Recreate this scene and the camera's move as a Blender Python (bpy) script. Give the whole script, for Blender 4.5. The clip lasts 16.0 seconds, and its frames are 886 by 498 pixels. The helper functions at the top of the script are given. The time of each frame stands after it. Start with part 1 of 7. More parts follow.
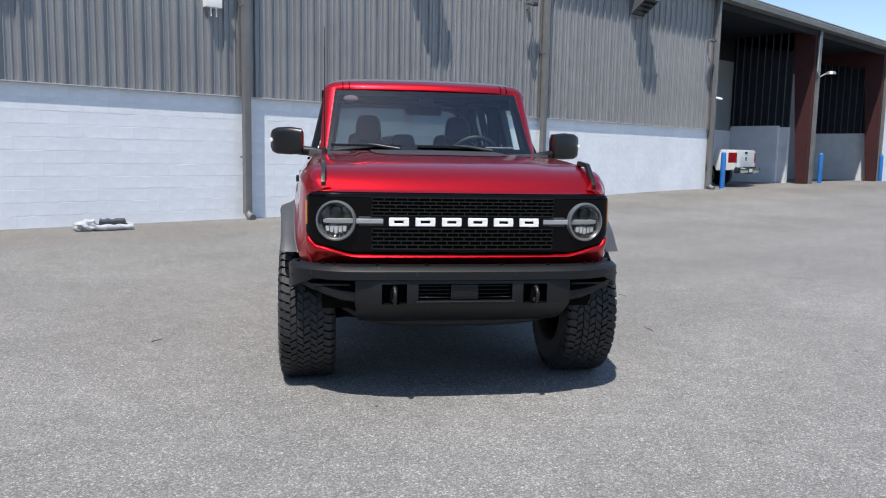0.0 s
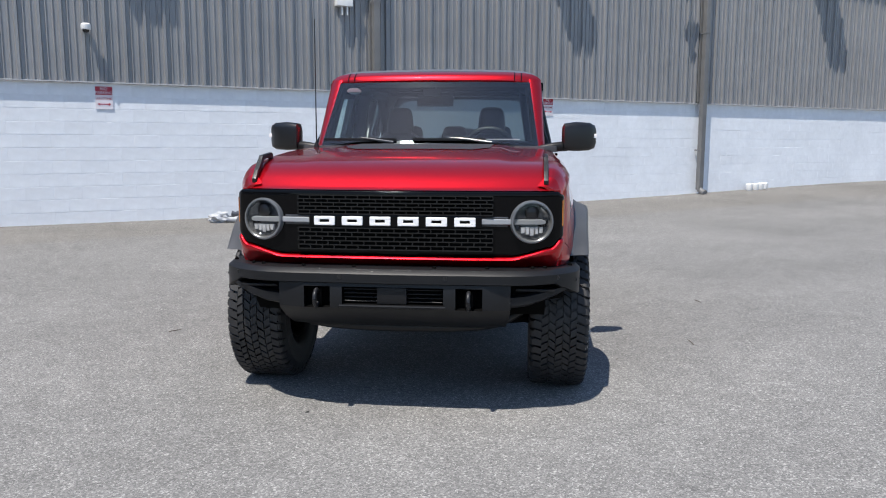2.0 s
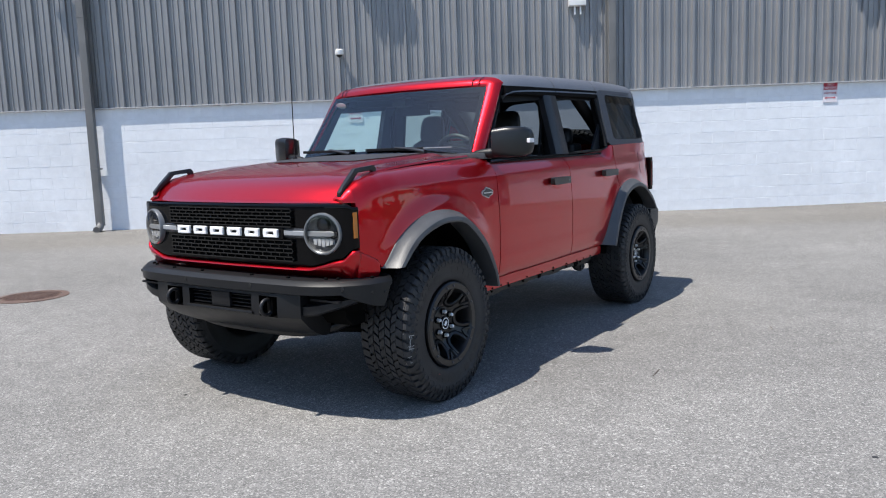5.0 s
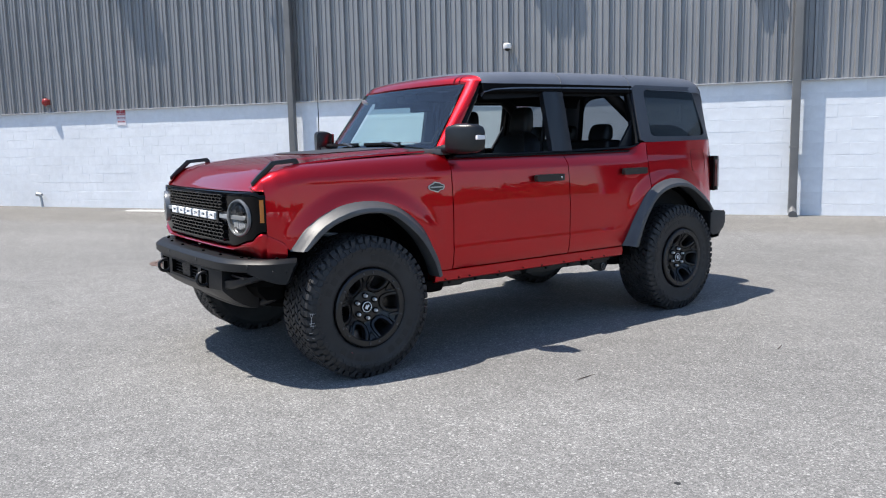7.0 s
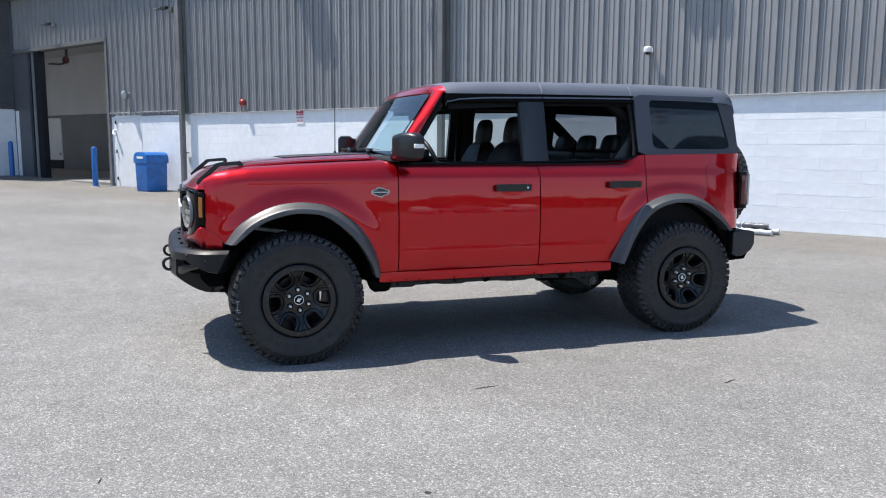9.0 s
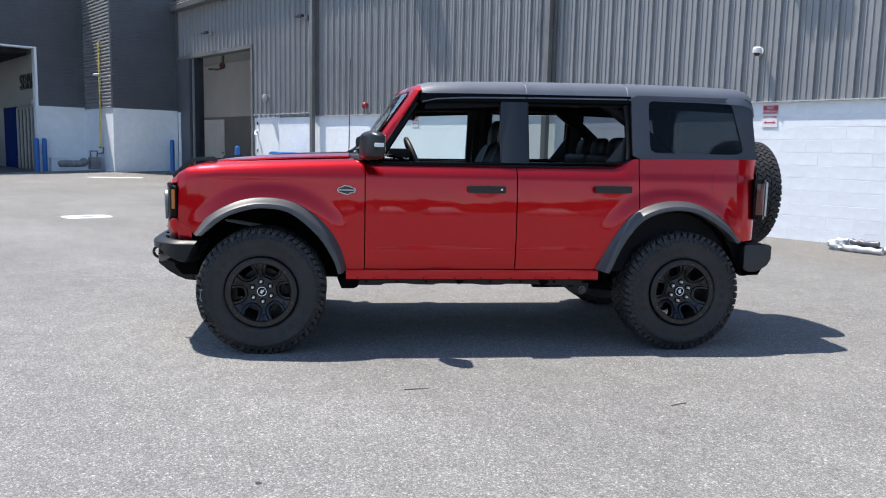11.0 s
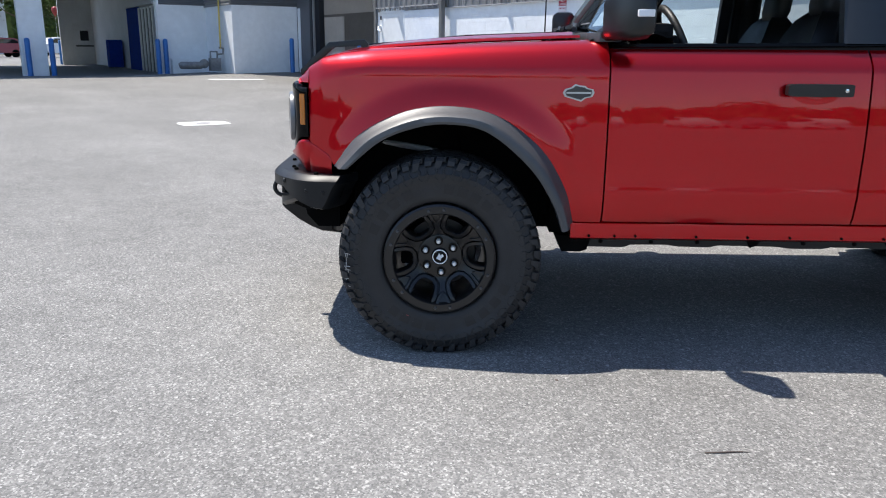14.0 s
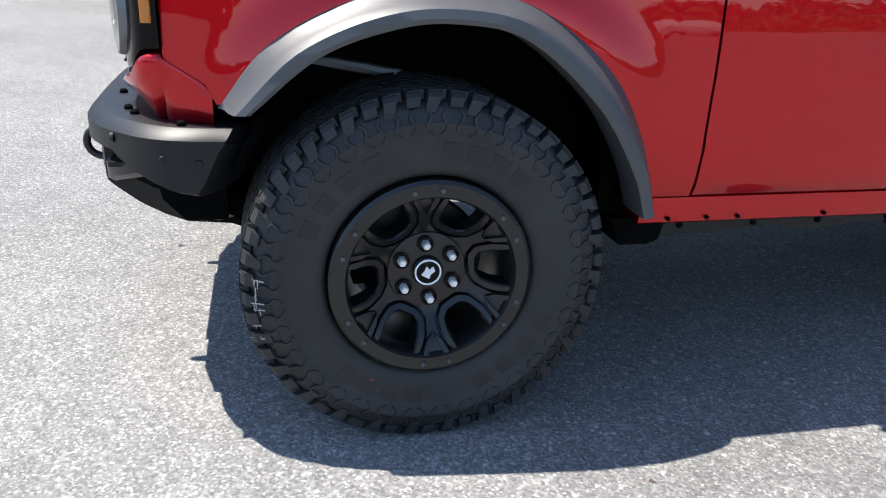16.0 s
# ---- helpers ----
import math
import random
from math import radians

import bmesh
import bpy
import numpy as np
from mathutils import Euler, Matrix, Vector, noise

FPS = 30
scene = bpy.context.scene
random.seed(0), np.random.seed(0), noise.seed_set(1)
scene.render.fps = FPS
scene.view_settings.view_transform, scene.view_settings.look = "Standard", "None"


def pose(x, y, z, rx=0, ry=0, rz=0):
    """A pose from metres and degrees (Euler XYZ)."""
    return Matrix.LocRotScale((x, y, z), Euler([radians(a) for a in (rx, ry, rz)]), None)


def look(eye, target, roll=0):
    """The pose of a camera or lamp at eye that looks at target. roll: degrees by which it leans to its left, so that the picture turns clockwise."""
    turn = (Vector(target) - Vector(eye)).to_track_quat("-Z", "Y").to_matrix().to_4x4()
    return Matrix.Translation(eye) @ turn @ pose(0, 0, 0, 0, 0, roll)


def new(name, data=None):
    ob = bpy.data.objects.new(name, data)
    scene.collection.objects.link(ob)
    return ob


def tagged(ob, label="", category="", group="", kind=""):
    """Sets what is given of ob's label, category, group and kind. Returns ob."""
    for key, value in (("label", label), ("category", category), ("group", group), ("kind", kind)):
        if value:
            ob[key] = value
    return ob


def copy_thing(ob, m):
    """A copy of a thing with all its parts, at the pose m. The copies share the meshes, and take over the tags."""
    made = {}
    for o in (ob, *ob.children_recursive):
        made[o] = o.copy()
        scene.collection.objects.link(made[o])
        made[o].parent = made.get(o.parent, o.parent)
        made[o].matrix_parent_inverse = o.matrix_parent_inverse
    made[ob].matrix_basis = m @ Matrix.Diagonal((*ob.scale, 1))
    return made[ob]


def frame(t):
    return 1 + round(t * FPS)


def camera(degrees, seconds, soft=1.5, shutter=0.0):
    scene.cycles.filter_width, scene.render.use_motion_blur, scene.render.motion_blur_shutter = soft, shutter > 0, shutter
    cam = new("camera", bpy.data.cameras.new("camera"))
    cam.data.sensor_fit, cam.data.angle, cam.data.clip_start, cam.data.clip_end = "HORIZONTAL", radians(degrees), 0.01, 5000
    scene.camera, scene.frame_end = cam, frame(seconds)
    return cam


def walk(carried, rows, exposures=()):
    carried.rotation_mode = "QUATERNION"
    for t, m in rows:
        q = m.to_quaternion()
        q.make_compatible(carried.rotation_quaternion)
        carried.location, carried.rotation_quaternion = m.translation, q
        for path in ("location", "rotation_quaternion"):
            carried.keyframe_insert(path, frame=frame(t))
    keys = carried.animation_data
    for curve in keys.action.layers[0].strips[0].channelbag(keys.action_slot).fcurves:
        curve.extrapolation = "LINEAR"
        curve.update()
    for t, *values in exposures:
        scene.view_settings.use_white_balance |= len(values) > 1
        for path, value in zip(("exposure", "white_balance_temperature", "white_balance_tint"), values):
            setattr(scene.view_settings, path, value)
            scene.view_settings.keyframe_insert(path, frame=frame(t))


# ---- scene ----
cam = camera(59.4, 16.0, soft=1.1)
PATH = [
    (0, (-3.102, -3.109, 1.347), (-1.752, -1.653, 1.103), 1.1),
    (0.5, (-2.836, -3.26, 1.366), (-1.581, -1.725, 1.106), 1.0),
    (1, (-2.575, -3.353, 1.361), (-1.408, -1.75, 1.096), 0.9),
    (1.5, (-2.203, -3.541, 1.371), (-1.141, -1.867, 1.1), 0.6),
    (2, (-1.815, -3.652, 1.372), (-0.883, -1.904, 1.101), 0.15),
    (2.5, (-1.398, -3.822, 1.375), (-0.618, -2.001, 1.103), -0.3),
    (3, (-0.971, -3.954, 1.366), (-0.347, -2.072, 1.1), -0.7),
    (5.3, (1.261, -4.397, 1.408), (1.141, -2.418, 1.148), -1.9),
    (5.5, (1.456, -4.41, 1.412), (1.265, -2.436, 1.155), -1.7),
    (6, (1.954, -4.424, 1.406), (1.589, -2.475, 1.145), -1.3),
    (6.5, (2.432, -4.362, 1.394), (1.902, -2.452, 1.127), -1.6),
    (7, (2.926, -4.27, 1.38), (2.249, -2.407, 1.113), -1.2),
    (7.5, (3.384, -4.124, 1.382), (2.569, -2.318, 1.111), -1.1),
    (8, (3.84, -3.969, 1.392), (2.897, -2.226, 1.123), -0.4),
    (8.5, (4.258, -3.797, 1.399), (3.191, -2.126, 1.133), 0.0),
    (9, (4.644, -3.55, 1.413), (3.459, -1.961, 1.153), 0.3),
    (9.2, (4.79, -3.444, 1.407), (3.56, -1.889, 1.146), 0.5),
    (11.3, (5.627, -2.557, 1.397), (4.111, -1.279, 1.133), 1.1),
    (11.5, (5.635, -2.527, 1.399), (4.102, -1.272, 1.124), 0.9),
    (12, (5.49, -2.468, 1.389), (3.919, -1.269, 1.08), 0.6),
    (12.5, (5.131, -2.358, 1.383), (3.52, -1.225, 1.035), 0.4),
    (13, (4.68, -2.175, 1.372), (3.043, -1.097, 0.975), 0.3),
    (13.5, (4.161, -2.047, 1.336), (2.517, -1.0, 0.888), 0.5),
    (14, (3.616, -1.863, 1.29), (1.993, -0.808, 0.786), 0.5),
    (14.5, (3.099, -1.721, 1.275), (1.535, -0.624, 0.683), 1.1),
    (15, (2.644, -1.578, 1.24), (1.17, -0.411, 0.559), 1.7),
    (15.5, (2.265, -1.438, 1.203), (0.914, -0.166, 0.456), 3.0),
    (16, (2.094, -1.345, 1.121), (0.826, 0.029, 0.411), 2.2),
]
EXPOSURES = [(0, 0.41), (2.5, 0.44), (5.5, 0.61), (8.5, 0.71), (12, 0.76), (13, 0.77), (14, 0.74), (15, 0.87), (16, 1.16)]
walk(cam, [(t, look(eye, target, roll)) for t, eye, target, roll in PATH], EXPOSURES)

# ---- daylight ----
LIGHT = Vector((0.380, 0.216, -1.0)).normalized()
world = bpy.data.worlds.new("daylight")
scene.world = world
world.use_nodes = True
wn = world.node_tree.nodes
sky = wn.new("ShaderNodeTexSky")
sky.sky_type = "NISHITA"
sky.sun_disc = False
sky.sun_elevation = math.asin(-LIGHT.z)
sky.sun_rotation = math.atan2(-LIGHT.x, -LIGHT.y)
sky.air_density, sky.dust_density, sky.ozone_density = 1.0, 0.3, 2.5
wn["Background"].inputs["Strength"].default_value = 0.132
world.node_tree.links.new(sky.outputs["Color"], wn["Background"].inputs["Color"])
sun = new("sun", bpy.data.lights.new("sun", "SUN"))
sun.data.energy, sun.data.angle, sun.data.color = 4.85, radians(0.55), (1.0, 0.945, 0.868)
sun.matrix_world = look((0, 0, 30), Vector((0, 0, 30)) + LIGHT)


# ---- materials ----
def mat(name, color, rough=0.5, metal=0.0, vary=0.15, scale=6.0, bump=0.0, bscale=60.0, coat=0.0, spec=0.5, stain=0.0, sscale=0.7, rvary=0.1, obj=0.0, coords="Object"):
    """A surface with colour variation at two scales, gloss variation and fine relief."""
    m = bpy.data.materials.new(name)
    m.use_nodes = True
    nt = m.node_tree
    b = nt.nodes["Principled BSDF"]
    L = nt.links.new
    b.inputs["Metallic"].default_value = metal
    b.inputs["Coat Weight"].default_value = coat
    b.inputs["Coat Roughness"].default_value = 0.03
    b.inputs["Specular IOR Level"].default_value = spec
    co = nt.nodes.new("ShaderNodeTexCoord")
    n1 = nt.nodes.new("ShaderNodeTexNoise")
    n1.inputs["Scale"].default_value, n1.inputs["Detail"].default_value = scale, 6.0
    L(co.outputs[coords], n1.inputs["Vector"])
    hsv = nt.nodes.new("ShaderNodeHueSaturation")
    hsv.inputs["Color"].default_value = (*color, 1)
    mr = nt.nodes.new("ShaderNodeMapRange")
    mr.inputs["To Min"].default_value, mr.inputs["To Max"].default_value = 1 - vary, 1 + vary
    mr.inputs["From Min"].default_value, mr.inputs["From Max"].default_value = 0.3, 0.7
    L(n1.outputs["Fac"], mr.inputs["Value"])
    val = mr.outputs["Result"]
    if stain:
        n2 = nt.nodes.new("ShaderNodeTexNoise")
        n2.inputs["Scale"].default_value, n2.inputs["Detail"].default_value = sscale, 4.0
        L(co.outputs[coords], n2.inputs["Vector"])
        m2 = nt.nodes.new("ShaderNodeMapRange")
        m2.inputs["From Min"].default_value, m2.inputs["From Max"].default_value = 0.35, 0.65
        m2.inputs["To Min"].default_value, m2.inputs["To Max"].default_value = 1 - stain, 1 + stain
        L(n2.outputs["Fac"], m2.inputs["Value"])
        mu = nt.nodes.new("ShaderNodeMath")
        mu.operation = "MULTIPLY"
        L(val, mu.inputs[0]), L(m2.outputs["Result"], mu.inputs[1])
        val = mu.outputs[0]
    if obj:
        oi = nt.nodes.new("ShaderNodeObjectInfo")
        m3 = nt.nodes.new("ShaderNodeMapRange")
        m3.inputs["To Min"].default_value, m3.inputs["To Max"].default_value = 1 - obj, 1 + obj
        L(oi.outputs["Random"], m3.inputs["Value"])
        mu = nt.nodes.new("ShaderNodeMath")
        mu.operation = "MULTIPLY"
        L(val, mu.inputs[0]), L(m3.outputs["Result"], mu.inputs[1])
        val = mu.outputs[0]
    L(val, hsv.inputs["Value"])
    L(hsv.outputs["Color"], b.inputs["Base Color"])
    mr2 = nt.nodes.new("ShaderNodeMapRange")
    mr2.inputs["To Min"].default_value, mr2.inputs["To Max"].default_value = max(0.0, rough - rvary * rough), min(1.0, rough + rvary * rough)
    L(n1.outputs["Fac"], mr2.inputs["Value"])
    L(mr2.outputs["Result"], b.inputs["Roughness"])
    if bump:
        n3 = nt.nodes.new("ShaderNodeTexNoise")
        n3.inputs["Scale"].default_value, n3.inputs["Detail"].default_value = bscale, 5.0
        L(co.outputs[coords], n3.inputs["Vector"])
        bp = nt.nodes.new("ShaderNodeBump")
        bp.inputs["Strength"].default_value, bp.inputs["Distance"].default_value = bump, 0.01
        L(n3.outputs["Fac"], bp.inputs["Height"])
        L(bp.outputs["Normal"], b.inputs["Normal"])
    return m


def glass_mat(name, tint, ior=1.45):
    m = bpy.data.materials.new(name)
    m.use_nodes = True
    nt = m.node_tree
    for n in list(nt.nodes):
        if n.type == "BSDF_PRINCIPLED":
            nt.nodes.remove(n)
    out = nt.nodes["Material Output"]
    tr, gl, fr, mx = (nt.nodes.new(k) for k in ("ShaderNodeBsdfTransparent", "ShaderNodeBsdfGlossy", "ShaderNodeFresnel", "ShaderNodeMixShader"))
    tr.inputs["Color"].default_value = (*tint, 1)
    gl.inputs["Roughness"].default_value = 0.0
    fr.inputs["IOR"].default_value = ior
    L = nt.links.new
    L(fr.outputs[0], mx.inputs[0]), L(tr.outputs[0], mx.inputs[1]), L(gl.outputs[0], mx.inputs[2]), L(mx.outputs[0], out.inputs["Surface"])
    return m


def asphalt_mat():
    """Weathered grey asphalt: aggregate grains, sealer patches, tyre-worn streaks."""
    m = bpy.data.materials.new("asphalt")
    m.use_nodes = True
    nt = m.node_tree
    N, L = nt.nodes.new, nt.links.new
    b = nt.nodes["Principled BSDF"]
    co = N("ShaderNodeTexCoord")
    vor = N("ShaderNodeTexVoronoi")
    vor.inputs["Scale"].default_value = 150.0
    L(co.outputs["Object"], vor.inputs["Vector"])
    sep = N("ShaderNodeSeparateColor")
    L(vor.outputs["Color"], sep.inputs[0])
    grain = N("ShaderNodeValToRGB")
    e = grain.color_ramp.elements
    e[0].position, e[0].color = 0.0, (0.114, 0.113, 0.113, 1)
    e[1].position, e[1].color = 1.0, (0.345, 0.340, 0.328, 1)
    for at, tone in ((0.28, 0.146), (0.58, 0.183), (0.86, 0.228)):
        x = grain.color_ramp.elements.new(at)
        x.color = (tone, tone * 0.984, tone * 0.955, 1)
    L(sep.outputs[0], grain.inputs["Fac"])
    # scattered pale stones, larger than the rest
    stone = N("ShaderNodeTexVoronoi")
    stone.inputs["Scale"].default_value = 42.0
    L(co.outputs["Object"], stone.inputs["Vector"])
    ssep = N("ShaderNodeSeparateColor")
    L(stone.outputs["Color"], ssep.inputs[0])
    fine = N("ShaderNodeTexNoise")
    fine.inputs["Scale"].default_value, fine.inputs["Detail"].default_value = 38.0, 8.0
    L(co.outputs["Object"], fine.inputs["Vector"])
    big = N("ShaderNodeTexNoise")
    big.inputs["Scale"].default_value, big.inputs["Detail"].default_value, big.inputs["Roughness"].default_value = 0.32, 7.0, 0.62
    L(co.outputs["Object"], big.inputs["Vector"])
    mapg = N("ShaderNodeMapping")
    mapg.inputs["Scale"].default_value = (0.16, 0.85, 1)
    mapg.inputs["Rotation"].default_value = (0, 0, radians(-12))
    L(co.outputs["Object"], mapg.inputs["Vector"])
    streak = N("ShaderNodeTexNoise")
    streak.inputs["Scale"].default_value, streak.inputs["Detail"].default_value = 1.0, 5.0
    L(mapg.outputs[0], streak.inputs["Vector"])

    def ranged(sock, f0, f1, t0, t1):
        r = N("ShaderNodeMapRange")
        for k, v in (("From Min", f0), ("From Max", f1), ("To Min", t0), ("To Max", t1)):
            r.inputs[k].default_value = v
        L(sock, r.inputs["Value"])
        return r.outputs["Result"]

    def times(a, c):
        q = N("ShaderNodeMath")
        q.operation = "MULTIPLY"
        L(a, q.inputs[0]), L(c, q.inputs[1])
        return q.outputs[0]

    v = times(times(ranged(fine.outputs["Fac"], 0.3, 0.7, 0.86, 1.14), ranged(big.outputs["Fac"], 0.32, 0.68, 0.86, 1.12)), ranged(streak.outputs["Fac"], 0.35, 0.65, 0.95, 1.05))
    mid = N("ShaderNodeTexNoise")
    mid.inputs["Scale"].default_value, mid.inputs["Detail"].default_value, mid.inputs["Roughness"].default_value = 5.0, 9.0, 0.75
    L(co.outputs["Object"], mid.inputs["Vector"])
    v = times(v, ranged(mid.outputs["Fac"], 0.34, 0.66, 0.89, 1.11))
    hsv = N("ShaderNodeHueSaturation")
    L(grain.outputs["Color"], hsv.inputs["Color"]), L(v, hsv.inputs["Value"])
    speck = times(ranged(ssep.outputs[0], 0.90, 0.94, 0.0, 0.42), ranged(stone.outputs["Distance"], 0.22, 0.34, 1.0, 0.0))
    pale = N("ShaderNodeMix")
    pale.data_type = "RGBA"
    pale.inputs["B"].default_value = (0.60, 0.585, 0.56, 1)
    L(speck, pale.inputs["Factor"]), L(hsv.outputs["Color"], pale.inputs["A"])
    # older, browner surfacing along the foot of the wall
    at = N("ShaderNodeSeparateXYZ")
    L(co.outputs["Object"], at.inputs[0])
    wander = N("ShaderNodeMath")
    wander.operation = "ADD"
    L(at.outputs["Y"], wander.inputs[0]), L(ranged(streak.outputs["Fac"], 0.3, 0.7, -0.5, 0.5), wander.inputs[1])
    older = N("ShaderNodeMix")
    older.data_type, older.blend_type = "RGBA", "MULTIPLY"
    older.inputs["B"].default_value = (0.90, 0.87, 0.83, 1)
    L(ranged(wander.outputs[0], 7.2, 7.9, 0.0, 0.85), older.inputs["Factor"]), L(pale.outputs["Result"], older.inputs["A"])
    L(older.outputs["Result"], b.inputs["Base Color"])
    b.inputs["Roughness"].default_value = 0.85
    b.inputs["Specular IOR Level"].default_value = 0.22
    bp = N("ShaderNodeBump")
    bp.inputs["Strength"].default_value, bp.inputs["Distance"].default_value = 0.34, 0.006
    L(sep.outputs[1], bp.inputs["Height"])
    L(bp.outputs["Normal"], b.inputs["Normal"])
    return m


ASPHALT = asphalt_mat()
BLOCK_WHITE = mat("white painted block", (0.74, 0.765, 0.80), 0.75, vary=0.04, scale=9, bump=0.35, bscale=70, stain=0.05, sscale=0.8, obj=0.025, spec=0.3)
MORTAR = mat("painted mortar", (0.73, 0.755, 0.79), 0.85, vary=0.05, scale=12, bump=0.3, bscale=90, spec=0.2)
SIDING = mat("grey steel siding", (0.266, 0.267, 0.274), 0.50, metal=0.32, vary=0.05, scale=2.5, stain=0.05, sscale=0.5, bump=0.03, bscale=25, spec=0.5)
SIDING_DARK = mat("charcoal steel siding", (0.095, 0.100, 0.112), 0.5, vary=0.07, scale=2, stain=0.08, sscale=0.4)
TRIM_GREY = mat("grey trim", (0.15, 0.15, 0.15), 0.45, vary=0.08, scale=5, stain=0.1, sscale=1.2)
TRIM_LIGHT = mat("light drip trim", (0.42, 0.42, 0.43), 0.45, vary=0.1, scale=9)
WHITE_PAINT = mat("white paint", (0.76, 0.78, 0.80), 0.5, vary=0.04, scale=5, stain=0.05)
WHITE_PLASTIC = mat("white plastic", (0.78, 0.78, 0.77), 0.35, vary=0.03)
BLUE_PAINT = mat("blue paint", (0.018, 0.135, 0.42), 0.4, vary=0.1, scale=6, stain=0.1, sscale=3)
BLUE_DARK = mat("dark blue paint", (0.010, 0.036, 0.22), 0.85, vary=0.1, spec=0.03)
RED_STEEL = mat("red oxide steel", (0.046, 0.011, 0.012), 0.6, vary=0.12, stain=0.12)
RED_FITTING = mat("red enamel", (0.26, 0.02, 0.018), 0.35, vary=0.06)
YELLOW_PIPE = mat("yellow gas pipe", (0.62, 0.47, 0.12), 0.5, vary=0.1)
# near black holds the deep shade of the bays and the lane ceiling
BAY_SHADE = mat("steel siding in near-black shade", (0.018, 0.020, 0.025), 0.7, vary=0.1, scale=2, stain=0.1, sscale=0.4, spec=0.15)
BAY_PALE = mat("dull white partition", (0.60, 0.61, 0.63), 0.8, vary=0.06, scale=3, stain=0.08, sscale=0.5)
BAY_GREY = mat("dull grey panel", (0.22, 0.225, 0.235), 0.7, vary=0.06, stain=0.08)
STEEL_GREY = mat("galvanised steel", (0.38, 0.39, 0.40), 0.42, metal=0.6, vary=0.12, scale=14)
METER_GREY = mat("weathered grey meter paint", (0.17, 0.175, 0.185), 0.5, vary=0.2, scale=12, stain=0.15, sscale=4)
CONCRETE = mat("concrete floor", (0.25, 0.25, 0.25), 0.55, vary=0.1, scale=3, stain=0.15, sscale=0.5, bump=0.1, bscale=40)
POLISHED = mat("polished concrete", (0.16, 0.165, 0.17), 0.16, vary=0.1, scale=3, stain=0.15, sscale=0.5)
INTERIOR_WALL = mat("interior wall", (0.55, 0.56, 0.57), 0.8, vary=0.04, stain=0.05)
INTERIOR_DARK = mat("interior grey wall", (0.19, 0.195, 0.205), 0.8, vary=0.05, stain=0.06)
ROAD_WHITE = mat("road marking white", (0.62, 0.62, 0.60), 0.8, vary=0.15, scale=14, bump=0.3, bscale=120)
CAST_IRON = mat("cast iron", (0.13, 0.085, 0.07), 0.65, metal=0.3, vary=0.25, scale=24, bump=0.4, bscale=60)
BLACK_IRON = mat("black iron", (0.03, 0.03, 0.03), 0.55, vary=0.2)
SIGN_RED = mat("sign red", (0.36, 0.022, 0.045), 0.5, vary=0.05)
SIGN_WHITE = mat("sign white", (0.70, 0.66, 0.69), 0.5, vary=0.03)
LENS = mat("dark lens", (0.01, 0.01, 0.012), 0.08, vary=0.0)
FILM = mat("crumpled plastic film", (0.42, 0.43, 0.45), 0.3, vary=0.12, scale=20, bump=0.6, bscale=30)
FILM_DARK = mat("dark plastic film", (0.08, 0.085, 0.10), 0.3, vary=0.2, scale=20, bump=0.5, bscale=30)
LEAF = mat("foliage", (0.075, 0.115, 0.028), 0.6, vary=0.35, scale=2.0, spec=0.3)
BARK = mat("bark", (0.12, 0.085, 0.06), 0.9, vary=0.25, scale=8, bump=0.5, bscale=20)
TWIG = mat("dry twig", (0.075, 0.055, 0.046), 0.9, vary=0.2)


# ---- mesh helpers ----
def finish(name, bm, material, parent=None, smooth=None):
    me = bpy.data.meshes.new(name)
    bmesh.ops.recalc_face_normals(bm, faces=bm.faces)
    bm.to_mesh(me)
    bm.free()
    me.materials.append(material)
    if smooth:
        me.polygons.foreach_set("use_smooth", [True] * len(me.polygons))
        me.set_sharp_from_angle(angle=radians(smooth))
    ob = new(name, me)
    ob.parent = parent
    return ob


def part(name, bm, material, parent, label="", smooth=None):
    ob = finish(name, bm, material, parent, smooth)
    if label:
        ob["label"] = label
    return ob


def single(name, bm, material, label, category, group="", kind="", smooth=None, m=None):
    ob = tagged(finish(name, bm, material, None, smooth), label, category, group, kind)
    if m is not None:
        ob.matrix_basis = m
    return ob


def thing(name, m, label, category, group="", kind=""):
    ob = tagged(new(name), label, category, group, kind)
    ob.empty_display_size = 0.2
    ob.matrix_basis = m
    return ob


def box(x0, x1, y0, y1, z0, z1, bevel=0.0, seg=2, bm=None):
    own = bmesh.new()
    v = [own.verts.new((x, y, z)) for x in (x0, x1) for y in (y0, y1) for z in (z0, z1)]
    for f in ((0, 1, 3, 2), (4, 6, 7, 5), (0, 4, 5, 1), (2, 3, 7, 6), (0, 2, 6, 4), (1, 5, 7, 3)):
        own.faces.new([v[i] for i in f])
    if bevel:
        bmesh.ops.bevel(own, geom=own.edges[:] + own.verts[:], offset=bevel, segments=seg, profile=0.7, affect="EDGES")
    return merge(bm, own)


def merge(bm, own):
    if bm is None:
        return own
    me = bpy.data.meshes.new("tmp")
    own.to_mesh(me)
    own.free()
    bm.from_mesh(me)
    bpy.data.meshes.remove(me)
    return bm


def bridge(bm, rings, closed=True, caps=False):
    """Quads between rings of the same number of points."""
    rows = [[bm.verts.new(p) for p in r] for r in rings]
    n = len(rows[0])
    for a, c in zip(rows, rows[1:]):
        for i in range(n if closed else n - 1):
            j = (i + 1) % n
            bm.faces.new((a[i], a[j], c[j], c[i]))
    if caps:
        bm.faces.new(rows[0][::-1])
        bm.faces.new(rows[-1])
    return rows


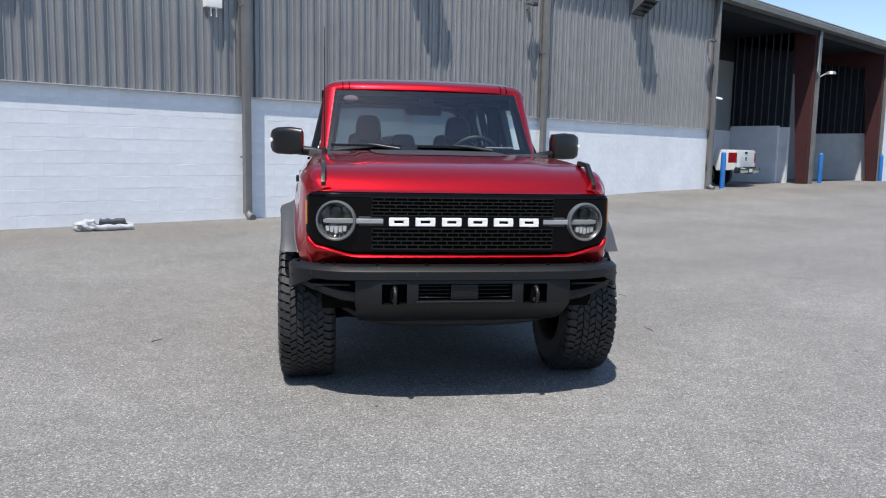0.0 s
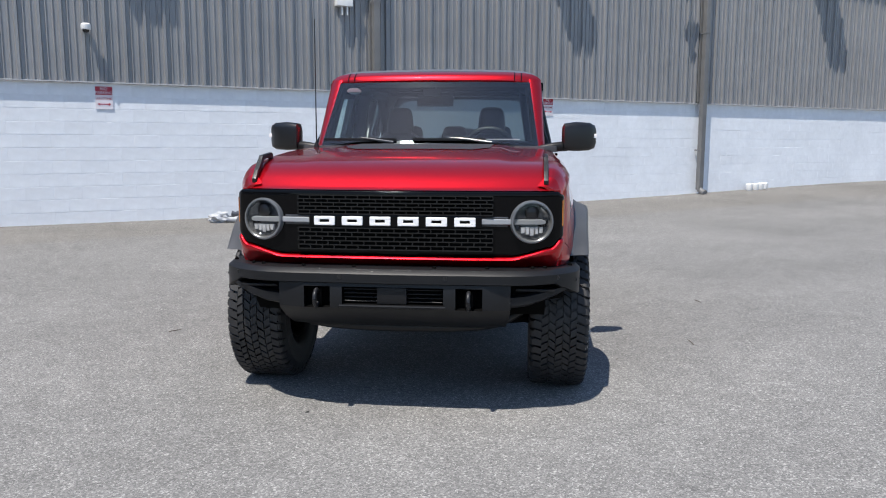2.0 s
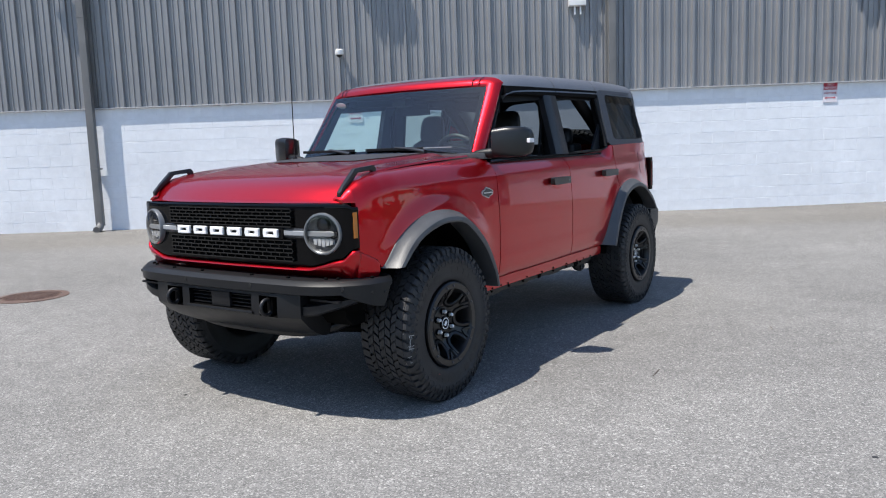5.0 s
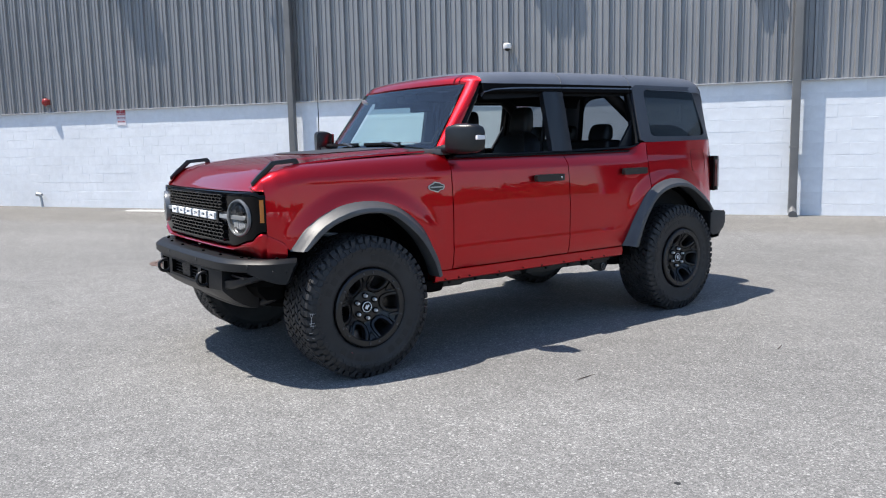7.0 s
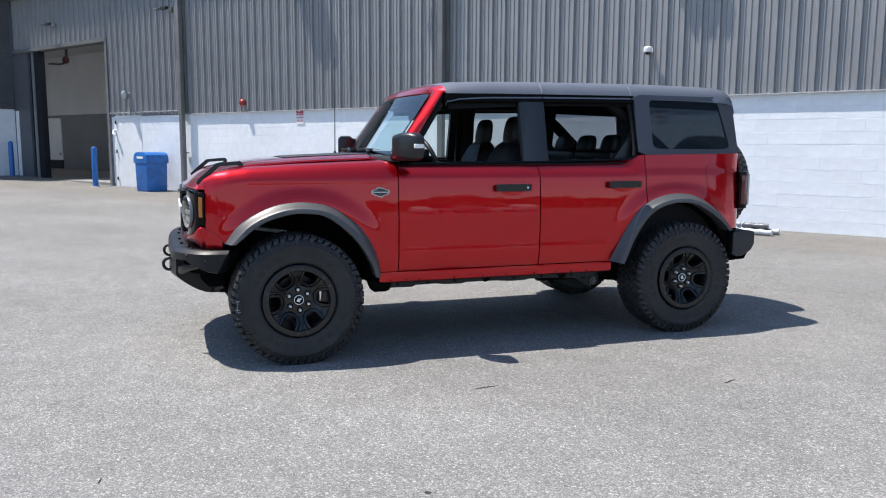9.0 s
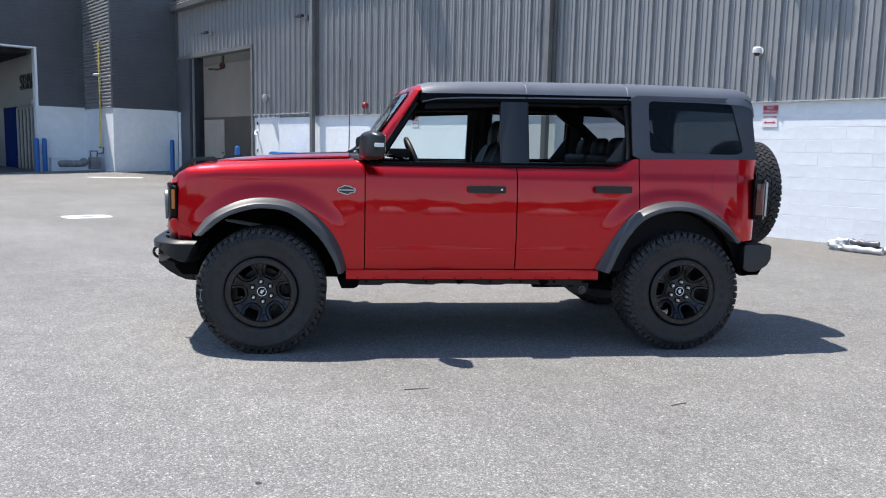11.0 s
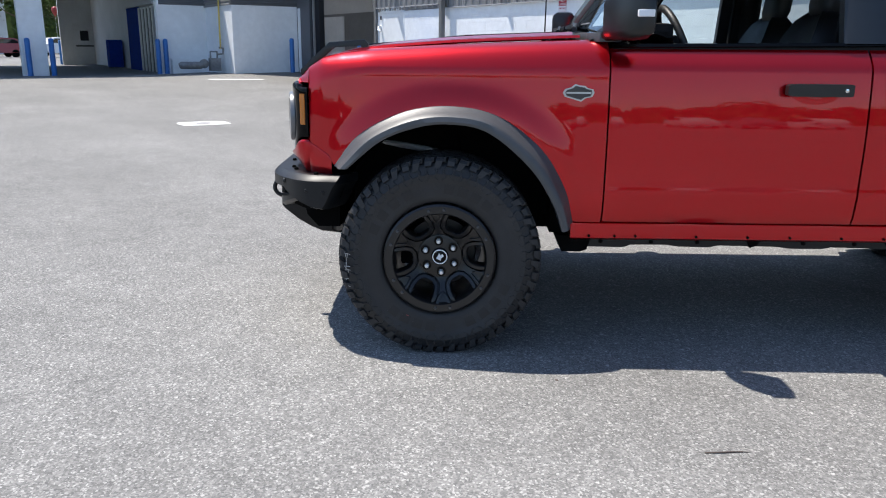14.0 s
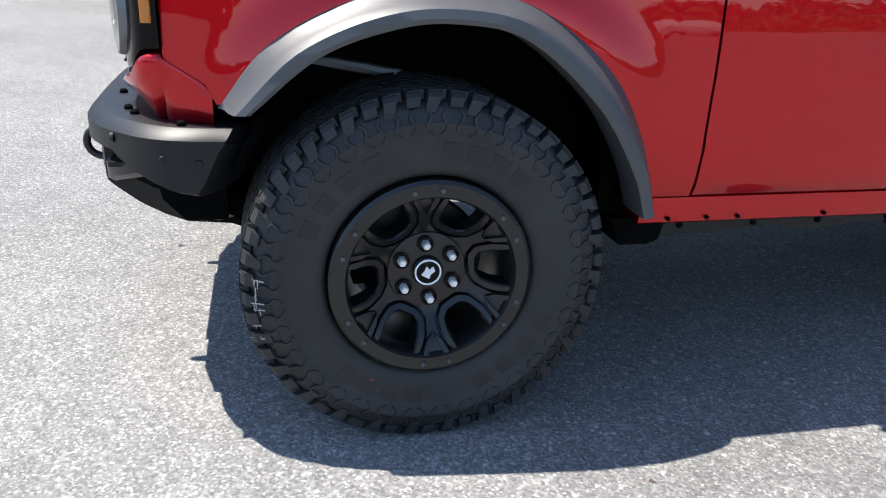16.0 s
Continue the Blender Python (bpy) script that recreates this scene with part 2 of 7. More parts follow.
def tube(points, r, seg=10, bm=None, caps=True):
    bm = bm or bmesh.new()
    pts = [Vector(p) for p in points]
    rings = []
    up = Vector((0, 0, 1))
    for i, p in enumerate(pts):
        d = (pts[min(i + 1, len(pts) - 1)] - pts[max(i - 1, 0)]).normalized()
        a = d.cross(up)
        if a.length < 0.05:
            a = d.cross(Vector((1, 0, 0)))
        a.normalize()
        c = d.cross(a)
        up = -c if abs(d.dot(c)) < 0.9 else up
        rr = r[i] if isinstance(r, (list, tuple)) else r
        rings.append([p + rr * (math.cos(q) * a + math.sin(q) * c) for q in (2 * math.pi * k / seg for k in range(seg))])
    bridge(bm, rings, True, caps)
    return bm


def lathe(profile, axis="z", seg=32, centre=(0, 0, 0), bm=None, closed=False):
    """Turns (radius, height) points round an axis."""
    bm = bm or bmesh.new()
    c = Vector(centre)
    rings = []
    for r, h in profile:
        ring = []
        for k in range(seg):
            q = 2 * math.pi * k / seg
            u, w = r * math.cos(q), r * math.sin(q)
            ring.append(c + Vector({"z": (u, w, h), "x": (h, u, w), "y": (u, h, w)}[axis]))
        rings.append(ring)
    if closed:
        rings.append(rings[0])
    own = bmesh.new()
    bridge(own, rings, True)
    bmesh.ops.remove_doubles(own, verts=own.verts, dist=1e-6)
    merge(bm, own)
    return bm


def prism(outline, axis, a, b, bm=None, bevel=0.0):
    """A flat outline pushed along an axis from a to b."""
    own = bmesh.new()

    def at(p, h):
        return {"x": (h, p[0], p[1]), "y": (p[0], h, p[1]), "z": (p[0], p[1], h)}[axis]
    lo = [own.verts.new(at(p, a)) for p in outline]
    hi = [own.verts.new(at(p, b)) for p in outline]
    n = len(outline)
    own.faces.new(lo), own.faces.new(hi[::-1])
    for i in range(n):
        own.faces.new((lo[i], hi[i], hi[(i + 1) % n], lo[(i + 1) % n]))
    if bevel:
        bmesh.ops.bevel(own, geom=own.edges[:], offset=bevel, segments=2, profile=0.7, affect="EDGES")
    return merge(bm, own)


def interp(x, table):
    if x <= table[0][0]:
        return table[0][1]
    for (a, u), (b, v) in zip(table, table[1:]):
        if x <= b:
            return u + (v - u) * (x - a) / (b - a)
    return table[-1][1]


def smoothstep(a, b, x):
    t = min(1.0, max(0.0, (x - a) / (b - a)))
    return t * t * (3 - 2 * t)


def curve_through(pts, n):
    """n points on a smooth curve through the given ones."""
    P = [Vector(p) for p in pts]
    P = [2 * P[0] - P[1]] + P + [2 * P[-1] - P[-2]]
    out = []
    segs = len(P) - 3
    for k in range(n):
        u = k / (n - 1) * segs
        i = min(int(u), segs - 1)
        t = u - i
        a, b, c, d = P[i:i + 4]
        out.append(0.5 * (2 * b + (c - a) * t + (2 * a - 5 * b + 4 * c - d) * t * t + (3 * b - a - 3 * c + d) * t ** 3))
    return out


def text_mesh(words, size, material, name, parent, m, depth=0.002):
    cu = bpy.data.curves.new(name, "FONT")
    cu.body, cu.size, cu.extrude, cu.align_x, cu.align_y = words, size, depth, "CENTER", "CENTER"
    tmp = bpy.data.objects.new(name, cu)
    scene.collection.objects.link(tmp)
    me = bpy.data.meshes.new_from_object(tmp.evaluated_get(bpy.context.evaluated_depsgraph_get()))
    bpy.data.objects.remove(tmp)
    me.materials.clear()
    me.materials.append(material)
    ob = new(name, me)
    ob.parent = parent
    ob.matrix_basis = m
    return ob


# ---- ground ----
def ground_z(x, y):
    near = smoothstep(4, 9.8, y)
    z = near * (0.07 + 0.27 * smoothstep(6, 21, x) + 0.10 * smoothstep(21, 34, x))
    z += 0.05 * smoothstep(-8, -18, x) * near + 0.12 * smoothstep(-17, -24.5, x) + 0.10 * smoothstep(-20, -27, x) - 0.06 * smoothstep(-25, -28, x)
    return z


def spaced(lo, hi, step, far):
    inner = list(np.arange(lo, hi + step / 2, step))
    out = [lo - d for d in far[::-1]] + inner + [hi + d for d in far]
    return [float(v) for v in out]


def build_ground():
    xs = spaced(-48, 48, 1.0, (6, 16, 40, 100, 300, 900, 2500))
    ys = spaced(-28, 24, 1.0, (6, 16, 40, 100, 300, 900, 2500))
    verts = [(x, y, ground_z(x, y)) for y in ys for x in xs]
    n = len(xs)
    faces = [(j * n + i, j * n + i + 1, (j + 1) * n + i + 1, (j + 1) * n + i) for j in range(len(ys) - 1) for i in range(n - 1)]
    me = bpy.data.meshes.new("ground")
    me.from_pydata(verts, [], faces)
    me.polygons.foreach_set("use_smooth", [True] * len(me.polygons))
    me.materials.append(ASPHALT)
    tagged(new("ground", me), "light grey weathered asphalt parking lot with worn aggregate", "ground", kind="structure")


build_ground()

WALL = 10.06       # face of the block wall
CLAD = 10.0        # outer face of the steel siding
LEDGE = 2.30       # top of the block wall
EAVE = 6.45
X0, X1 = -18.55, 20.95
wall = thing("wall_north", pose(0, 0, 0), "white painted block wall under ribbed grey steel siding", "wall", kind="structure")
bm = box(X0, X1, WALL + 0.0018, WALL + 0.30, -0.3, LEDGE)
part("mortar_backing", bm, MORTAR, wall)


def siding_profile(x0, x1, pitch=0.305):
    """Plan outline of trapezoid ribs with two small stiffeners between."""
    pts = []
    k0 = math.floor(x0 / pitch)
    k1 = math.ceil(x1 / pitch)
    for k in range(k0, k1 + 1):
        c = k * pitch
        for dx, dy in ((-0.034, 0.042), (-0.020, -0.006), (0.020, -0.006), (0.034, 0.042), (0.087, 0.042), (0.095, 0.028), (0.110, 0.028), (0.118, 0.042), (0.183, 0.042), (0.191, 0.028), (0.206, 0.028), (0.214, 0.042)):
            if x0 <= c + dx <= x1:
                pts.append((c + dx, dy))
    return [(x0, 0.042)] + pts + [(x1, 0.042)]


def siding(name, x0, x1, z0, z1, parent, material=SIDING, front=CLAD):
    bm = bmesh.new()
    pts = siding_profile(x0, x1)
    rings = [[(x, front + dy, z) for x, dy in pts] for z in (z0, z1)]
    rings.append([(x, front + 0.10, z1) for x, dy in pts])
    rings.insert(0, [(x, front + 0.10, z0) for x, dy in pts])
    bridge(bm, rings, closed=False)
    return part(name, bm, material, parent)


BAYS = [-23.85, -14.62, -5.45, 4.0, 12.35, X1]
siding("siding_panel", BAYS[0] + 5.25, BAYS[1], LEDGE + 0.02, EAVE, wall)
for a, b in zip(BAYS[1:], BAYS[2:]):
    siding("siding_panel", a, b, LEDGE + 0.02, EAVE, wall)
siding("siding_panel", -24.75, -18.60, 4.72, EAVE, wall)
# drip trim under the siding, and the eave
for a, b in zip(BAYS[1:-1], BAYS[2:]):
    part("drip_trim", box(a + 0.01, b - 0.01, CLAD - 0.006, WALL + 0.05, LEDGE - 0.004, LEDGE + 0.016, 0.003), TRIM_LIGHT, wall)
part("drip_trim", box(X0, BAYS[1] - 0.01, CLAD - 0.006, WALL + 0.05, LEDGE + 0.10, LEDGE + 0.128, 0.003), TRIM_LIGHT, wall)
part("inner_lining", box(-18.55, X1, CLAD + 0.10, CLAD + 0.35, LEDGE, EAVE), SIDING, wall)
eave = thing("eave_gutter", pose(0, 0, 0), "long grey metal eave gutter", "gutter", kind="structure")
part("gutter_box", prism([(9.74, EAVE + 0.02), (9.72, EAVE + 0.20), (9.76, EAVE + 0.24), (10.4, EAVE + 0.26), (10.4, EAVE), (9.98, EAVE)], "x", -24.7, 38.5), TRIM_GREY, eave)
part("roof_sheet", prism([(9.75, EAVE + 0.26), (9.75, EAVE + 0.30), (24, EAVE + 1.6), (24, EAVE + 1.5)], "x", -24.7, 38.5), SIDING, eave)

# window band of the block wall: single blocks, and the joined rest
BW, BH, JOINT = 0.3985, 0.1955, 0.0085


def block_mesh():
    bm = bmesh.new()
    box(-BW / 2, BW / 2, 0, 0.06, -BH / 2, BH / 2, bm=bm)
    f = [q for q in bm.faces if abs(q.calc_center_median().y) < 1e-6]
    e = list({k for q in f for k in q.edges})
    bmesh.ops.bevel(bm, geom=e, offset=0.0012, segments=1, affect="EDGES")
    me = bpy.data.meshes.new("block")
    bm.to_mesh(me)
    bm.free()
    me.materials.append(BLOCK_WHITE)
    return me


def block_places():
    rows = int((LEDGE + 0.25) / (BH + JOINT))
    for r in range(rows + 1):
        z = LEDGE - BH / 2 - 0.006 - r * (BH + JOINT)
        x = X0 + BW / 2 + (0.2035 if r % 2 else 0)
        while x < X1 - BW / 2 + 0.02:
            if not (-18.45 - BW / 2 < x < -16.9 + BW / 2):
                yield x, z
            x += BW + JOINT


# ---- fittings on the wall ----
def downspout(x, bottom):
    t = thing("downspout", pose(x, 0, 0), "square grey metal downspout fixed to the wall", "downspout", "downspouts along the wall")
    bm = box(-0.065, 0.065, CLAD - 0.17, CLAD - 0.05, bottom + 0.10, EAVE + 0.02, 0.012)
    part("pipe", bm, TRIM_GREY, t, smooth=40)
    bm = tube([(0, CLAD - 0.11, bottom + 0.16), (0, CLAD - 0.13, bottom + 0.10), (0, CLAD - 0.22, bottom + 0.05), (0.0, CLAD - 0.30, bottom + 0.035)], 0.07, 8)
    part("elbow", bm, TRIM_GREY, t, smooth=50)
    for z in (1.2, 3.9, 5.6):
        part("strap", box(-0.07, 0.07, CLAD - 0.172, CLAD + 0.03, z, z + 0.03, 0.003), TRIM_GREY, t)
    part("mounting_strip", box(-0.09, 0.11, CLAD - 0.012, CLAD + 0.05, LEDGE + 0.03, EAVE, 0.004), TRIM_GREY, t)


for x in BAYS[1:5]:
    downspout(x, ground_z(x, CLAD))
downspout(X1 - 0.02, ground_z(X1, CLAD))


def louvre_hood(x, z):
    """A sheet-metal louvred hood that stands off the siding."""
    t = thing("louvre_hood", pose(x, CLAD, z), "dark grey metal louvred vent hood on the siding", "vent hood", "vent hoods along the wall")
    w, d, lip, h = 0.62, 0.50, 0.38, 0.80
    for e in (-1, 1):
        part("cheek", prism([(0.03, 0), (-d, lip), (-d, h), (0.03, h)], "x", e * w / 2 - 0.010, e * w / 2 + 0.010), SIDING_DARK, t)
        part("wall_flange", box(e * w / 2 - 0.03, e * w / 2 + 0.03, -0.012, 0.03, -0.03, h + 0.03, 0.003), TRIM_GREY, t)
    part("cover", box(-w / 2 - 0.02, w / 2 + 0.02, -d - 0.015, 0.03, h, h + 0.02), TRIM_GREY, t)
    part("front_plate", box(-w / 2 + 0.012, w / 2 - 0.012, -d, -d + 0.012, lip + 0.01, h), TRIM_GREY, t)
    part("sill_bar", box(-w / 2 - 0.015, w / 2 + 0.015, -0.05, 0.02, -0.03, 0.0, 0.003), TRIM_GREY, t)
    for k in range(8):
        f = (k + 0.5) / 8
        y, z = -d * f, lip * f
        part("slat", prism([(y + 0.03, z - 0.004), (y - 0.03, z + 0.0), (y - 0.03, z + 0.006), (y + 0.03, z + 0.002)], "x", -w / 2 + 0.012, w / 2 - 0.012), SIDING_DARK if k % 2 else BAY_SHADE, t)


for x in (-9.85, -0.72, 8.0, 16.45):
    louvre_hood(x, 5.36)


def wall_flood(x, z, arm=-1):
    t = thing("flood_light", pose(x, CLAD, z), "small grey flood light on a wall bracket", "light", "flood lights on the wall")
    part("bracket", box(-0.05, 0.05, -0.03, 0.04, -0.07, 0.07, 0.008), TRIM_GREY, t)
    part("arm", tube([(0, -0.02, 0), (0.0, -0.12, 0.02), (0.0, -0.20, 0.03)], 0.018, 8), STEEL_GREY, t)
    part("lamp_head", box(arm * 0.26 - 0.10, arm * 0.26 + 0.10, -0.34, -0.18, -0.015, 0.035, 0.012), TRIM_GREY, t)
    part("driver_box", box(-0.15, 0.09, -0.26, -0.16, -0.01, 0.07, 0.012), BLACK_IRON, t)


for x, z in ((-21.6, 5.35), (-15.1, 5.22), (-6.0, 5.05), (3.4, 5.05), (11.75, 4.98), (20.5, 5.06)):
    wall_flood(x, z)


def dome_camera(x, z, name="security_camera"):
    t = thing(name, pose(x, CLAD, z), "white dome security camera on a wall arm", "camera", "security cameras")
    part("wall_plate", lathe([(0.0, 0.0), (0.055, 0.0), (0.055, -0.02), (0.0, -0.022)], "y", 16), WHITE_PLASTIC, t, smooth=40)
    part("arm", tube([(0, 0, 0), (0, -0.05, 0.0), (0, -0.09, -0.005)], 0.022, 10), WHITE_PLASTIC, t, smooth=50)
    part("housing", lathe([(0.002, 0.055), (0.05, 0.053), (0.072, 0.035), (0.076, -0.03), (0.07, -0.045), (0.0, -0.046)], "z", 20, (0, -0.115, 0)), WHITE_PLASTIC, t, smooth=40)
    part("lens_dome", lathe([(0.05, -0.044), (0.046, -0.065), (0.03, -0.084), (0.002, -0.092)], "z", 16, (0, -0.115, 0)), LENS, t, smooth=60)
    return t


dome_camera(-0.88, 3.14)
t = thing("security_camera", pose(20.95, 9.80, 3.30), "small white bullet security camera on the corner", "camera", "security cameras")
part("arm", tube([(0, 0.2, 0), (0, 0.05, 0.02)], 0.02, 8), WHITE_PLASTIC, t)
part("housing", tube([(0.0, 0.05, 0.03), (0.17, -0.08, -0.01)], 0.04, 12), WHITE_PLASTIC, t, smooth=40)


def junction_light(x, z):
    t = thing("emergency_light", pose(x, CLAD, z), "white box-shaped emergency light with two prongs", "light")
    part("case", box(-0.15, 0.15, -0.12, 0.03, -0.06, 0.10, 0.015), WHITE_PLASTIC, t, smooth=40)
    for dx in (-0.045, 0.055):
        part("lamp_head", tube([(dx, -0.07, -0.05), (dx, -0.075, -0.12), (dx, -0.08, -0.21)], [0.013, 0.014, 0.016], 8), WHITE_PLASTIC, t)


junction_light(3.40, 3.86)


def no_parking_sign(x, z):
    t = thing("parking_sign", pose(x, WALL - 0.008, z), "red and white no parking anytime sign on the block wall", "sign", "no parking signs")
    part("plate", box(-0.13, 0.13, -0.004, 0.004, -0.18, 0.18, 0.001), SIGN_WHITE, t)
    part("red_field", box(-0.126, 0.126, -0.0075, -0.003, 0.045, 0.176), SIGN_RED, t)
    rot = Matrix.Rotation(radians(90), 4, "X")
    text_mesh("NO", 0.07, SIGN_WHITE, "lettering", t, Matrix.Translation((0, -0.008, 0.140)) @ rot)
    text_mesh("PARKING", 0.062, SIGN_WHITE, "lettering", t, Matrix.Translation((0, -0.008, 0.078)) @ rot)
    text_mesh("ANYTIME", 0.055, SIGN_RED, "lettering", t, Matrix.Translation((0, -0.005, -0.015)) @ rot)
    bm = prism([(-0.10, -0.10), (-0.065, -0.075), (-0.065, -0.093), (0.065, -0.093), (0.065, -0.075), (0.10, -0.10), (0.065, -0.125), (0.065, -0.107), (-0.065, -0.107), (-0.065, -0.125)], "y", -0.007, -0.003)
    part("arrow", bm, SIGN_RED, t)


for x, z in ((-0.66, 2.07), (-9.97, 2.14), (8.0, 2.13)):
    no_parking_sign(x, z)


def alarm_horn(x, z):
    t = thing("fire_alarm_bell", pose(x, CLAD, z), "red fire alarm bell on the siding", "alarm")
    part("back_box", box(-0.06, 0.06, -0.05, 0.04, -0.06, 0.06, 0.01), RED_FITTING, t)
    part("gong", lathe([(0.0, -0.12), (0.05, -0.115), (0.08, -0.09), (0.092, -0.05), (0.084, -0.05), (0.0, -0.055)], "y", 24), RED_FITTING, t, smooth=40)


alarm_horn(-12.05, 2.55)
t = thing("wall_lamp", pose(-17.45, CLAD, 2.93), "round grey jelly-jar wall lamp over the door", "light")
part("base", lathe([(0.0, 0.02), (0.09, 0.02), (0.09, -0.05), (0.0, -0.05)], "y", 18), STEEL_GREY, t, smooth=40)
part("shade", lathe([(0.0, 0.13), (0.08, 0.12), (0.11, 0.06), (0.11, -0.05), (0.07, -0.12), (0.0, -0.13)], "z", 18, (0, -0.13, 0)), STEEL_GREY, t, smooth=40)

t = thing("hose_bib", pose(-12.45, WALL, 0.28), "bent metal pipe stub beside the wall", "pipe")
part("riser", tube([(0.05, -0.12, -0.25), (0.02, -0.12, 0.02), (-0.02, -0.12, 0.10)], 0.03, 10), STEEL_GREY, t, smooth=50)
part("outlet", tube([(-0.10, -0.12, 0.12), (0.04, -0.12, 0.10)], [0.05, 0.04], 10), STEEL_GREY, t, smooth=50)

# plain steel door and small fittings by the dock
DOOR_Z = ground_z(-17.6, CLAD)
d1 = thing("door_1", pose(-17.65, 0, DOOR_Z), "white painted flush steel door with black hinges", "door", kind="structure")
part("door_leaf", box(-0.62, 0.62, WALL - 0.003, WALL + 0.02, 0.02, 2.12, 0.002), WHITE_PAINT, d1)
for s in (-1, 1):
    part("jamb", box(s * 0.68 - 0.055, s * 0.68 + 0.055, WALL - 0.006, WALL + 0.1, 0.0, 2.24, 0.002), WHITE_PAINT, d1)
part("head", box(-0.62, 0.62, WALL - 0.02, WALL + 0.1, 2.14, 2.24, 0.004), WHITE_PAINT, d1)
for z in (0.2, 1.05, 1.95):
    part("hinge", box(-0.655, -0.615, WALL - 0.05, WALL - 0.02, z, z + 0.11, 0.004), BLACK_IRON, d1)
part("handle", tube([(0.53, WALL - 0.03, 1.0), (0.53, WALL - 0.10, 1.0), (0.42, WALL - 0.10, 1.0)], 0.014, 8), BLACK_IRON, d1)
part("drip_cap", box(-0.72, 0.72, WALL - 0.03, WALL + 0.05, 2.26, 2.285, 0.004), WHITE_PAINT, d1)
t = thing("conduit_bracket", pose(-18.32, WALL, 1.75), "white bent conduit on the block wall", "pipe")
part("conduit", tube([(-0.02, 0, 0.12), (-0.02, -0.08, 0.12), (0.04, -0.12, 0.02), (0.10, -0.10, -0.02)], 0.04, 8), WHITE_PAINT, t)


def bollard(x, y, h=1.22, group="blue bollards", r=0.085):
    t = thing("bollard", pose(x, y, ground_z(x, y)), "blue painted steel bollard standing in the asphalt", "bollard", group)
    part("post", lathe([(r, -0.1), (r, h - 0.06), (r * 0.92, h - 0.02), (r * 0.6, h + 0.012), (0.004, h + 0.02)], "z", 20), BLUE_PAINT, t, smooth=40)
    part("footing_ring", lathe([(r + 0.001, 0.0), (r + 0.05, 0.0), (r + 0.04, 0.012), (r + 0.001, 0.014)], "z", 20), CONCRETE, t)


for x, y in ((-18.6, 9.45), (-24.3, 9.55), (21.6, 9.78), (29.8, 9.85), (36.9, 9.9)):
    bollard(x, y)
for x, y in ((-27.68, 5.84), (-27.63, 5.55), (-27.68, 1.92), (-27.63, 1.16), (-44.87, 4.45)):
    bollard(x, y, 1.29, r=0.09)

# blue lidded bin
bz = ground_z(-16.3, 9.5)
t = thing("waste_bin", pose(-15.55, 9.45, bz), "bright blue plastic waste bin with rounded lid against the wall", "bin")
bm = bmesh.new()
bridge(bm, [[(x * k * 0.49, y * k * 0.8, z) for x, y in ((-0.62, -0.36), (-0.56, -0.42), (0.56, -0.42), (0.62, -0.36), (0.62, 0.36), (0.56, 0.42), (-0.56, 0.42), (-0.62, 0.36))] for z, k in ((0.0, 0.92), (0.03, 0.95), (0.80, 1.0))], True, True)
part("bin_body", bm, BLUE_PAINT, t, smooth=35)
bm = prism([(-0.33, 0.80), (-0.33, 0.92), (-0.30, 1.03), (-0.23, 1.09), (-0.13, 1.115), (0.13, 1.115), (0.23, 1.09), (0.30, 1.03), (0.33, 0.92), (0.33, 0.80)], "y", -0.355, 0.355, bevel=0.012)
part("lid", bm, BLUE_PAINT, t, smooth=35)
part("label_strip", box(-0.15, 0.15, -0.362, -0.35, 0.93, 0.99), WHITE_PLASTIC, t, "pale unreadable label")

# rolled plastic film and small cans by the wall
t = thing("plastic_bundle", pose(1.13, 9.25, ground_z(1.13, 9.25), 0, 0, -6), "bundle of crumpled plastic film and rolls on the asphalt", "rubbish")
for k, (y, r, x0, x1) in enumerate(((-0.10, 0.050, -0.10, 0.46), (0.02, 0.058, -0.12, 0.40), (0.13, 0.050, -0.06, 0.48), (-0.03, 0.045, -0.02, 0.36))):
    z = r if k < 3 else 0.14
    pts = [(x0 + (x1 - x0) * q / 6, y + 0.012 * math.sin(q * 2 + k), z + 0.006 * math.cos(q * 3)) for q in range(7)]
    part("film_roll", tube(pts, [r * (0.8 + 0.25 * ((q * 7 + k * 3) % 5) / 4) for q in range(7)], 10), FILM_DARK if k % 2 else FILM, t, smooth=60)
bm = bmesh.new()
bmesh.ops.create_icosphere(bm, subdivisions=3, radius=0.13)
for v in bm.verts:
    n = noise.noise(v.co * 14)
    v.co *= 1 + 0.55 * n
    v.co.z = max(0.0, v.co.z * 0.75 + 0.075)
    v.co.x = v.co.x * 1.25 - 0.20
part("crumpled_film", bm, FILM, t)
for k, (x, y) in enumerate(((14.02, 9.86), (14.22, 9.84), (14.43, 9.87), (14.56, 9.85))):
    t = single("paint_can", lathe([(0.0, 0.0), (0.075, 0.0), (0.08, 0.01), (0.08, 0.15), (0.07, 0.16), (0.03, 0.17), (0.0, 0.17)], "z", 16), WHITE_PLASTIC, "small white plastic can on the ground by the wall", "can", "white cans", smooth=40, m=pose(x, y, ground_z(x, y)))

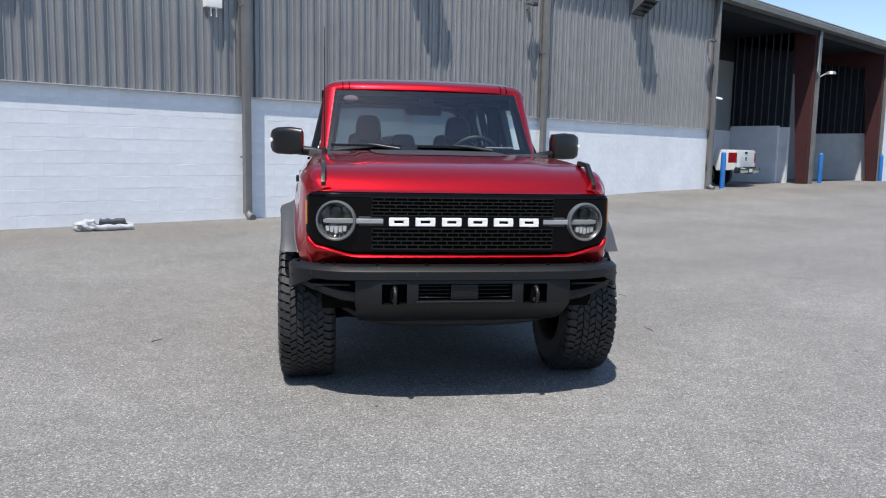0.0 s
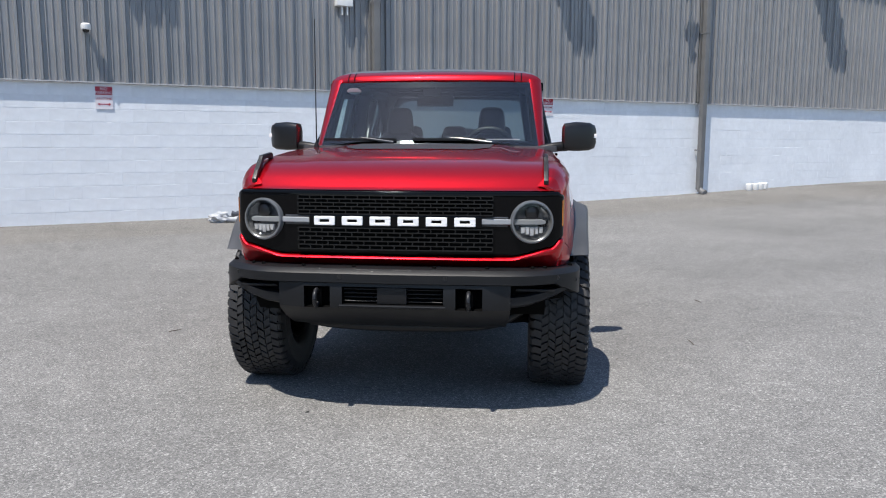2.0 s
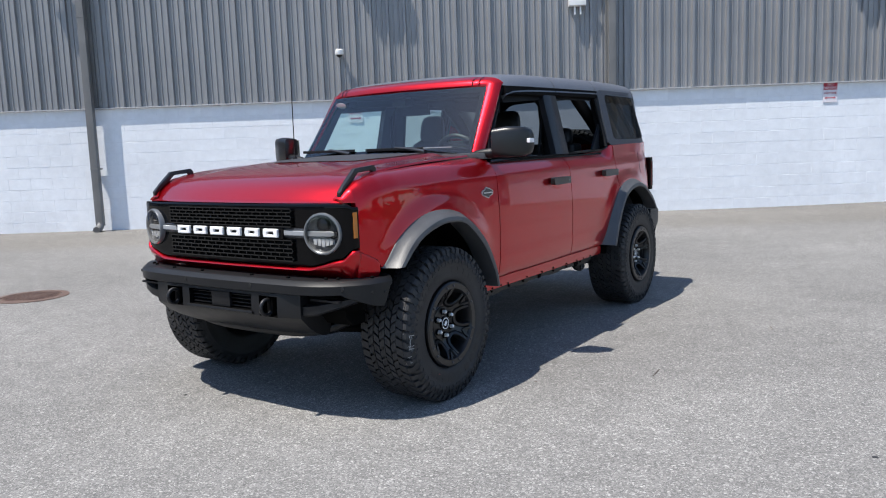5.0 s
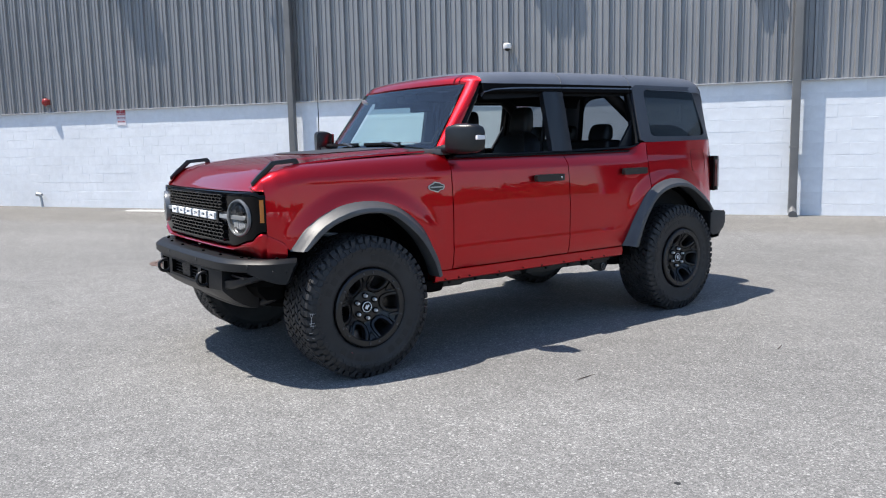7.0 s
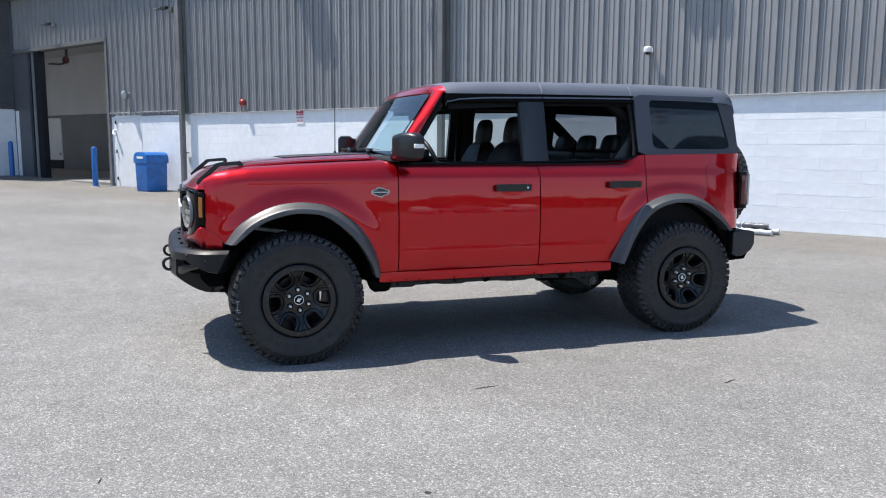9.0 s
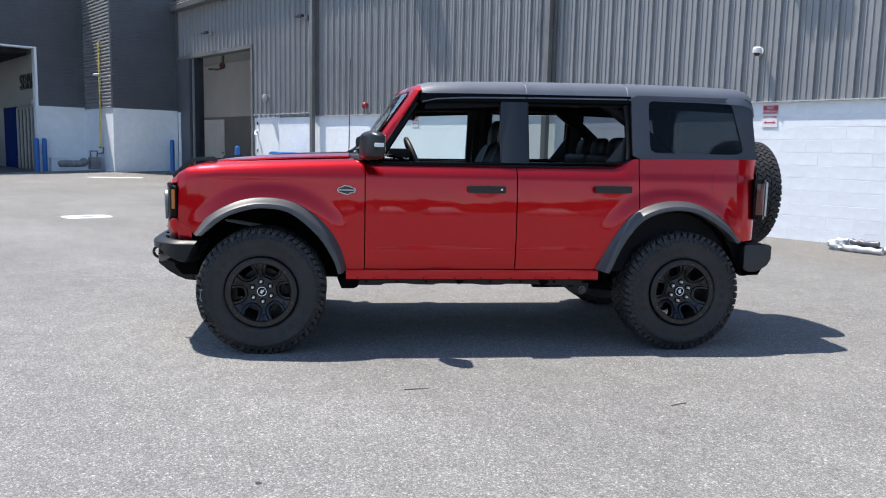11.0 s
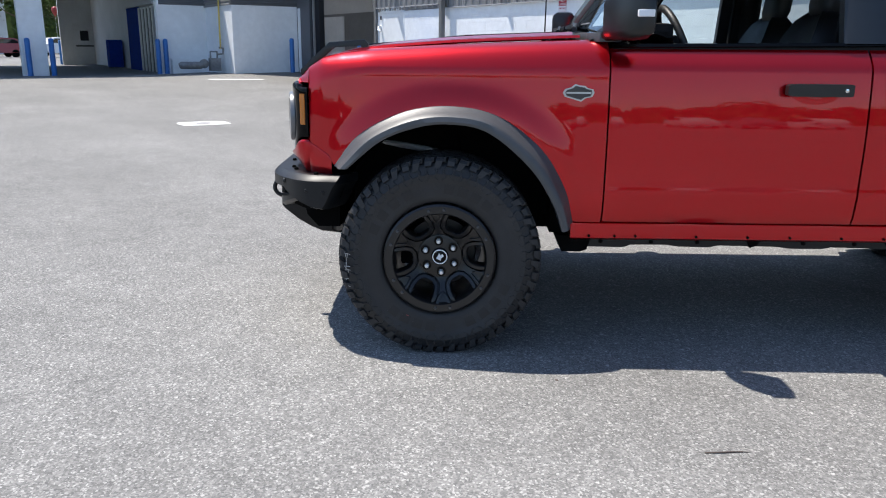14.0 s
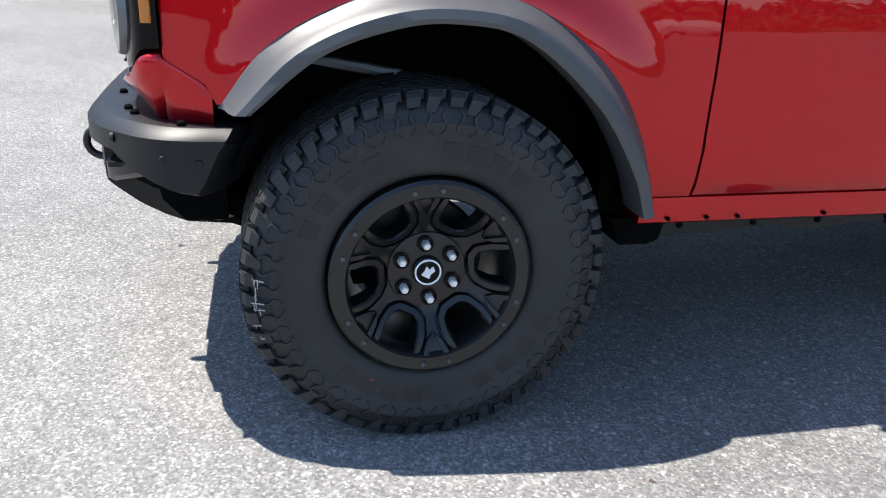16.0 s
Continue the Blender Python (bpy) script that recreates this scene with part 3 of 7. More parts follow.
# ---- dock bay at the corner ----
dz = ground_z(-21.2, CLAD)
dock = thing("wall_dock", pose(0, 0, 0), "open dock bay with grey trim and pale inner wall", "wall", kind="structure")
part("jamb", box(-18.68, -18.56, CLAD - 0.01, CLAD + 0.35, dz - 0.2, 4.72), TRIM_GREY, dock)
part("jamb", box(-24.86, -23.68, CLAD + 0.02, CLAD + 0.35, dz - 0.2, 4.72), SIDING_DARK, dock)
part("white_corner_strip", box(-24.72, -24.52, CLAD - 0.01, CLAD + 0.02, dz - 0.1, 2.62), WHITE_PAINT, dock)
part("lintel", box(-24.75, -18.60, CLAD - 0.02, CLAD + 0.35, 4.62, 4.74), TRIM_GREY, dock)
part("door_track", box(-23.42, -23.36, CLAD + 0.02, CLAD + 0.09, dz, 4.6), STEEL_GREY, dock)
part("dark_jamb", box(-23.68, -23.02, CLAD + 0.10, CLAD + 0.30, dz - 0.1, 4.62), BAY_SHADE, dock)
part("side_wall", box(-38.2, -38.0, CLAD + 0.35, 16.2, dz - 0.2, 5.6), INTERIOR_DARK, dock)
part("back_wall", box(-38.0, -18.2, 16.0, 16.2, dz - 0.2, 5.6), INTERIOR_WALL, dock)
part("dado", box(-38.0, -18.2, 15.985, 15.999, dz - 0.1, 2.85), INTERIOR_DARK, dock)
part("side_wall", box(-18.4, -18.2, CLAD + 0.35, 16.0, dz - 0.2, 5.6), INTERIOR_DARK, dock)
dc = single("ceiling", box(-38.0, -18.2, CLAD + 0.36, 16.2, 5.6, 5.7), INTERIOR_WALL, "pale ceiling of the dock bay", "ceiling", kind="structure")
single("floor_dock", box(-38.0, -18.5, CLAD + 0.05, 16.0, dz - 0.1, dz + 0.03), CONCRETE, "smooth concrete floor of the dock bay", "floor", kind="structure")
# added fill lights, out of view behind the lintel, brighten the back wall
GLOW = bpy.data.materials.new("fill light glow")
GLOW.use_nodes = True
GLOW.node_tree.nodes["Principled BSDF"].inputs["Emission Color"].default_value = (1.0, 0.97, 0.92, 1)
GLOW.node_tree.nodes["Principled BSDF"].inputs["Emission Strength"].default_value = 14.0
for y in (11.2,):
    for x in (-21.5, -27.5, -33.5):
        t = thing("strip_light", pose(x, y, 5.48), "added fill light hidden behind the dock lintel", "light", "strip lights in the dock")
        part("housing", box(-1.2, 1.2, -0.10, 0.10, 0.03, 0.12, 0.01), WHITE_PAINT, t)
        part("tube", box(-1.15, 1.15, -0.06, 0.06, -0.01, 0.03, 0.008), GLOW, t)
t = thing("door_2", pose(-34.27, 15.96, dz), "white inner door with a dark kick panel", "door", kind="structure")
part("door_leaf", box(-1.2, 1.2, -0.03, 0.02, 0.5, 2.52, 0.005), WHITE_PAINT, t)
part("kick_panel", box(-1.2, 1.2, -0.032, 0.02, 0.02, 0.49), BLACK_IRON, t)
part("knob", lathe([(0.0, -0.10), (0.04, -0.09), (0.045, -0.06), (0.02, -0.03), (0.0, -0.03)], "y", 12, (1.08, 0, 0.78)), BLACK_IRON, t)
t = thing("heater_unit", pose(-23.3, 11.2, 4.45), "dark red pipe valve under the dock ceiling", "pipe")
part("valve_body", lathe([(0.0, -0.14), (0.09, -0.10), (0.12, 0.0), (0.08, 0.10), (0.0, 0.14)], "z", 16), RED_STEEL, t, smooth=50)
part("riser", tube([(0.05, 0, 0.1), (0.08, 0, 0.8), (0.08, 0, 1.35)], 0.05, 10), BLACK_IRON, t, smooth=50)
part("branch", tube([(0.0, 0, -0.1), (-0.5, 0.05, -0.12), (-1.4, 0.1, -0.05)], 0.04, 8), BLACK_IRON, t, smooth=50)
t = thing("leaning_board", pose(-18.75, 11.2, dz + 0.03, 0, 8, 0), "worn wooden board leaning inside the dock bay", "board")
part("plank", box(-0.03, 0.03, -0.3, 0.3, 0.0, 1.2, 0.006), mat("raw wood", (0.30, 0.22, 0.13), 0.7, vary=0.2, scale=10), t)

# ---- service wing ----
WX = -26.3
wz = ground_z(WX, 4)
# the wing stands 3.2 m behind the corner block
SET_BACK = Matrix.Translation((5.0, -2.3, 1.38)) @ Matrix.Scale(1.0543, 4) @ Matrix.Translation((-5.0, 2.3, -1.38))
wing = thing("wall_west", SET_BACK, "charcoal clad service wing with white base and drive-through openings", "wall", kind="structure")
WB, WT = 2.68, 8.23


def wing_piece(y0, y1, x1=WX, z0=None, base=True):
    if base:
        part("white_base", box(x1 - 0.3, x1, y0, y1, wz - 0.5, WB), WHITE_PAINT, wing)
    bm = bmesh.new()
    lo = WB if z0 is None else z0
    n = int((WT - lo) / 0.075)
    prof = []
    for k in range(n):
        z = lo + k * 0.075
        prof += [(x1 + 0.006, z), (x1 + 0.022, z + 0.02), (x1 + 0.022, z + 0.05), (x1 + 0.006, z + 0.07)]
    prof += [(x1 - 0.25, lo + n * 0.075), (x1 - 0.25, lo)]
    prism([(x, z) for x, z in prof], "y", y0, y1, bm)
    part("ribbed_cladding", bm, SIDING_DARK, wing)


wing_piece(5.34, 7.5)
wing_piece(0.86, 1.54)
wing_piece(1.54, 5.34, z0=4.82, base=False)
wing_piece(-5.2, 0.86, z0=4.82, base=False)
wing_piece(-16.0, -5.2)
# projecting block beside the dock: shaded face, and the return that the sun grazes
corner = thing("wall_corner", pose(0, 0, 0), "projecting corner block with charcoal cladding over a white base", "wall", kind="structure")
part("white_base", box(-28.6, -24.8, 7.52, 10.0, wz - 0.5, WB), WHITE_PAINT, corner)
bm = bmesh.new()
prof = []
for k in range(78):
    z = WB + k * 0.075
    prof += [(-24.794, z), (-24.778, z + 0.02), (-24.778, z + 0.05), (-24.794, z + 0.07)]
prism(prof + [(-25.0, WB + 78 * 0.075), (-25.0, WB)], "y", 7.52, 10.0, bm)
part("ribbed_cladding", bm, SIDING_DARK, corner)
# paler siding on the return stands in for the sun's sheen on charcoal
prof = []
for k in range(46):
    z = WB + k * 0.127
    prof += [(7.515, z), (7.475, z + 0.004), (7.475, z + 0.045), (7.515, z + 0.100)]
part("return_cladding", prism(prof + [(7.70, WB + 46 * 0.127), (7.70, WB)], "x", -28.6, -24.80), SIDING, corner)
part("corner_bead", box(-24.81, -24.765, 7.46, 7.519, WB, 8.5), TRIM_GREY, corner)
part("core", box(-28.6, -25.0, 7.72, 10.0, WB, 8.5), BAY_SHADE, corner)
part("corner_closer", box(-24.98, -24.66, 9.96, 10.30, 4.5, 8.5), SIDING_DARK, corner)
for y in (1.54, 5.30):
    part("door_frame", box(WX - 0.35, WX + 0.03, y - 0.03, y + 0.05, wz - 0.1, 4.80), WHITE_PAINT, wing)
part("door_frame", box(WX - 0.35, WX + 0.03, 1.60, 5.26, 4.74, 4.80), WHITE_PAINT, wing)
part("door_frame", box(WX - 0.35, WX + 0.03, 0.80, 0.86, wz - 0.1, 4.80), WHITE_PAINT, wing)
# inside
part("lane_wall", box(-41.5, -26.6, 5.62, 5.8, wz - 0.2, 6.2), INTERIOR_WALL, wing)
part("end_wall", box(-41.7, -41.5, 4.05, 5.8, wz - 0.2, 6.2), INTERIOR_WALL, wing)
part("end_header", box(-41.7, -41.5, -5.2, 4.05, 4.9, 6.2), INTERIOR_WALL, wing)
part("end_wall", box(-41.7, -41.5, -9.0, -5.2, wz - 0.2, 6.2), INTERIOR_WALL, wing)
part("lane_wall", box(-41.5, -26.6, -5.6, -5.4, wz - 0.2, 6.2), INTERIOR_WALL, wing)
# lane ceiling and door curtain coloured near black in place of shade
single("ceiling_wing", box(-41.7, -26.6, -9.0, 5.8, 6.2, 6.3), BAY_SHADE, "ceiling of the service lane, coloured near black as shade", "ceiling", kind="structure", m=SET_BACK)
single("floor_wing", box(-41.7, -26.35, -5.4, 5.62, wz - 0.2, wz + 0.02), POLISHED, "polished grey concrete floor of the service lane", "floor", kind="structure", m=SET_BACK)
t = thing("rolled_door", SET_BACK @ pose(-31.0, 3.3, 4.55), "rolled-up overhead door and track under the ceiling", "overhead door")
part("door_curtain", box(-4.0, 4.0, -1.8, 1.9, 0.0, 0.06), BAY_SHADE, t)
part("track", tube([(-4.0, 2.0, 0.1), (4.0, 2.0, 0.1)], 0.05, 8), STEEL_GREY, t)
t = thing("service_sign", SET_BACK @ pose(-29.0, 5.60, 3.66), "dark raised service letters on the lane wall", "sign")
text_mesh("SERVICE", 0.85, BLACK_IRON, "lettering", t, Matrix.Translation((0.75, -0.02, 0)) @ Matrix.Rotation(radians(90), 4, "X"), 0.03)
t = thing("door_3", SET_BACK @ pose(-30.0, 5.60, wz), "blue framed double service door with glass", "door", kind="structure")
part("door_leaf", box(-2.55, -0.45, -0.08, 0.0, 0.02, 2.55, 0.01), BLUE_DARK, t)
for x in (-0.40, 0.15, 0.70, 1.25, 1.80):
    part("mullion", box(x, x + 0.12, -0.08, 0.0, 0.02, 2.5, 0.01), STEEL_GREY, t)
part("pane", box(-0.3, 1.85, -0.03, -0.01, 0.05, 2.45), LENS, t)
part("door_head", box(-2.7, 2.1, -0.10, 0.0, 2.58, 2.74, 0.01), INTERIOR_WALL, t)
t = thing("door_4", SET_BACK @ pose(-41.48, 5.15, wz), "pale steel door with a small window and push bar", "door", kind="structure")
part("door_leaf", box(0.0, 0.05, -0.5, 0.5, 0.02, 2.1, 0.005), INTERIOR_WALL, t)
part("pane", box(0.045, 0.06, -0.18, 0.22, 1.25, 1.75), LENS, t)
part("push_bar", box(0.05, 0.11, -0.42, 0.42, 0.95, 1.03, 0.01), BLACK_IRON, t)
t = thing("tool_cabinet", SET_BACK @ pose(-34.5, 5.28, wz + 0.02), "dark blue tool cabinet against the lane wall", "cabinet")
part("cabinet_body", box(-0.35, 0.35, -0.28, 0.28, 0.08, 1.26, 0.02), BLUE_DARK, t)
for x in (-0.28, 0.28):
    for y in (-0.22, 0.22):
        part("caster", lathe([(0.0, -0.02), (0.045, -0.02), (0.045, 0.02), (0.0, 0.02)], "y", 12, (x, y, 0.045)), BLACK_IRON, t)

# gas meter and yellow pipe on the wing
t = thing("gas_meter", pose(-25.95, 7.16, wz), "grey gas meter with bent pipes beside the wall", "gas meter")
part("meter_body", box(-0.15, 0.15, -0.2, 0.2, 0.15, 0.62, 0.05), METER_GREY, t, smooth=40)
part("regulator", lathe([(0.0, -0.06), (0.16, -0.05), (0.17, 0.02), (0.07, 0.09), (0.0, 0.1)], "x", 18, (0.05, -0.42, 0.42)), METER_GREY, t, smooth=40)
part("inlet", tube([(0, -0.15, 0.6), (0, -0.15, 0.85), (0, 0.10, 0.85), (0, 0.10, 0.6)], 0.035, 8), METER_GREY, t, smooth=50)
part("outlet", tube([(0, 0.10, 0.75), (0, 0.32, 0.78), (0, 0.34, 0.98), (0, 0.18, 1.0)], 0.035, 8), METER_GREY, t, smooth=50)
part("skid", box(-0.25, 0.25, -0.6, 0.35, -0.05, 0.05, 0.01), CONCRETE, t)
part("supply_run", tube([(0.0, -1.30, 0.34), (0.0, -1.24, 0.36), (0.0, -0.5, 0.36)], [0.10, 0.13, 0.13], 12), METER_GREY, t, smooth=50)
t = thing("gas_pipe", pose(-25.95, 7.40, wz), "yellow gas pipe running up the corner", "pipe")
part("riser", tube([(0, 0, 0.95), (0.0, 0.02, 2.5), (0.0, 0.04, 4.95), (0.0, 0.12, 5.05), (0.0, 0.10, 4.98)], 0.032, 10), YELLOW_PIPE, t, smooth=50)
part("valve", lathe([(0.0, -0.08), (0.09, -0.05), (0.09, 0.05), (0.0, 0.08)], "z", 12, (0, 0.14, 5.1)), STEEL_GREY, t, smooth=50)
t = thing("security_camera", pose(-26.0, 7.36, 3.95), "small white bullet security camera on the wing", "camera", "security cameras")
part("housing", tube([(0.05, 0.05, 0), (0.10, -0.16, -0.02)], 0.045, 12), WHITE_PLASTIC, t, smooth=40)
part("arm", tube([(0.05, 0.04, 0.0), (0.06, 0.14, 0.02)], 0.02, 8), WHITE_PLASTIC, t)
t = thing("notice_board", SET_BACK @ pose(-26.22, 5.95, wz), "small pale utility box at the foot of the wall", "utility box")
part("box_body", box(-0.08, 0.12, -0.3, 0.3, 0.0, 0.55, 0.02), WHITE_PAINT, t)
part("box_lid", box(-0.1, 0.14, -0.32, 0.32, 0.55, 0.58, 0.01), WHITE_PAINT, t)

# ---- open bays at the far end ----
rz = ground_z(25, 10.2)
bays = thing("wall_bays", pose(0, 0, 0), "open covered bays with red columns and pale partitions", "wall", kind="structure")
part("corner_post", box(20.97, 21.25, CLAD - 0.02, CLAD + 0.4, rz - 0.4, EAVE), TRIM_GREY, bays)
part("corner_wall", box(20.97, 21.2, CLAD + 0.4, 13.42, rz - 0.4, EAVE), BAY_GREY, bays)
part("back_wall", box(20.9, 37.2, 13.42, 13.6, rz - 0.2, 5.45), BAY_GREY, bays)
part("back_wall_upper", box(20.9, 37.2, 13.42, 13.6, 5.45, EAVE), BAY_SHADE, bays)
part("white_partition", box(21.2, 28.9, 13.30, 13.41, rz - 0.2, 2.55), BAY_PALE, bays)
part("short_partition", box(28.80, 28.95, 11.25, 13.29, rz - 0.2, 2.74), BAY_PALE, bays)


def side_cladding(x, y0, y1, z0, z1):
    """Ribbed siding on a cross wall, its deep shade put into the near-black colour."""
    bm = bmesh.new()
    pts = [(x + 0.1, y0)]
    y = y0
    while y < y1 - 0.3:
        pts += [(x, y), (x, y + 0.19), (x - 0.04, y + 0.21), (x - 0.04, y + 0.25), (x, y + 0.27)]
        y += 0.305
    pts += [(x, y1), (x + 0.1, y1)]
    bridge(bm, [[(px, py, z) for px, py in pts] for z in (z0, z1)], True, True)
    part("dark_cladding", bm, BAY_SHADE, bays)
    # lighter strips paint the light caught along the rib edges
    bm = bmesh.new()
    for k in range(int((y1 - y0 - 0.3) / 0.305) + 1):
        yy = y0 + k * 0.305 + 0.215
        box(x - 0.052, x - 0.03, yy, yy + 0.03, z0, z1, bm=bm)
    part("cladding_rib", bm, SIDING_DARK, bays)


for x, y0 in ((28.95, 10.9), (37.0, 10.4)):
    part("side_partition", box(x, x + 0.2, y0, 13.4, rz - 0.2, 2.68), BAY_PALE, bays)
    side_cladding(x, y0, 13.4, 2.68, EAVE)
part("end_wall", box(37.2, 38.4, CLAD, 10.3, rz - 0.2, EAVE), WHITE_PAINT, bays)
for x in (29.05, 36.75):
    part("red_column", prism([(10.05, rz - 0.2), (10.45, rz - 0.2), (10.92, EAVE), (10.05, EAVE)], "x", x - 0.11, x + 0.11), RED_STEEL, bays)
    part("rafter", prism([(10.2, EAVE - 0.05), (13.5, EAVE + 0.3), (13.5, EAVE - 0.3), (11.0, EAVE - 0.75)], "x", x - 0.1, x + 0.1), RED_STEEL, bays)
    part("front_post", box(x + 0.12, x + 0.30, CLAD - 0.05, CLAD + 0.1, rz - 0.2, EAVE), TRIM_GREY, bays)
part("eave_beam", box(21.2, 38.4, CLAD + 0.02, CLAD + 0.2, EAVE - 0.22, EAVE), BAY_SHADE, bays)
single("ceiling_bays", box(21.2, 38.4, CLAD + 0.2, 13.6, EAVE - 0.02, EAVE + 0.04), BAY_SHADE, "underside of the bay roof, coloured near black as shade", "ceiling", kind="structure")
t = thing("flood_light", pose(29.3, 9.95, 4.75), "grey flood light on a bent conduit under the eave", "light", "flood lights on the wall")
part("conduit", tube([(-0.2, 0.0, 1.5), (-0.25, 0, 0.1), (-0.1, -0.05, -0.1), (0.2, -0.15, 0.05)], 0.03, 8), STEEL_GREY, t)
part("lamp_head", lathe([(0.0, 0.10), (0.16, 0.06), (0.2, -0.04), (0.0, -0.06)], "z", 16, (0.45, -0.25, 0.08)), STEEL_GREY, t, smooth=40)
t = thing("leaning_pallet", pose(30.6, 12.6, rz, 0, 12, 0), "brown wooden pallet leaning in the bay", "pallet")
wood = mat("pallet wood", (0.20, 0.14, 0.08), 0.8, vary=0.2, scale=10)
for k in range(5):
    part("slat", box(-0.02, 0.02, -0.5, 0.5, 0.05 + k * 0.24, 0.19 + k * 0.24, 0.004), wood, t)
for y in (-0.45, 0.0, 0.45):
    part("bearer", box(0.022, 0.10, y - 0.04, y + 0.04, 0.0, 1.2, 0.004), wood, t)


# ---- marks on the ground ----
def flat_patch(name, pts, material, label, category, h=0.004):
    bm = bmesh.new()
    n = len(pts)
    top = [bm.verts.new((x, y, ground_z(x, y) + h)) for x, y in pts]
    low = [bm.verts.new((x, y, ground_z(x, y) - 0.02)) for x, y in pts]
    bm.faces.new(top)
    for i in range(n):
        bm.faces.new((top[i], low[i], low[(i + 1) % n], top[(i + 1) % n]))
    return single(name, bm, material, label, category)


def rough_rect(cx, cy, w, d, turn, n=28, wob=0.03):
    out = []
    for k in range(n):
        q = 2 * math.pi * k / n
        c, s = math.cos(q), math.sin(q)
        m = max(abs(c), abs(s)) ** 0.8
        x, y = c / m * w / 2 * (1 + wob * math.sin(5 * q + k)), s / m * d / 2 * (1 + wob * math.cos(3 * q + k * 2))
        a = radians(turn)
        out.append((cx + x * math.cos(a) - y * math.sin(a), cy + x * math.sin(a) + y * math.cos(a)))
    return out


flat_patch("painted_square", rough_rect(-9.72, 1.95, 0.66, 0.82, 0), ROAD_WHITE, "white painted square round a drain on the asphalt", "road marking")
t = thing("drain_grate", pose(-9.72, 1.95, ground_z(-9.72, 1.95) + 0.004), "small round iron drain cover in white paint", "drain cover")
part("cover_disc", lathe([(0.0, -0.01), (0.13, -0.01), (0.13, 0.006), (0.11, 0.009), (0.0, 0.009)], "z", 20), CONCRETE, t)
t = thing("manhole_cover", pose(-3.40, 3.58, 0.0), "round rusty brown iron manhole cover in the asphalt", "manhole cover")
part("frame_ring", lathe([(0.29, -0.02), (0.36, -0.02), (0.36, 0.006), (0.29, 0.008)], "z", 40, closed=True), CAST_IRON, t)
part("lid", lathe([(0.0, -0.02), (0.28, -0.02), (0.28, 0.006), (0.0, 0.007)], "z", 40), CAST_IRON, t)
for k in range(9):
    y = -0.2 + k * 0.05
    w = math.sqrt(0.26 ** 2 - y * y)
    part("rib", box(-w, w, y - 0.008, y + 0.008, 0.005, 0.012), CAST_IRON, t)
flat_patch("paint_mark", rough_rect(-8.7, 9.55, 1.6, 0.32, 3), ROAD_WHITE, "faded white paint patch beside the wall", "road marking")
for x, y, w, d, a in ((-22.37, 6.73, 0.26, 1.85, -33), (-26.4, 4.75, 0.30, 0.80, 2)):
    flat_patch("paint_line", rough_rect(x, y, w, d, a), ROAD_WHITE, "white painted line on the asphalt", "road marking")
for x, y, a, l in ((2.19, 0.19, 60, 0.075), (-0.93, 2.18, 20, 0.05), (1.6, -1.9, 140, 0.03), (3.3, 1.2, 75, 0.06)):
    c, s = math.cos(radians(a)) * l, math.sin(radians(a)) * l
    single("twig", tube([(-c, -s, 0.002), (-c * 0.3 + 0.003, -s * 0.3, 0.004), (c * 0.4, s * 0.4 + 0.003, 0.003), (c, s, 0.002)], [0.0022, 0.0026, 0.0022, 0.0012], 6), TWIG, "short dry brown twig lying on the asphalt", "twig", "scattered twigs", m=pose(x, y, ground_z(x, y)))
random.seed(5)
for k in range(26):
    x, y = random.uniform(-4, 6), random.uniform(-3.5, 8)
    w = random.uniform(0.012, 0.030)
    flat_patch("tar_spot", rough_rect(x, y, w, w * random.uniform(0.5, 1), random.uniform(0, 180), 9, 0.2), BLACK_IRON if k % 3 else TWIG, "small dark stain spot on the asphalt", "stain", 0.0015)["group"] = "stain spots"


# ---- the vehicle ----
def paint_mat():
    """Deep red metallic paint under clear coat."""
    m = mat("red metallic paint", (0.46, 0.0020, 0.0078), 0.32, metal=0.82, vary=0.02, scale=3, coat=1.0, rvary=0.03, spec=0.2)
    nt = m.node_tree
    b = nt.nodes["Principled BSDF"]
    b.inputs["Coat IOR"].default_value = 1.44
    b.inputs["Coat Roughness"].default_value = 0.012
    v = nt.nodes.new("ShaderNodeTexVoronoi")
    v.inputs["Scale"].default_value = 900
    co = nt.nodes.new("ShaderNodeTexCoord")
    bp = nt.nodes.new("ShaderNodeBump")
    bp.inputs["Strength"].default_value, bp.inputs["Distance"].default_value = 0.06, 0.002
    nt.links.new(co.outputs["Object"], v.inputs["Vector"])
    nt.links.new(v.outputs["Distance"], bp.inputs["Height"])
    nt.links.new(bp.outputs["Normal"], b.inputs["Normal"])
    return m


PAINT = paint_mat()
GLOSS_BLACK = mat("gloss black plastic", (0.0025, 0.0025, 0.003), 0.07, vary=0.05, spec=0.15)
TAIL_COAT = mat("grey-black bumper coat", (0.026, 0.027, 0.030), 0.45, vary=0.1, scale=20, bump=0.12, bscale=350)
MIRROR_SHELL = mat("satin black mirror shell", (0.008, 0.0083, 0.0092), 0.32, vary=0.06, scale=20, bump=0.06, bscale=500)
SEAL_BLACK = mat("matte black seal", (0.0035, 0.0035, 0.004), 0.75, vary=0.05, spec=0.1)
# hardtop side: same carbon grey as the roof, darkened as its shaded face
HARDTOP_SHADED = mat("carbon grey hardtop, shaded side", (0.046, 0.051, 0.064), 0.42, vary=0.05, scale=8, bump=0.12, bscale=400)
PILLAR_GREY = mat("dark carbon pillar", (0.011, 0.0135, 0.019), 0.38, vary=0.05, bump=0.1, bscale=400)
DASH = mat("dark grey dashboard", (0.06, 0.062, 0.066), 0.7, vary=0.1, scale=20, bump=0.15, bscale=200)
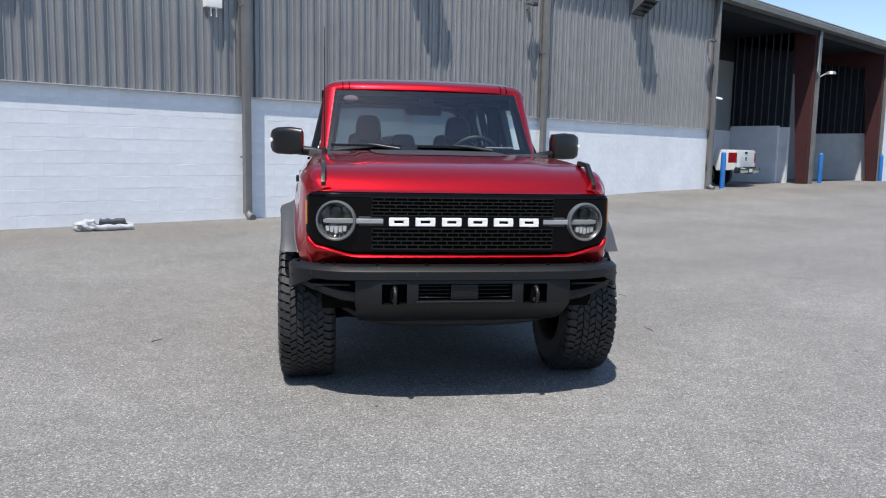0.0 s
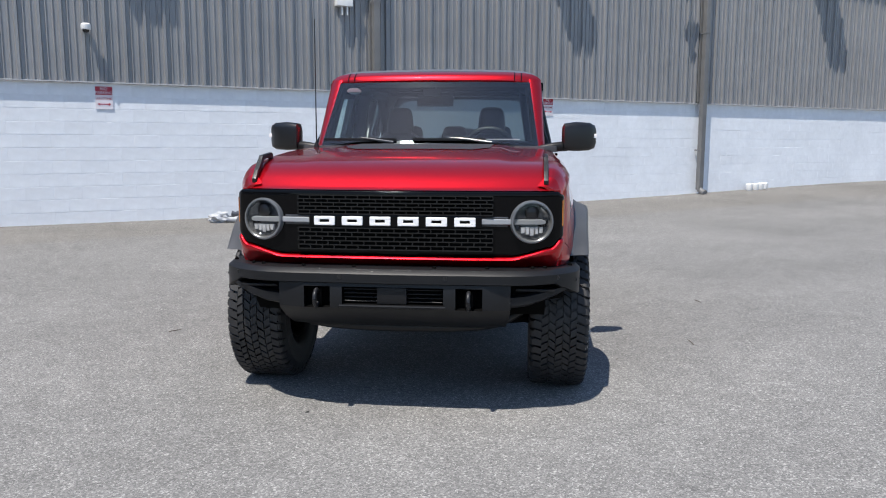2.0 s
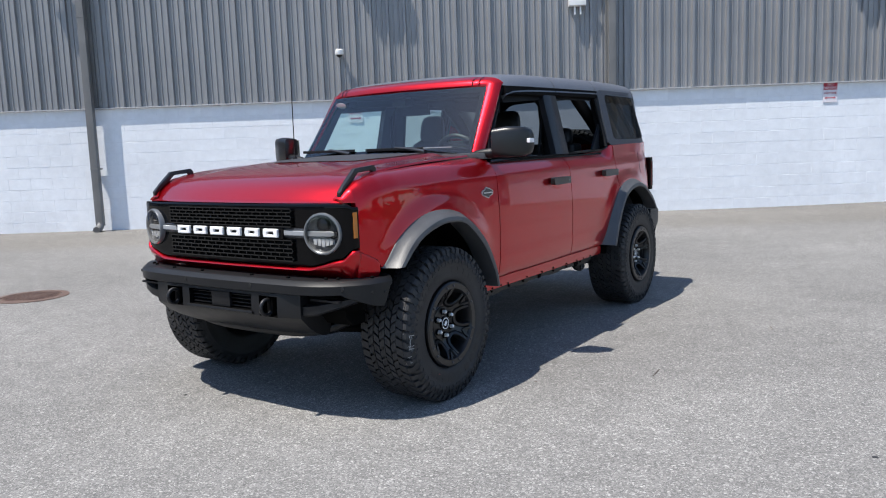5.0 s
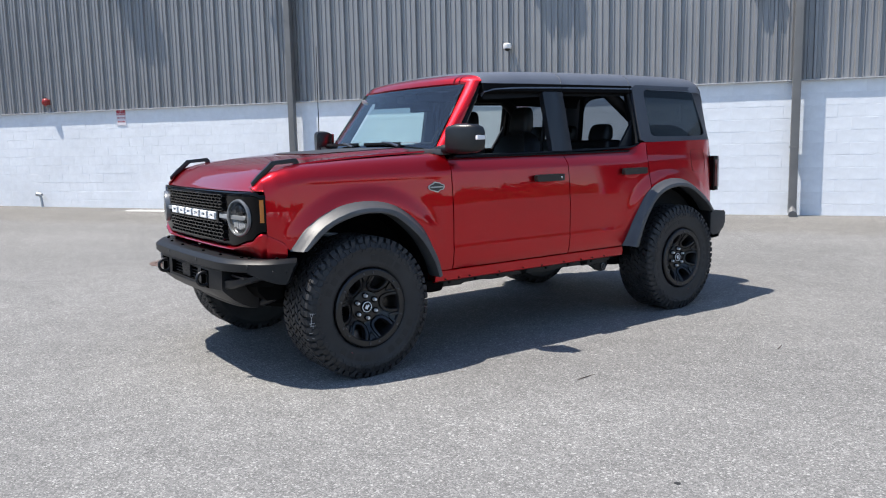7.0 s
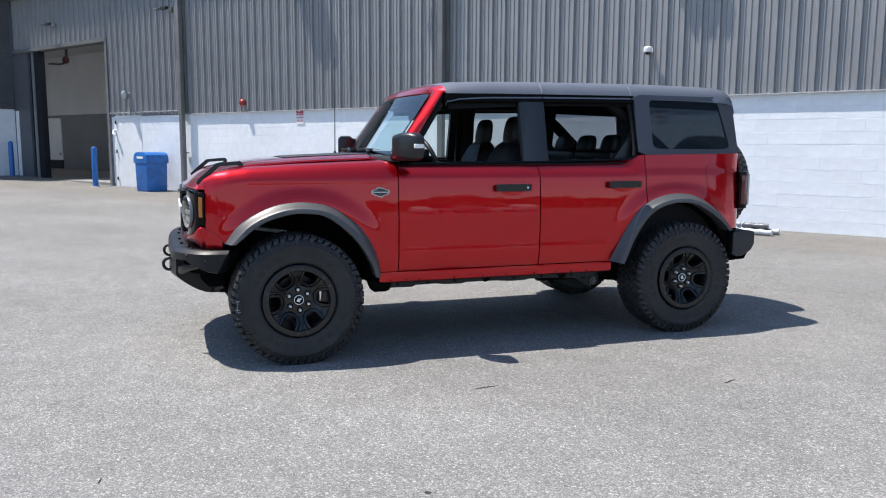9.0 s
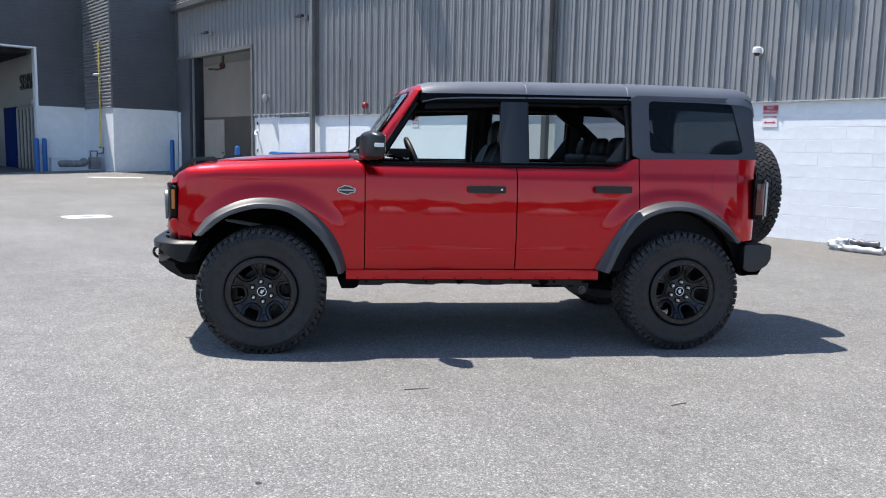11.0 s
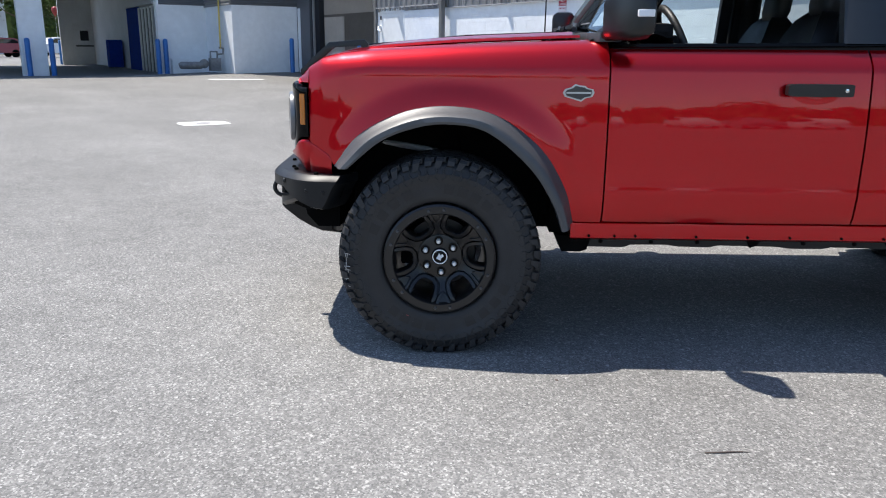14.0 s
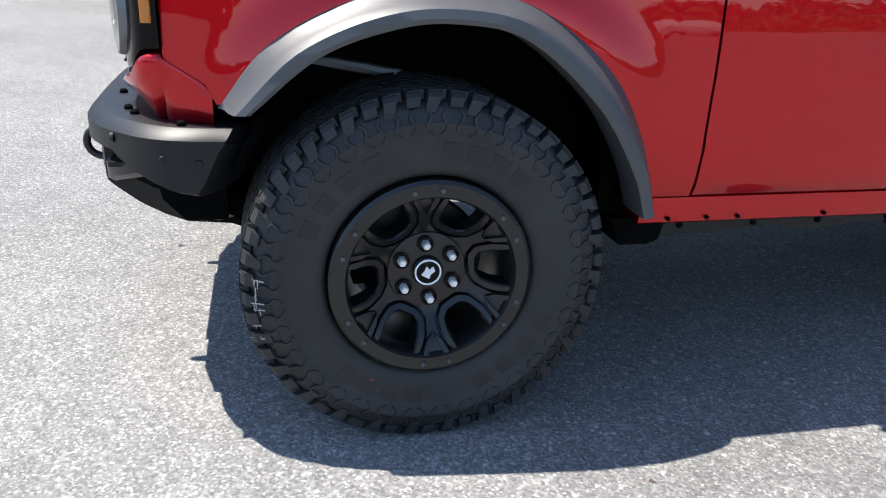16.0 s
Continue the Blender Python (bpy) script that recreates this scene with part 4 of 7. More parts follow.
BLACK_PLASTIC = mat("black moulded plastic", (0.008, 0.008, 0.009), 0.40, vary=0.12, scale=30, bump=0.15, bscale=300, spec=0.3)
FLARE_PLASTIC = mat("grey-black textured flare plastic", (0.056, 0.058, 0.062), 0.46, vary=0.10, scale=12, bump=0.07, bscale=600, spec=0.65)
BUMPER_COAT = mat("black powder coat", (0.0062, 0.0066, 0.0078), 0.44, vary=0.08, scale=20, bump=0.03, bscale=500, spec=0.35)
# hardtop roof: paler and bluer, with the sky's light in its colour
HARDTOP_LIT = mat("carbon grey hardtop, skylit top", (0.100, 0.108, 0.128), 0.40, vary=0.05, scale=8, bump=0.10, bscale=400, spec=1.0)
DECAL = mat("matte black decal", (0.035, 0.036, 0.040), 0.45, vary=0.05)
RUBBER = mat("tyre rubber", (0.0205, 0.0202, 0.0212), 0.64, vary=0.22, scale=14, bump=0.15, bscale=120, stain=0.2, sscale=5)
RUBBER_MARK = mat("raised rubber bars", (0.009, 0.009, 0.010), 0.55, vary=0.1)
RIM_BOLT = mat("dull bolt steel", (0.075, 0.075, 0.078), 0.4, metal=0.3, vary=0.1)
RIM_BLACK = mat("satin black alloy", (0.008, 0.008, 0.0088), 0.34, vary=0.1, scale=20)
CHROME = mat("chrome", (0.72, 0.72, 0.73), 0.12, metal=1.0, vary=0.03)
SILVER = mat("silver trim", (0.55, 0.56, 0.57), 0.3, metal=0.7, vary=0.05)
WHITE_TRIM = mat("white letter enamel", (0.80, 0.80, 0.81), 0.35, vary=0.02)
AMBER = mat("amber lens", (0.50, 0.16, 0.02), 0.2, vary=0.05, coat=0.5)
RED_LENS = mat("dark red lens", (0.10, 0.008, 0.012), 0.12, vary=0.05, coat=0.6)
LAMP_REFLECTOR = mat("lamp reflector", (0.60, 0.61, 0.63), 0.25, metal=0.4, vary=0.2, scale=40)
LAMP_RING = mat("grey lamp ring", (0.155, 0.163, 0.175), 0.3, metal=0.3, vary=0.08, coat=0.4)
TOW_STEEL = mat("dark forged steel", (0.022, 0.022, 0.024), 0.4, metal=0.4, vary=0.2, scale=30)
NUT = mat("bright nut steel", (0.80, 0.80, 0.80), 0.38, metal=0.35, vary=0.05)
LAMP_BOWL = mat("smoked lamp bowl", (0.13, 0.133, 0.14), 0.2, metal=0.4, vary=0.3, scale=60)
MESH = mat("satin black grille mesh", (0.0035, 0.0035, 0.004), 0.2, vary=0.1, spec=0.5)
LAMP_DARK = mat("lamp bezel", (0.06, 0.063, 0.068), 0.2, metal=0.4, vary=0.15, scale=30)
DRL = mat("frosted light bar", (0.27, 0.285, 0.305), 0.3, vary=0.05, coat=0.5)
CABIN = mat("dark cabin trim", (0.008, 0.008, 0.009), 0.65, vary=0.12, scale=20, bump=0.15, bscale=200, spec=0.2)
LEATHER = mat("black leather", (0.0065, 0.0065, 0.0072), 0.48, vary=0.15, scale=25, bump=0.2, bscale=160)
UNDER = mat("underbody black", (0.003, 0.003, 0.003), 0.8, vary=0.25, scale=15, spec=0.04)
CLEAR = glass_mat("clear glass", (0.72, 0.88, 0.865), 2.0)
PRIVACY = glass_mat("privacy glass", (0.20, 0.225, 0.245), 1.33)
LENS_GLASS = glass_mat("lamp glass", (0.9, 0.91, 0.92))
TINT_GLASS = glass_mat("lightly tinted glass", (0.43, 0.485, 0.475))
SIDE_GLASS = glass_mat("green side glass", (0.76, 0.86, 0.84))

suv = thing("off_road_suv", pose(0.1517, 0.3926, 0, 0, 0, -34.02), "red four-door off-road car with a dark grey hardtop and black flares", "car")

WIDTH = [(-0.60, 0.79), (-0.56, 0.825), (-0.50, 0.853), (-0.42, 0.874), (-0.30, 0.886), (0.0, 0.897), (0.6, 0.906), (0.75, 0.912), (2.6, 0.916), (3.15, 0.911), (3.28, 0.904), (3.37, 0.893), (3.44, 0.878), (3.49, 0.858), (3.52, 0.838), (3.55, 0.80)]
PROFILE = [(0.46, -0.040), (0.56, -0.036), (0.60, -0.017), (0.62, -0.0125), (0.655, -0.0085), (0.690, -0.003), (0.712, -0.0015), (0.722, -0.0037), (0.80, -0.0024), (0.88, 0.0), (0.92, -0.0004), (0.95, -0.0011), (0.98, -0.0021), (1.01, -0.0033), (1.04, -0.0048), (1.07, -0.0067), (1.11, -0.0097), (1.14, -0.0123), (1.17, -0.0152), (1.212, -0.0195), (1.232, -0.0300), (1.25, -0.0430), (1.27, -0.0600), (1.29, -0.0790), (1.31, -0.098), (1.38, -0.140)]
BELT = [(0.66, 1.290), (1.7, 1.303), (2.46, 1.320), (2.53, 1.332), (2.585, 1.362), (3.55, 1.376)]
HOOD_EDGE = [(-0.62, 1.150), (-0.60, 1.168), (-0.56, 1.206), (-0.50, 1.245), (-0.42, 1.266), (-0.30, 1.281), (0.0, 1.300), (0.3, 1.313), (0.70, 1.328)]
HOOD_MID = [(-0.66, 1.135), (-0.64, 1.160), (-0.60, 1.200), (-0.55, 1.232), (-0.48, 1.262), (-0.38, 1.284), (-0.2, 1.310), (0.1, 1.336), (0.70, 1.362)]
ARCH_F = [(-0.453, 0.798), (-0.342, 0.933), (-0.16, 1.028), (0.037, 1.055), (0.235, 1.016), (0.415, 0.885), (0.522, 0.717), (0.566, 0.565)]
ARCH_R = [(2.327, 0.575), (2.413, 0.760), (2.536, 0.945), (2.683, 1.035), (2.871, 1.072), (3.065, 1.045), (3.267, 0.935), (3.40, 0.79)]
ARCH_FI = [(-0.385, 0.800), (-0.245, 0.915), (-0.10, 0.972), (0.03, 0.988), (0.190, 0.957), (0.365, 0.815), (0.468, 0.660), (0.508, 0.55)]
ARCH_RI = [(2.40, 0.560), (2.490, 0.755), (2.60, 0.905), (2.72, 0.978), (2.876, 1.007), (3.045, 0.982), (3.235, 0.872), (3.335, 0.78)]
SILL = 0.574


def side_x(y, z):
    # the skin swells slightly along the wheel flares
    d = min(math.hypot(y - 0.04, z - 0.50) - 0.545, math.hypot(y - 2.88, z - 0.52) - 0.545)
    swell = 0.018 * (1 - smoothstep(0.0, 0.125, d)) if z > 0.62 else 0.0
    prof = interp(z, PROFILE)
    if z > 1.212:
        # behind the rear door the shoulder rises steeply to the hardtop
        steep = -0.0195 - 0.30 * (min(z, 1.262) - 1.212) - 0.14 * max(0.0, z - 1.262) + 0.3 * (0.911 - min(0.911, interp(y, WIDTH))) * smoothstep(1.212, 1.36, z)
        prof += smoothstep(2.44, 2.62, y) * (steep - prof)
    return interp(y, WIDTH) + prof + swell * smoothstep(0.60, 0.92, z) * (1 - smoothstep(1.10, 1.18, z))


def arch_z(y, arch):
    fine = [(p.x, p.y) for p in curve_through([(a, b, 0) for a, b in arch], 40)]
    if y <= fine[0][0] or y >= fine[-1][0]:
        return 0.0
    return interp(y, fine) - 0.018


def panel(name, ys, low, column, side, parent, material=PAINT, rim=0.03, label=""):
    """A body skin from columns of points, with its edges turned inwards."""
    bm = bmesh.new()
    rings = [[(side * x, y, z) for x, y, z in column(y, low(y))] for y in ys]
    rows = bridge(bm, rings, closed=False)
    edge = [v for v in rows[0]] + [r[-1] for r in rows[1:]] + rows[-1][-2::-1] + [r[0] for r in rows[-2:0:-1]]
    back = [bm.verts.new((v.co.x - side * rim, v.co.y, v.co.z)) for v in edge]
    n = len(edge)
    for i in range(n):
        j = (i + 1) % n
        bm.faces.new((edge[i], edge[j], back[j], back[i]))
    return part(name, bm, material, parent, label, smooth=32)


def span(a, b, n):
    return [a + (b - a) * k / (n - 1) for k in range(n)]


def door_column(y, zb):
    zt = interp(y, BELT)
    # the same number of rows in every column
    keys = [zb + (1.17 - zb) * (z - SILL) / (1.17 - SILL) for z in (SILL, 0.60, 0.63, 0.66, 0.690, 0.712, 0.722, 0.76, 0.81, 0.85, 0.88, 0.92, 0.95, 0.98, 1.01, 1.04, 1.07, 1.11, 1.14)] + [1.17, 1.195, 1.212, 1.232, 1.25, 1.265, 1.28, zt]
    return [(side_x(y, z), y, z) for z in keys]


def fender_column(y, zb):
    zt = interp(y, HOOD_EDGE)
    w = interp(y, WIDTH)
    zs = max(min(1.205, zt - 0.075), zb + 0.004)
    pts = []
    for k in range(16):
        z = zb + (zs - min(0.03, 0.3 * (zs - zb)) - zb) * k / 15
        pts.append((side_x(y, min(z, 1.17)), y, z))
    top_in = min(0.765, w - 0.06)
    shoulder = w - 0.0155
    for u, v in ((0.0, 0.0), (0.04, 0.10), (0.13, 0.32), (0.28, 0.58), (0.48, 0.80), (0.74, 0.95), (1.0, 1.0)):
        pts.append((shoulder - u * (shoulder - top_in), y, zs + v * (zt - zs)))
    return pts


def fender_low(y):
    if y < -0.5612:
        return 1.140
    if y < -0.476:
        return interp(y, [(-0.579, 0.905), (-0.476, 0.846)])
    if y < -0.4515:
        return interp(y, [(-0.476, 0.846), (-0.455, 0.805)])
    a = arch_z(y, ARCH_F)
    return max(a, SILL - 0.004) if a else SILL - 0.004


def rear_low(y):
    if y > 3.39:
        return 0.785
    a = arch_z(y, ARCH_R)
    return max(a, SILL) if a else SILL


def swept_flare(arch, inner, side, parent, hub_y):
    outer = curve_through([(0, a, b) for a, b in arch], 44)
    inn = curve_through([(0, a, b) for a, b in inner], 44)
    bm = bmesh.new()
    rings = []
    for o, i in zip(outer, inn):
        body = side_x(o.y, min(o.z, 1.2))
        nose = 0.020 * smoothstep(0.10, -0.45, o.y)
        sec = []
        for u, x in ((-0.02, body - 0.03), (0.0, body + 0.003), (0.05, body + 0.008), (0.20, body + 0.022), (0.36, 0.962 - nose), (0.47, 0.979 - nose), (0.56, 0.988 - nose), (0.85, 0.994 - nose), (1.0, 0.990 - nose), (1.0, 0.90 - nose), (0.9, 0.86)):
            q = o.lerp(i, u)
            sec.append((side * x, q.y, q.z))
        rings.append(sec)
    bridge(bm, rings, closed=False)
    for r in (rings[0], rings[-1]):
        bm.faces.new([bm.verts.new(p) for p in r])
    bmesh.ops.remove_doubles(bm, verts=bm.verts, dist=1e-5)
    return part("wheel_flare", bm, FLARE_PLASTIC, parent, "satin grey-black wheel flare", smooth=38)


def glass_x(z):
    return 0.848 - (z - 1.31) * 0.24


def side_parts(s):
    panel("front_fender", [-0.608, -0.60, -0.585, -0.57, -0.5615, -0.561, -0.54, -0.52, -0.50, -0.476, -0.465, -0.4545] + [a for a, b in ((p.x, 0) for p in curve_through([(a, b, 0) for a, b in ARCH_F], 40))][1:-1] + [0.576, 0.60, 0.64, 0.682], fender_low, fender_column, s, suv)
    panel("front_door", span(0.689, 1.734, 24), lambda y: SILL, door_column, s, suv)
    ys = span(1.742, 2.32, 14) + [p.x for p in curve_through([(a, b, 0) for a, b in ARCH_R], 40) if 2.33 < p.x < 2.60] + [2.616]
    panel("rear_door", ys, rear_low, door_column, s, suv)
    ys = [2.623] + [p.x for p in curve_through([(a, b, 0) for a, b in ARCH_R], 40) if 2.64 < p.x < 3.39] + [3.392, 3.41, 3.44, 3.47, 3.50, 3.525, 3.545]
    panel("quarter_panel", ys, rear_low, door_column, s, suv)
    swept_flare(ARCH_F, ARCH_FI, s, suv, 0)
    swept_flare(ARCH_R, ARCH_RI, s, suv, 2.949)
    # sill with a rounded edge and the dark rail under it
    bm = bmesh.new()
    bridge(bm, [[(s * x, y, z) for x, z in ((0.70, 0.50), (0.845, 0.487), (0.862, 0.497), (0.868, 0.53), (0.864, 0.562), (0.852, 0.570), (0.70, 0.572))] for y in span(0.56, 2.36, 12)], True, True)
    part("rocker_sill", bm, PAINT, suv, smooth=35)
    part("sill_rail", box(s * 0.70, s * 0.80, 0.62, 2.34, 0.458, 0.492, 0.008), UNDER, suv)
    low = [(0.56, 0.463), (0.64, 0.449), (0.80, 0.447), (0.83, 0.459), (0.98, 0.461), (1.04, 0.453), (1.17, 0.451), (1.21, 0.460), (1.46, 0.458), (1.52, 0.450), (1.66, 0.450), (1.70, 0.458), (1.90, 0.455), (2.02, 0.446), (2.20, 0.448), (2.26, 0.470)]
    part("pinch_weld", prism([(0.56, 0.495), (2.26, 0.495)] + low[::-1], "x", s * 0.806, s * 0.824), BLACK_PLASTIC, suv)
    for y in (0.70, 0.92, 1.12, 1.36, 1.58, 1.80, 2.05):
        part("rail_clip", lathe([(0.0, 0.0), (0.010, 0.0), (0.008, 0.006), (0.0, 0.007)] if s > 0 else [(0.0, 0.0), (0.010, 0.0), (0.008, -0.006), (0.0, -0.007)], "x", 8, (s * 0.824, y, 0.474)), UNDER, suv)
    for y0, y1, z in ((0.50, 0.66, 0.425), (1.32, 1.40, 0.452), (1.92, 2.02, 0.448)):
        part("sill_bracket", prism([(y0, 0.50), (y1, 0.50), (y1 - 0.02, z + 0.01), (y1 - 0.05, z), (y0 + 0.03, z)], "x", s * 0.70, s * 0.83, bevel=0.006), UNDER, suv)
    for y in (0.64, 0.75, 0.84, 1.1, 1.32, 1.5, 1.72, 1.9, 2.02, 2.15):
        part("sill_bolt", lathe([(0.0, 0.0), (0.006, 0.0), (0.006, 0.005), (0.0, 0.006)], "x", 8, (s * 0.866 if s > 0 else s * 0.873, y, 0.507)), UNDER, suv)
    # belt trim and window opening
    bm = bmesh.new()
    bridge(bm, [[(s * x, y, interp(y, BELT) + dz) for x, dz in ((0.79, -0.02), (0.838, 0.0), (0.847, 0.004), (0.843, 0.016), (0.81, 0.018))] for y in [0.70, 1.2, 1.7, 2.2, 2.46, 2.53, 2.57]], True, True)
    part("belt_moulding", bm, GLOSS_BLACK, suv)
    for a, b, name in ((1.632, 1.832, "centre_pillar"), (2.548, 2.578, "rear_pillar")):
        bm = bmesh.new()
        bridge(bm, [[(s * (glass_x(z) + o), y, z) for y, o in ((a, -0.05), (a, -0.006), (a + 0.012, 0.004), (b - 0.012, 0.004), (b, -0.006), (b, -0.05))] for z in (1.316, 1.45, 1.60, 1.79)], True, True)
        part(name, bm, PILLAR_GREY if name == "centre_pillar" else SEAL_BLACK, suv, smooth=40)
    # upper window rail, following the roof
    bm = bmesh.new()
    bridge(bm, [[(s * x, y, z + dz) for x, z in ((0.70, 1.722), (0.735, 1.722), (0.752, 1.734), (0.750, 1.785), (0.70, 1.79))] for y, dz in ((1.070, 0.0), (1.5, 0.008), (2.0, 0.014), (2.58, 0.020))], True, True)
    part("window_rail", bm, SEAL_BLACK, suv, smooth=40)
    # added black box stops daylight showing between header and roof
    part("header_seal", box(min(s * 0.655, s * 0.712), max(s * 0.655, s * 0.712), 1.074, 1.12, 1.745, 1.812, 0.006), SEAL_BLACK, suv)
    bm = tube([(s * glass_x(z), y, z) for y, z in ((2.545, 1.355), (2.553, 1.42), (2.550, 1.60), (2.54, 1.74))], 0.014, 8)
    part("door_seal", bm, CABIN, suv)
    # front pillar with the windscreen frame
    bm = bmesh.new()
    rings = []
    for t in span(0, 1, 9):
        z = 1.335 + t * 0.470
        yf = 0.672 + t * 0.333
        yr = 0.775 + t * 0.300
        xo = 0.764 - t * 0.030
        xi = 0.708 - t * 0.056
        rings.append([(s * xi, yf + 0.004, z), (s * (xi + 0.016), yf + 0.004, z), (s * (xo - 0.014), yf + 0.030, z), (s * xo, yf + 0.055, z), (s * (xo - 0.002), yr - 0.010, z), (s * (xo - 0.03), yr, z), (s * (xi - 0.01), yr - 0.02, z)])
    bridge(bm, rings, True, True)
    part("windscreen_pillar", bm, PAINT, suv, smooth=40)
    bm = bmesh.new()
    rings = []
    for t in span(0.04, 0.97, 7):
        z, yf, yr, xi = 1.335 + t * 0.470, 0.672 + t * 0.333, 0.775 + t * 0.300, 0.708 - t * 0.056
        rings.append([(s * (xi + 0.004), yf + 0.030, z), (s * (xi - 0.022), yf + 0.040, z), (s * (xi - 0.034), yf + 0.075, z), (s * (xi - 0.030), yr + 0.015, z), (s * (xi + 0.006), yr + 0.02, z)])
    bridge(bm, rings, True, True)
    part("pillar_trim", bm, CABIN, suv, smooth=40)
    bm = tube([(s * 0.786, 0.785, 1.32), (s * 0.746, 0.850, 1.43), (s * 0.724, 0.968, 1.61), (s * 0.709, 1.040, 1.72)], 0.025, 8)
    part("pillar_seal", bm, GLOSS_BLACK, suv, smooth=60)
    bm = bmesh.new()
    rings = []
    for t in span(0.0, 0.93, 7):
        z, yr, xo = 1.335 + t * 0.470, 0.775 + t * 0.300, 0.764 - t * 0.030
        zz = min(z, 1.72)
        rings.append([(s * (xo - 0.006), yr - 0.018, z), (s * (xo + 0.002), yr + 0.012, z), (s * interp(zz, [(1.32, 0.786), (1.43, 0.756), (1.61, 0.734), (1.72, 0.719)]), interp(zz, [(1.32, 0.785), (1.43, 0.850), (1.61, 0.968), (1.72, 1.040)]), zz), (s * 0.69, yr + 0.02, z), (s * 0.69, yr - 0.02, z)])
    bridge(bm, rings, True, True)
    part("door_frame_edge", bm, SEAL_BLACK, suv, smooth=40)
    # door handles
    for y0, y1 in ((1.388, 1.650), (2.290, 2.550)):
        y, z = (y0 + y1) / 2, 1.133 + (0.014 if y0 > 2 else 0)
        x = side_x(y, z)
        bm = bmesh.new()
        bridge(bm, [[(s * (x + o), yy, z + dz) for dz in (-k, k) for o in ((0.012, 0.045) if dz < 0 else (0.045, 0.012))] for yy, k in ((y0, 0.017), (y0 + 0.012, 0.024), (y, 0.025), (y1 - 0.012, 0.024), (y1, 0.021))], True, True)
        h = part("door_handle", bm, MIRROR_SHELL, suv, "black pull handle", smooth=40)
        if y0 < 2:
            part("lock_button", lathe([(0.0, 0.0), (0.008, 0.0), (0.008, 0.004), (0.0, 0.005)], "x", 10, (s * (x + 0.043), y1 - 0.03, z)), CHROME, h)
        bm = bmesh.new()
        rings = []
        for k in (1.0, 0.8, 0.4):
            rings.append([(s * (side_x(y, z + 0.034 * k * math.sin(q)) + (0.0015 if k == 1.0 else 0.0035)), y + 0.095 * k * math.cos(q), z - 0.018 + 0.042 * k * math.sin(q)) for q in (2 * math.pi * i / 20 for i in range(20))])
        bridge(bm, rings, True)
        part("handle_cup", bm, PAINT, h, smooth=60)
    # door mirror
    bm = bmesh.new()
    rings = []
    for x, y0, y1, z0, z1, r in ((0.872, 0.665, 0.755, 1.345, 1.475, 0.025), (0.885, 0.645, 0.782, 1.325, 1.498, 0.035), (0.96, 0.660, 0.792, 1.320, 1.508, 0.036), (1.05, 0.705, 0.806, 1.325, 1.503, 0.032), (1.085, 0.742, 0.808, 1.340, 1.486, 0.024), (1.096, 0.768, 0.803, 1.37, 1.46, 0.015)):
        ring = []
        for cy, cz, q0 in ((y1 - r, z1 - r, 0), (y0 + r, z1 - r, 90), (y0 + r, z0 + r, 180), (y1 - r, z0 + r, 270)):
            for k in range(4):
                q = radians(q0 + 30 * k)
                ring.append((s * x, cy + r * math.cos(q), cz + r * math.sin(q)))
        rings.append(ring)
    bridge(bm, rings, True, True)
    mir = part("door_mirror", bm, MIRROR_SHELL, suv, "black door mirror with a pale signal strip", smooth=45)
    part("mirror_glass", box(s * 0.90, s * 1.05, 0.798, 0.8115, 1.345, 1.485, 0.003), CHROME, mir)
    part("signal_strip", box(s * 1.050, s * 1.1005, 0.738, 0.800, 1.405, 1.432, 0.006), WHITE_TRIM, mir)
    part("mirror_arm", tube([(s * 0.735, 0.665, 1.338), (s * 0.80, 0.668, 1.345), (s * 0.84, 0.680, 1.348), (s * 0.90, 0.705, 1.352)], [0.022, 0.030, 0.032, 0.034], 10), BLACK_PLASTIC, mir, smooth=50)
    # badge on the fender: a faceted plain plate
    yb, zb = 0.560, 1.113
    x = side_x(yb, zb)
    out = [(-0.064, 0.0), (-0.056, 0.014), (-0.030, 0.022), (-0.014, 0.035), (0.004, 0.030), (0.028, 0.027), (0.034, 0.020), (0.060, 0.014), (0.064, 0.0), (0.056, -0.016), (0.028, -0.022), (0.012, -0.035), (-0.008, -0.030), (-0.030, -0.023), (-0.056, -0.016)]
    bd = part("badge", prism([(yb + a, zb + b) for a, b in out], "x", s * (x - 0.004), s * (x + 0.006)), SILVER, suv, "silver outlined fender badge")
    part("badge_field", prism([(yb + a * 0.86, zb + b * 0.80) for a, b in out], "x", s * (x + 0.005), s * (x + 0.0085)), LAMP_DARK, bd)
    part("badge_bar", prism([(yb - 0.050, zb - 0.0035), (yb - 0.050, zb + 0.0035), (yb + 0.050, zb + 0.0035), (yb + 0.050, zb - 0.0035)], "x", s * (x + 0.008), s * (x + 0.0105)), SILVER, bd)
    # fender sight rail
    pts = [(-0.605, 1.190), (-0.56, 1.234), (-0.50, 1.285), (-0.480, 1.305), (-0.330, 1.318), (-0.312, 1.300), (-0.312, 1.276), (-0.335, 1.276), (-0.345, 1.296), (-0.458, 1.288), (-0.47, 1.272), (-0.50, 1.246), (-0.57, 1.196), (-0.60, 1.168)]
    part("trail_sight", prism(pts, "x", s * 0.728, s * 0.750, bevel=0.004), MIRROR_SHELL, suv, "black fender sight bracket", smooth=40)
    # fuel door outline only on the driver side
    if s > 0:
        bm = bmesh.new()
        ring_a, ring_b, ring_c = [], [], []
        for k in range(40):
            q = 2 * math.pi * k / 40
            c, n = math.cos(q), math.sin(q)
            m = (abs(c) ** 5 + abs(n) ** 5) ** (1 / 5)
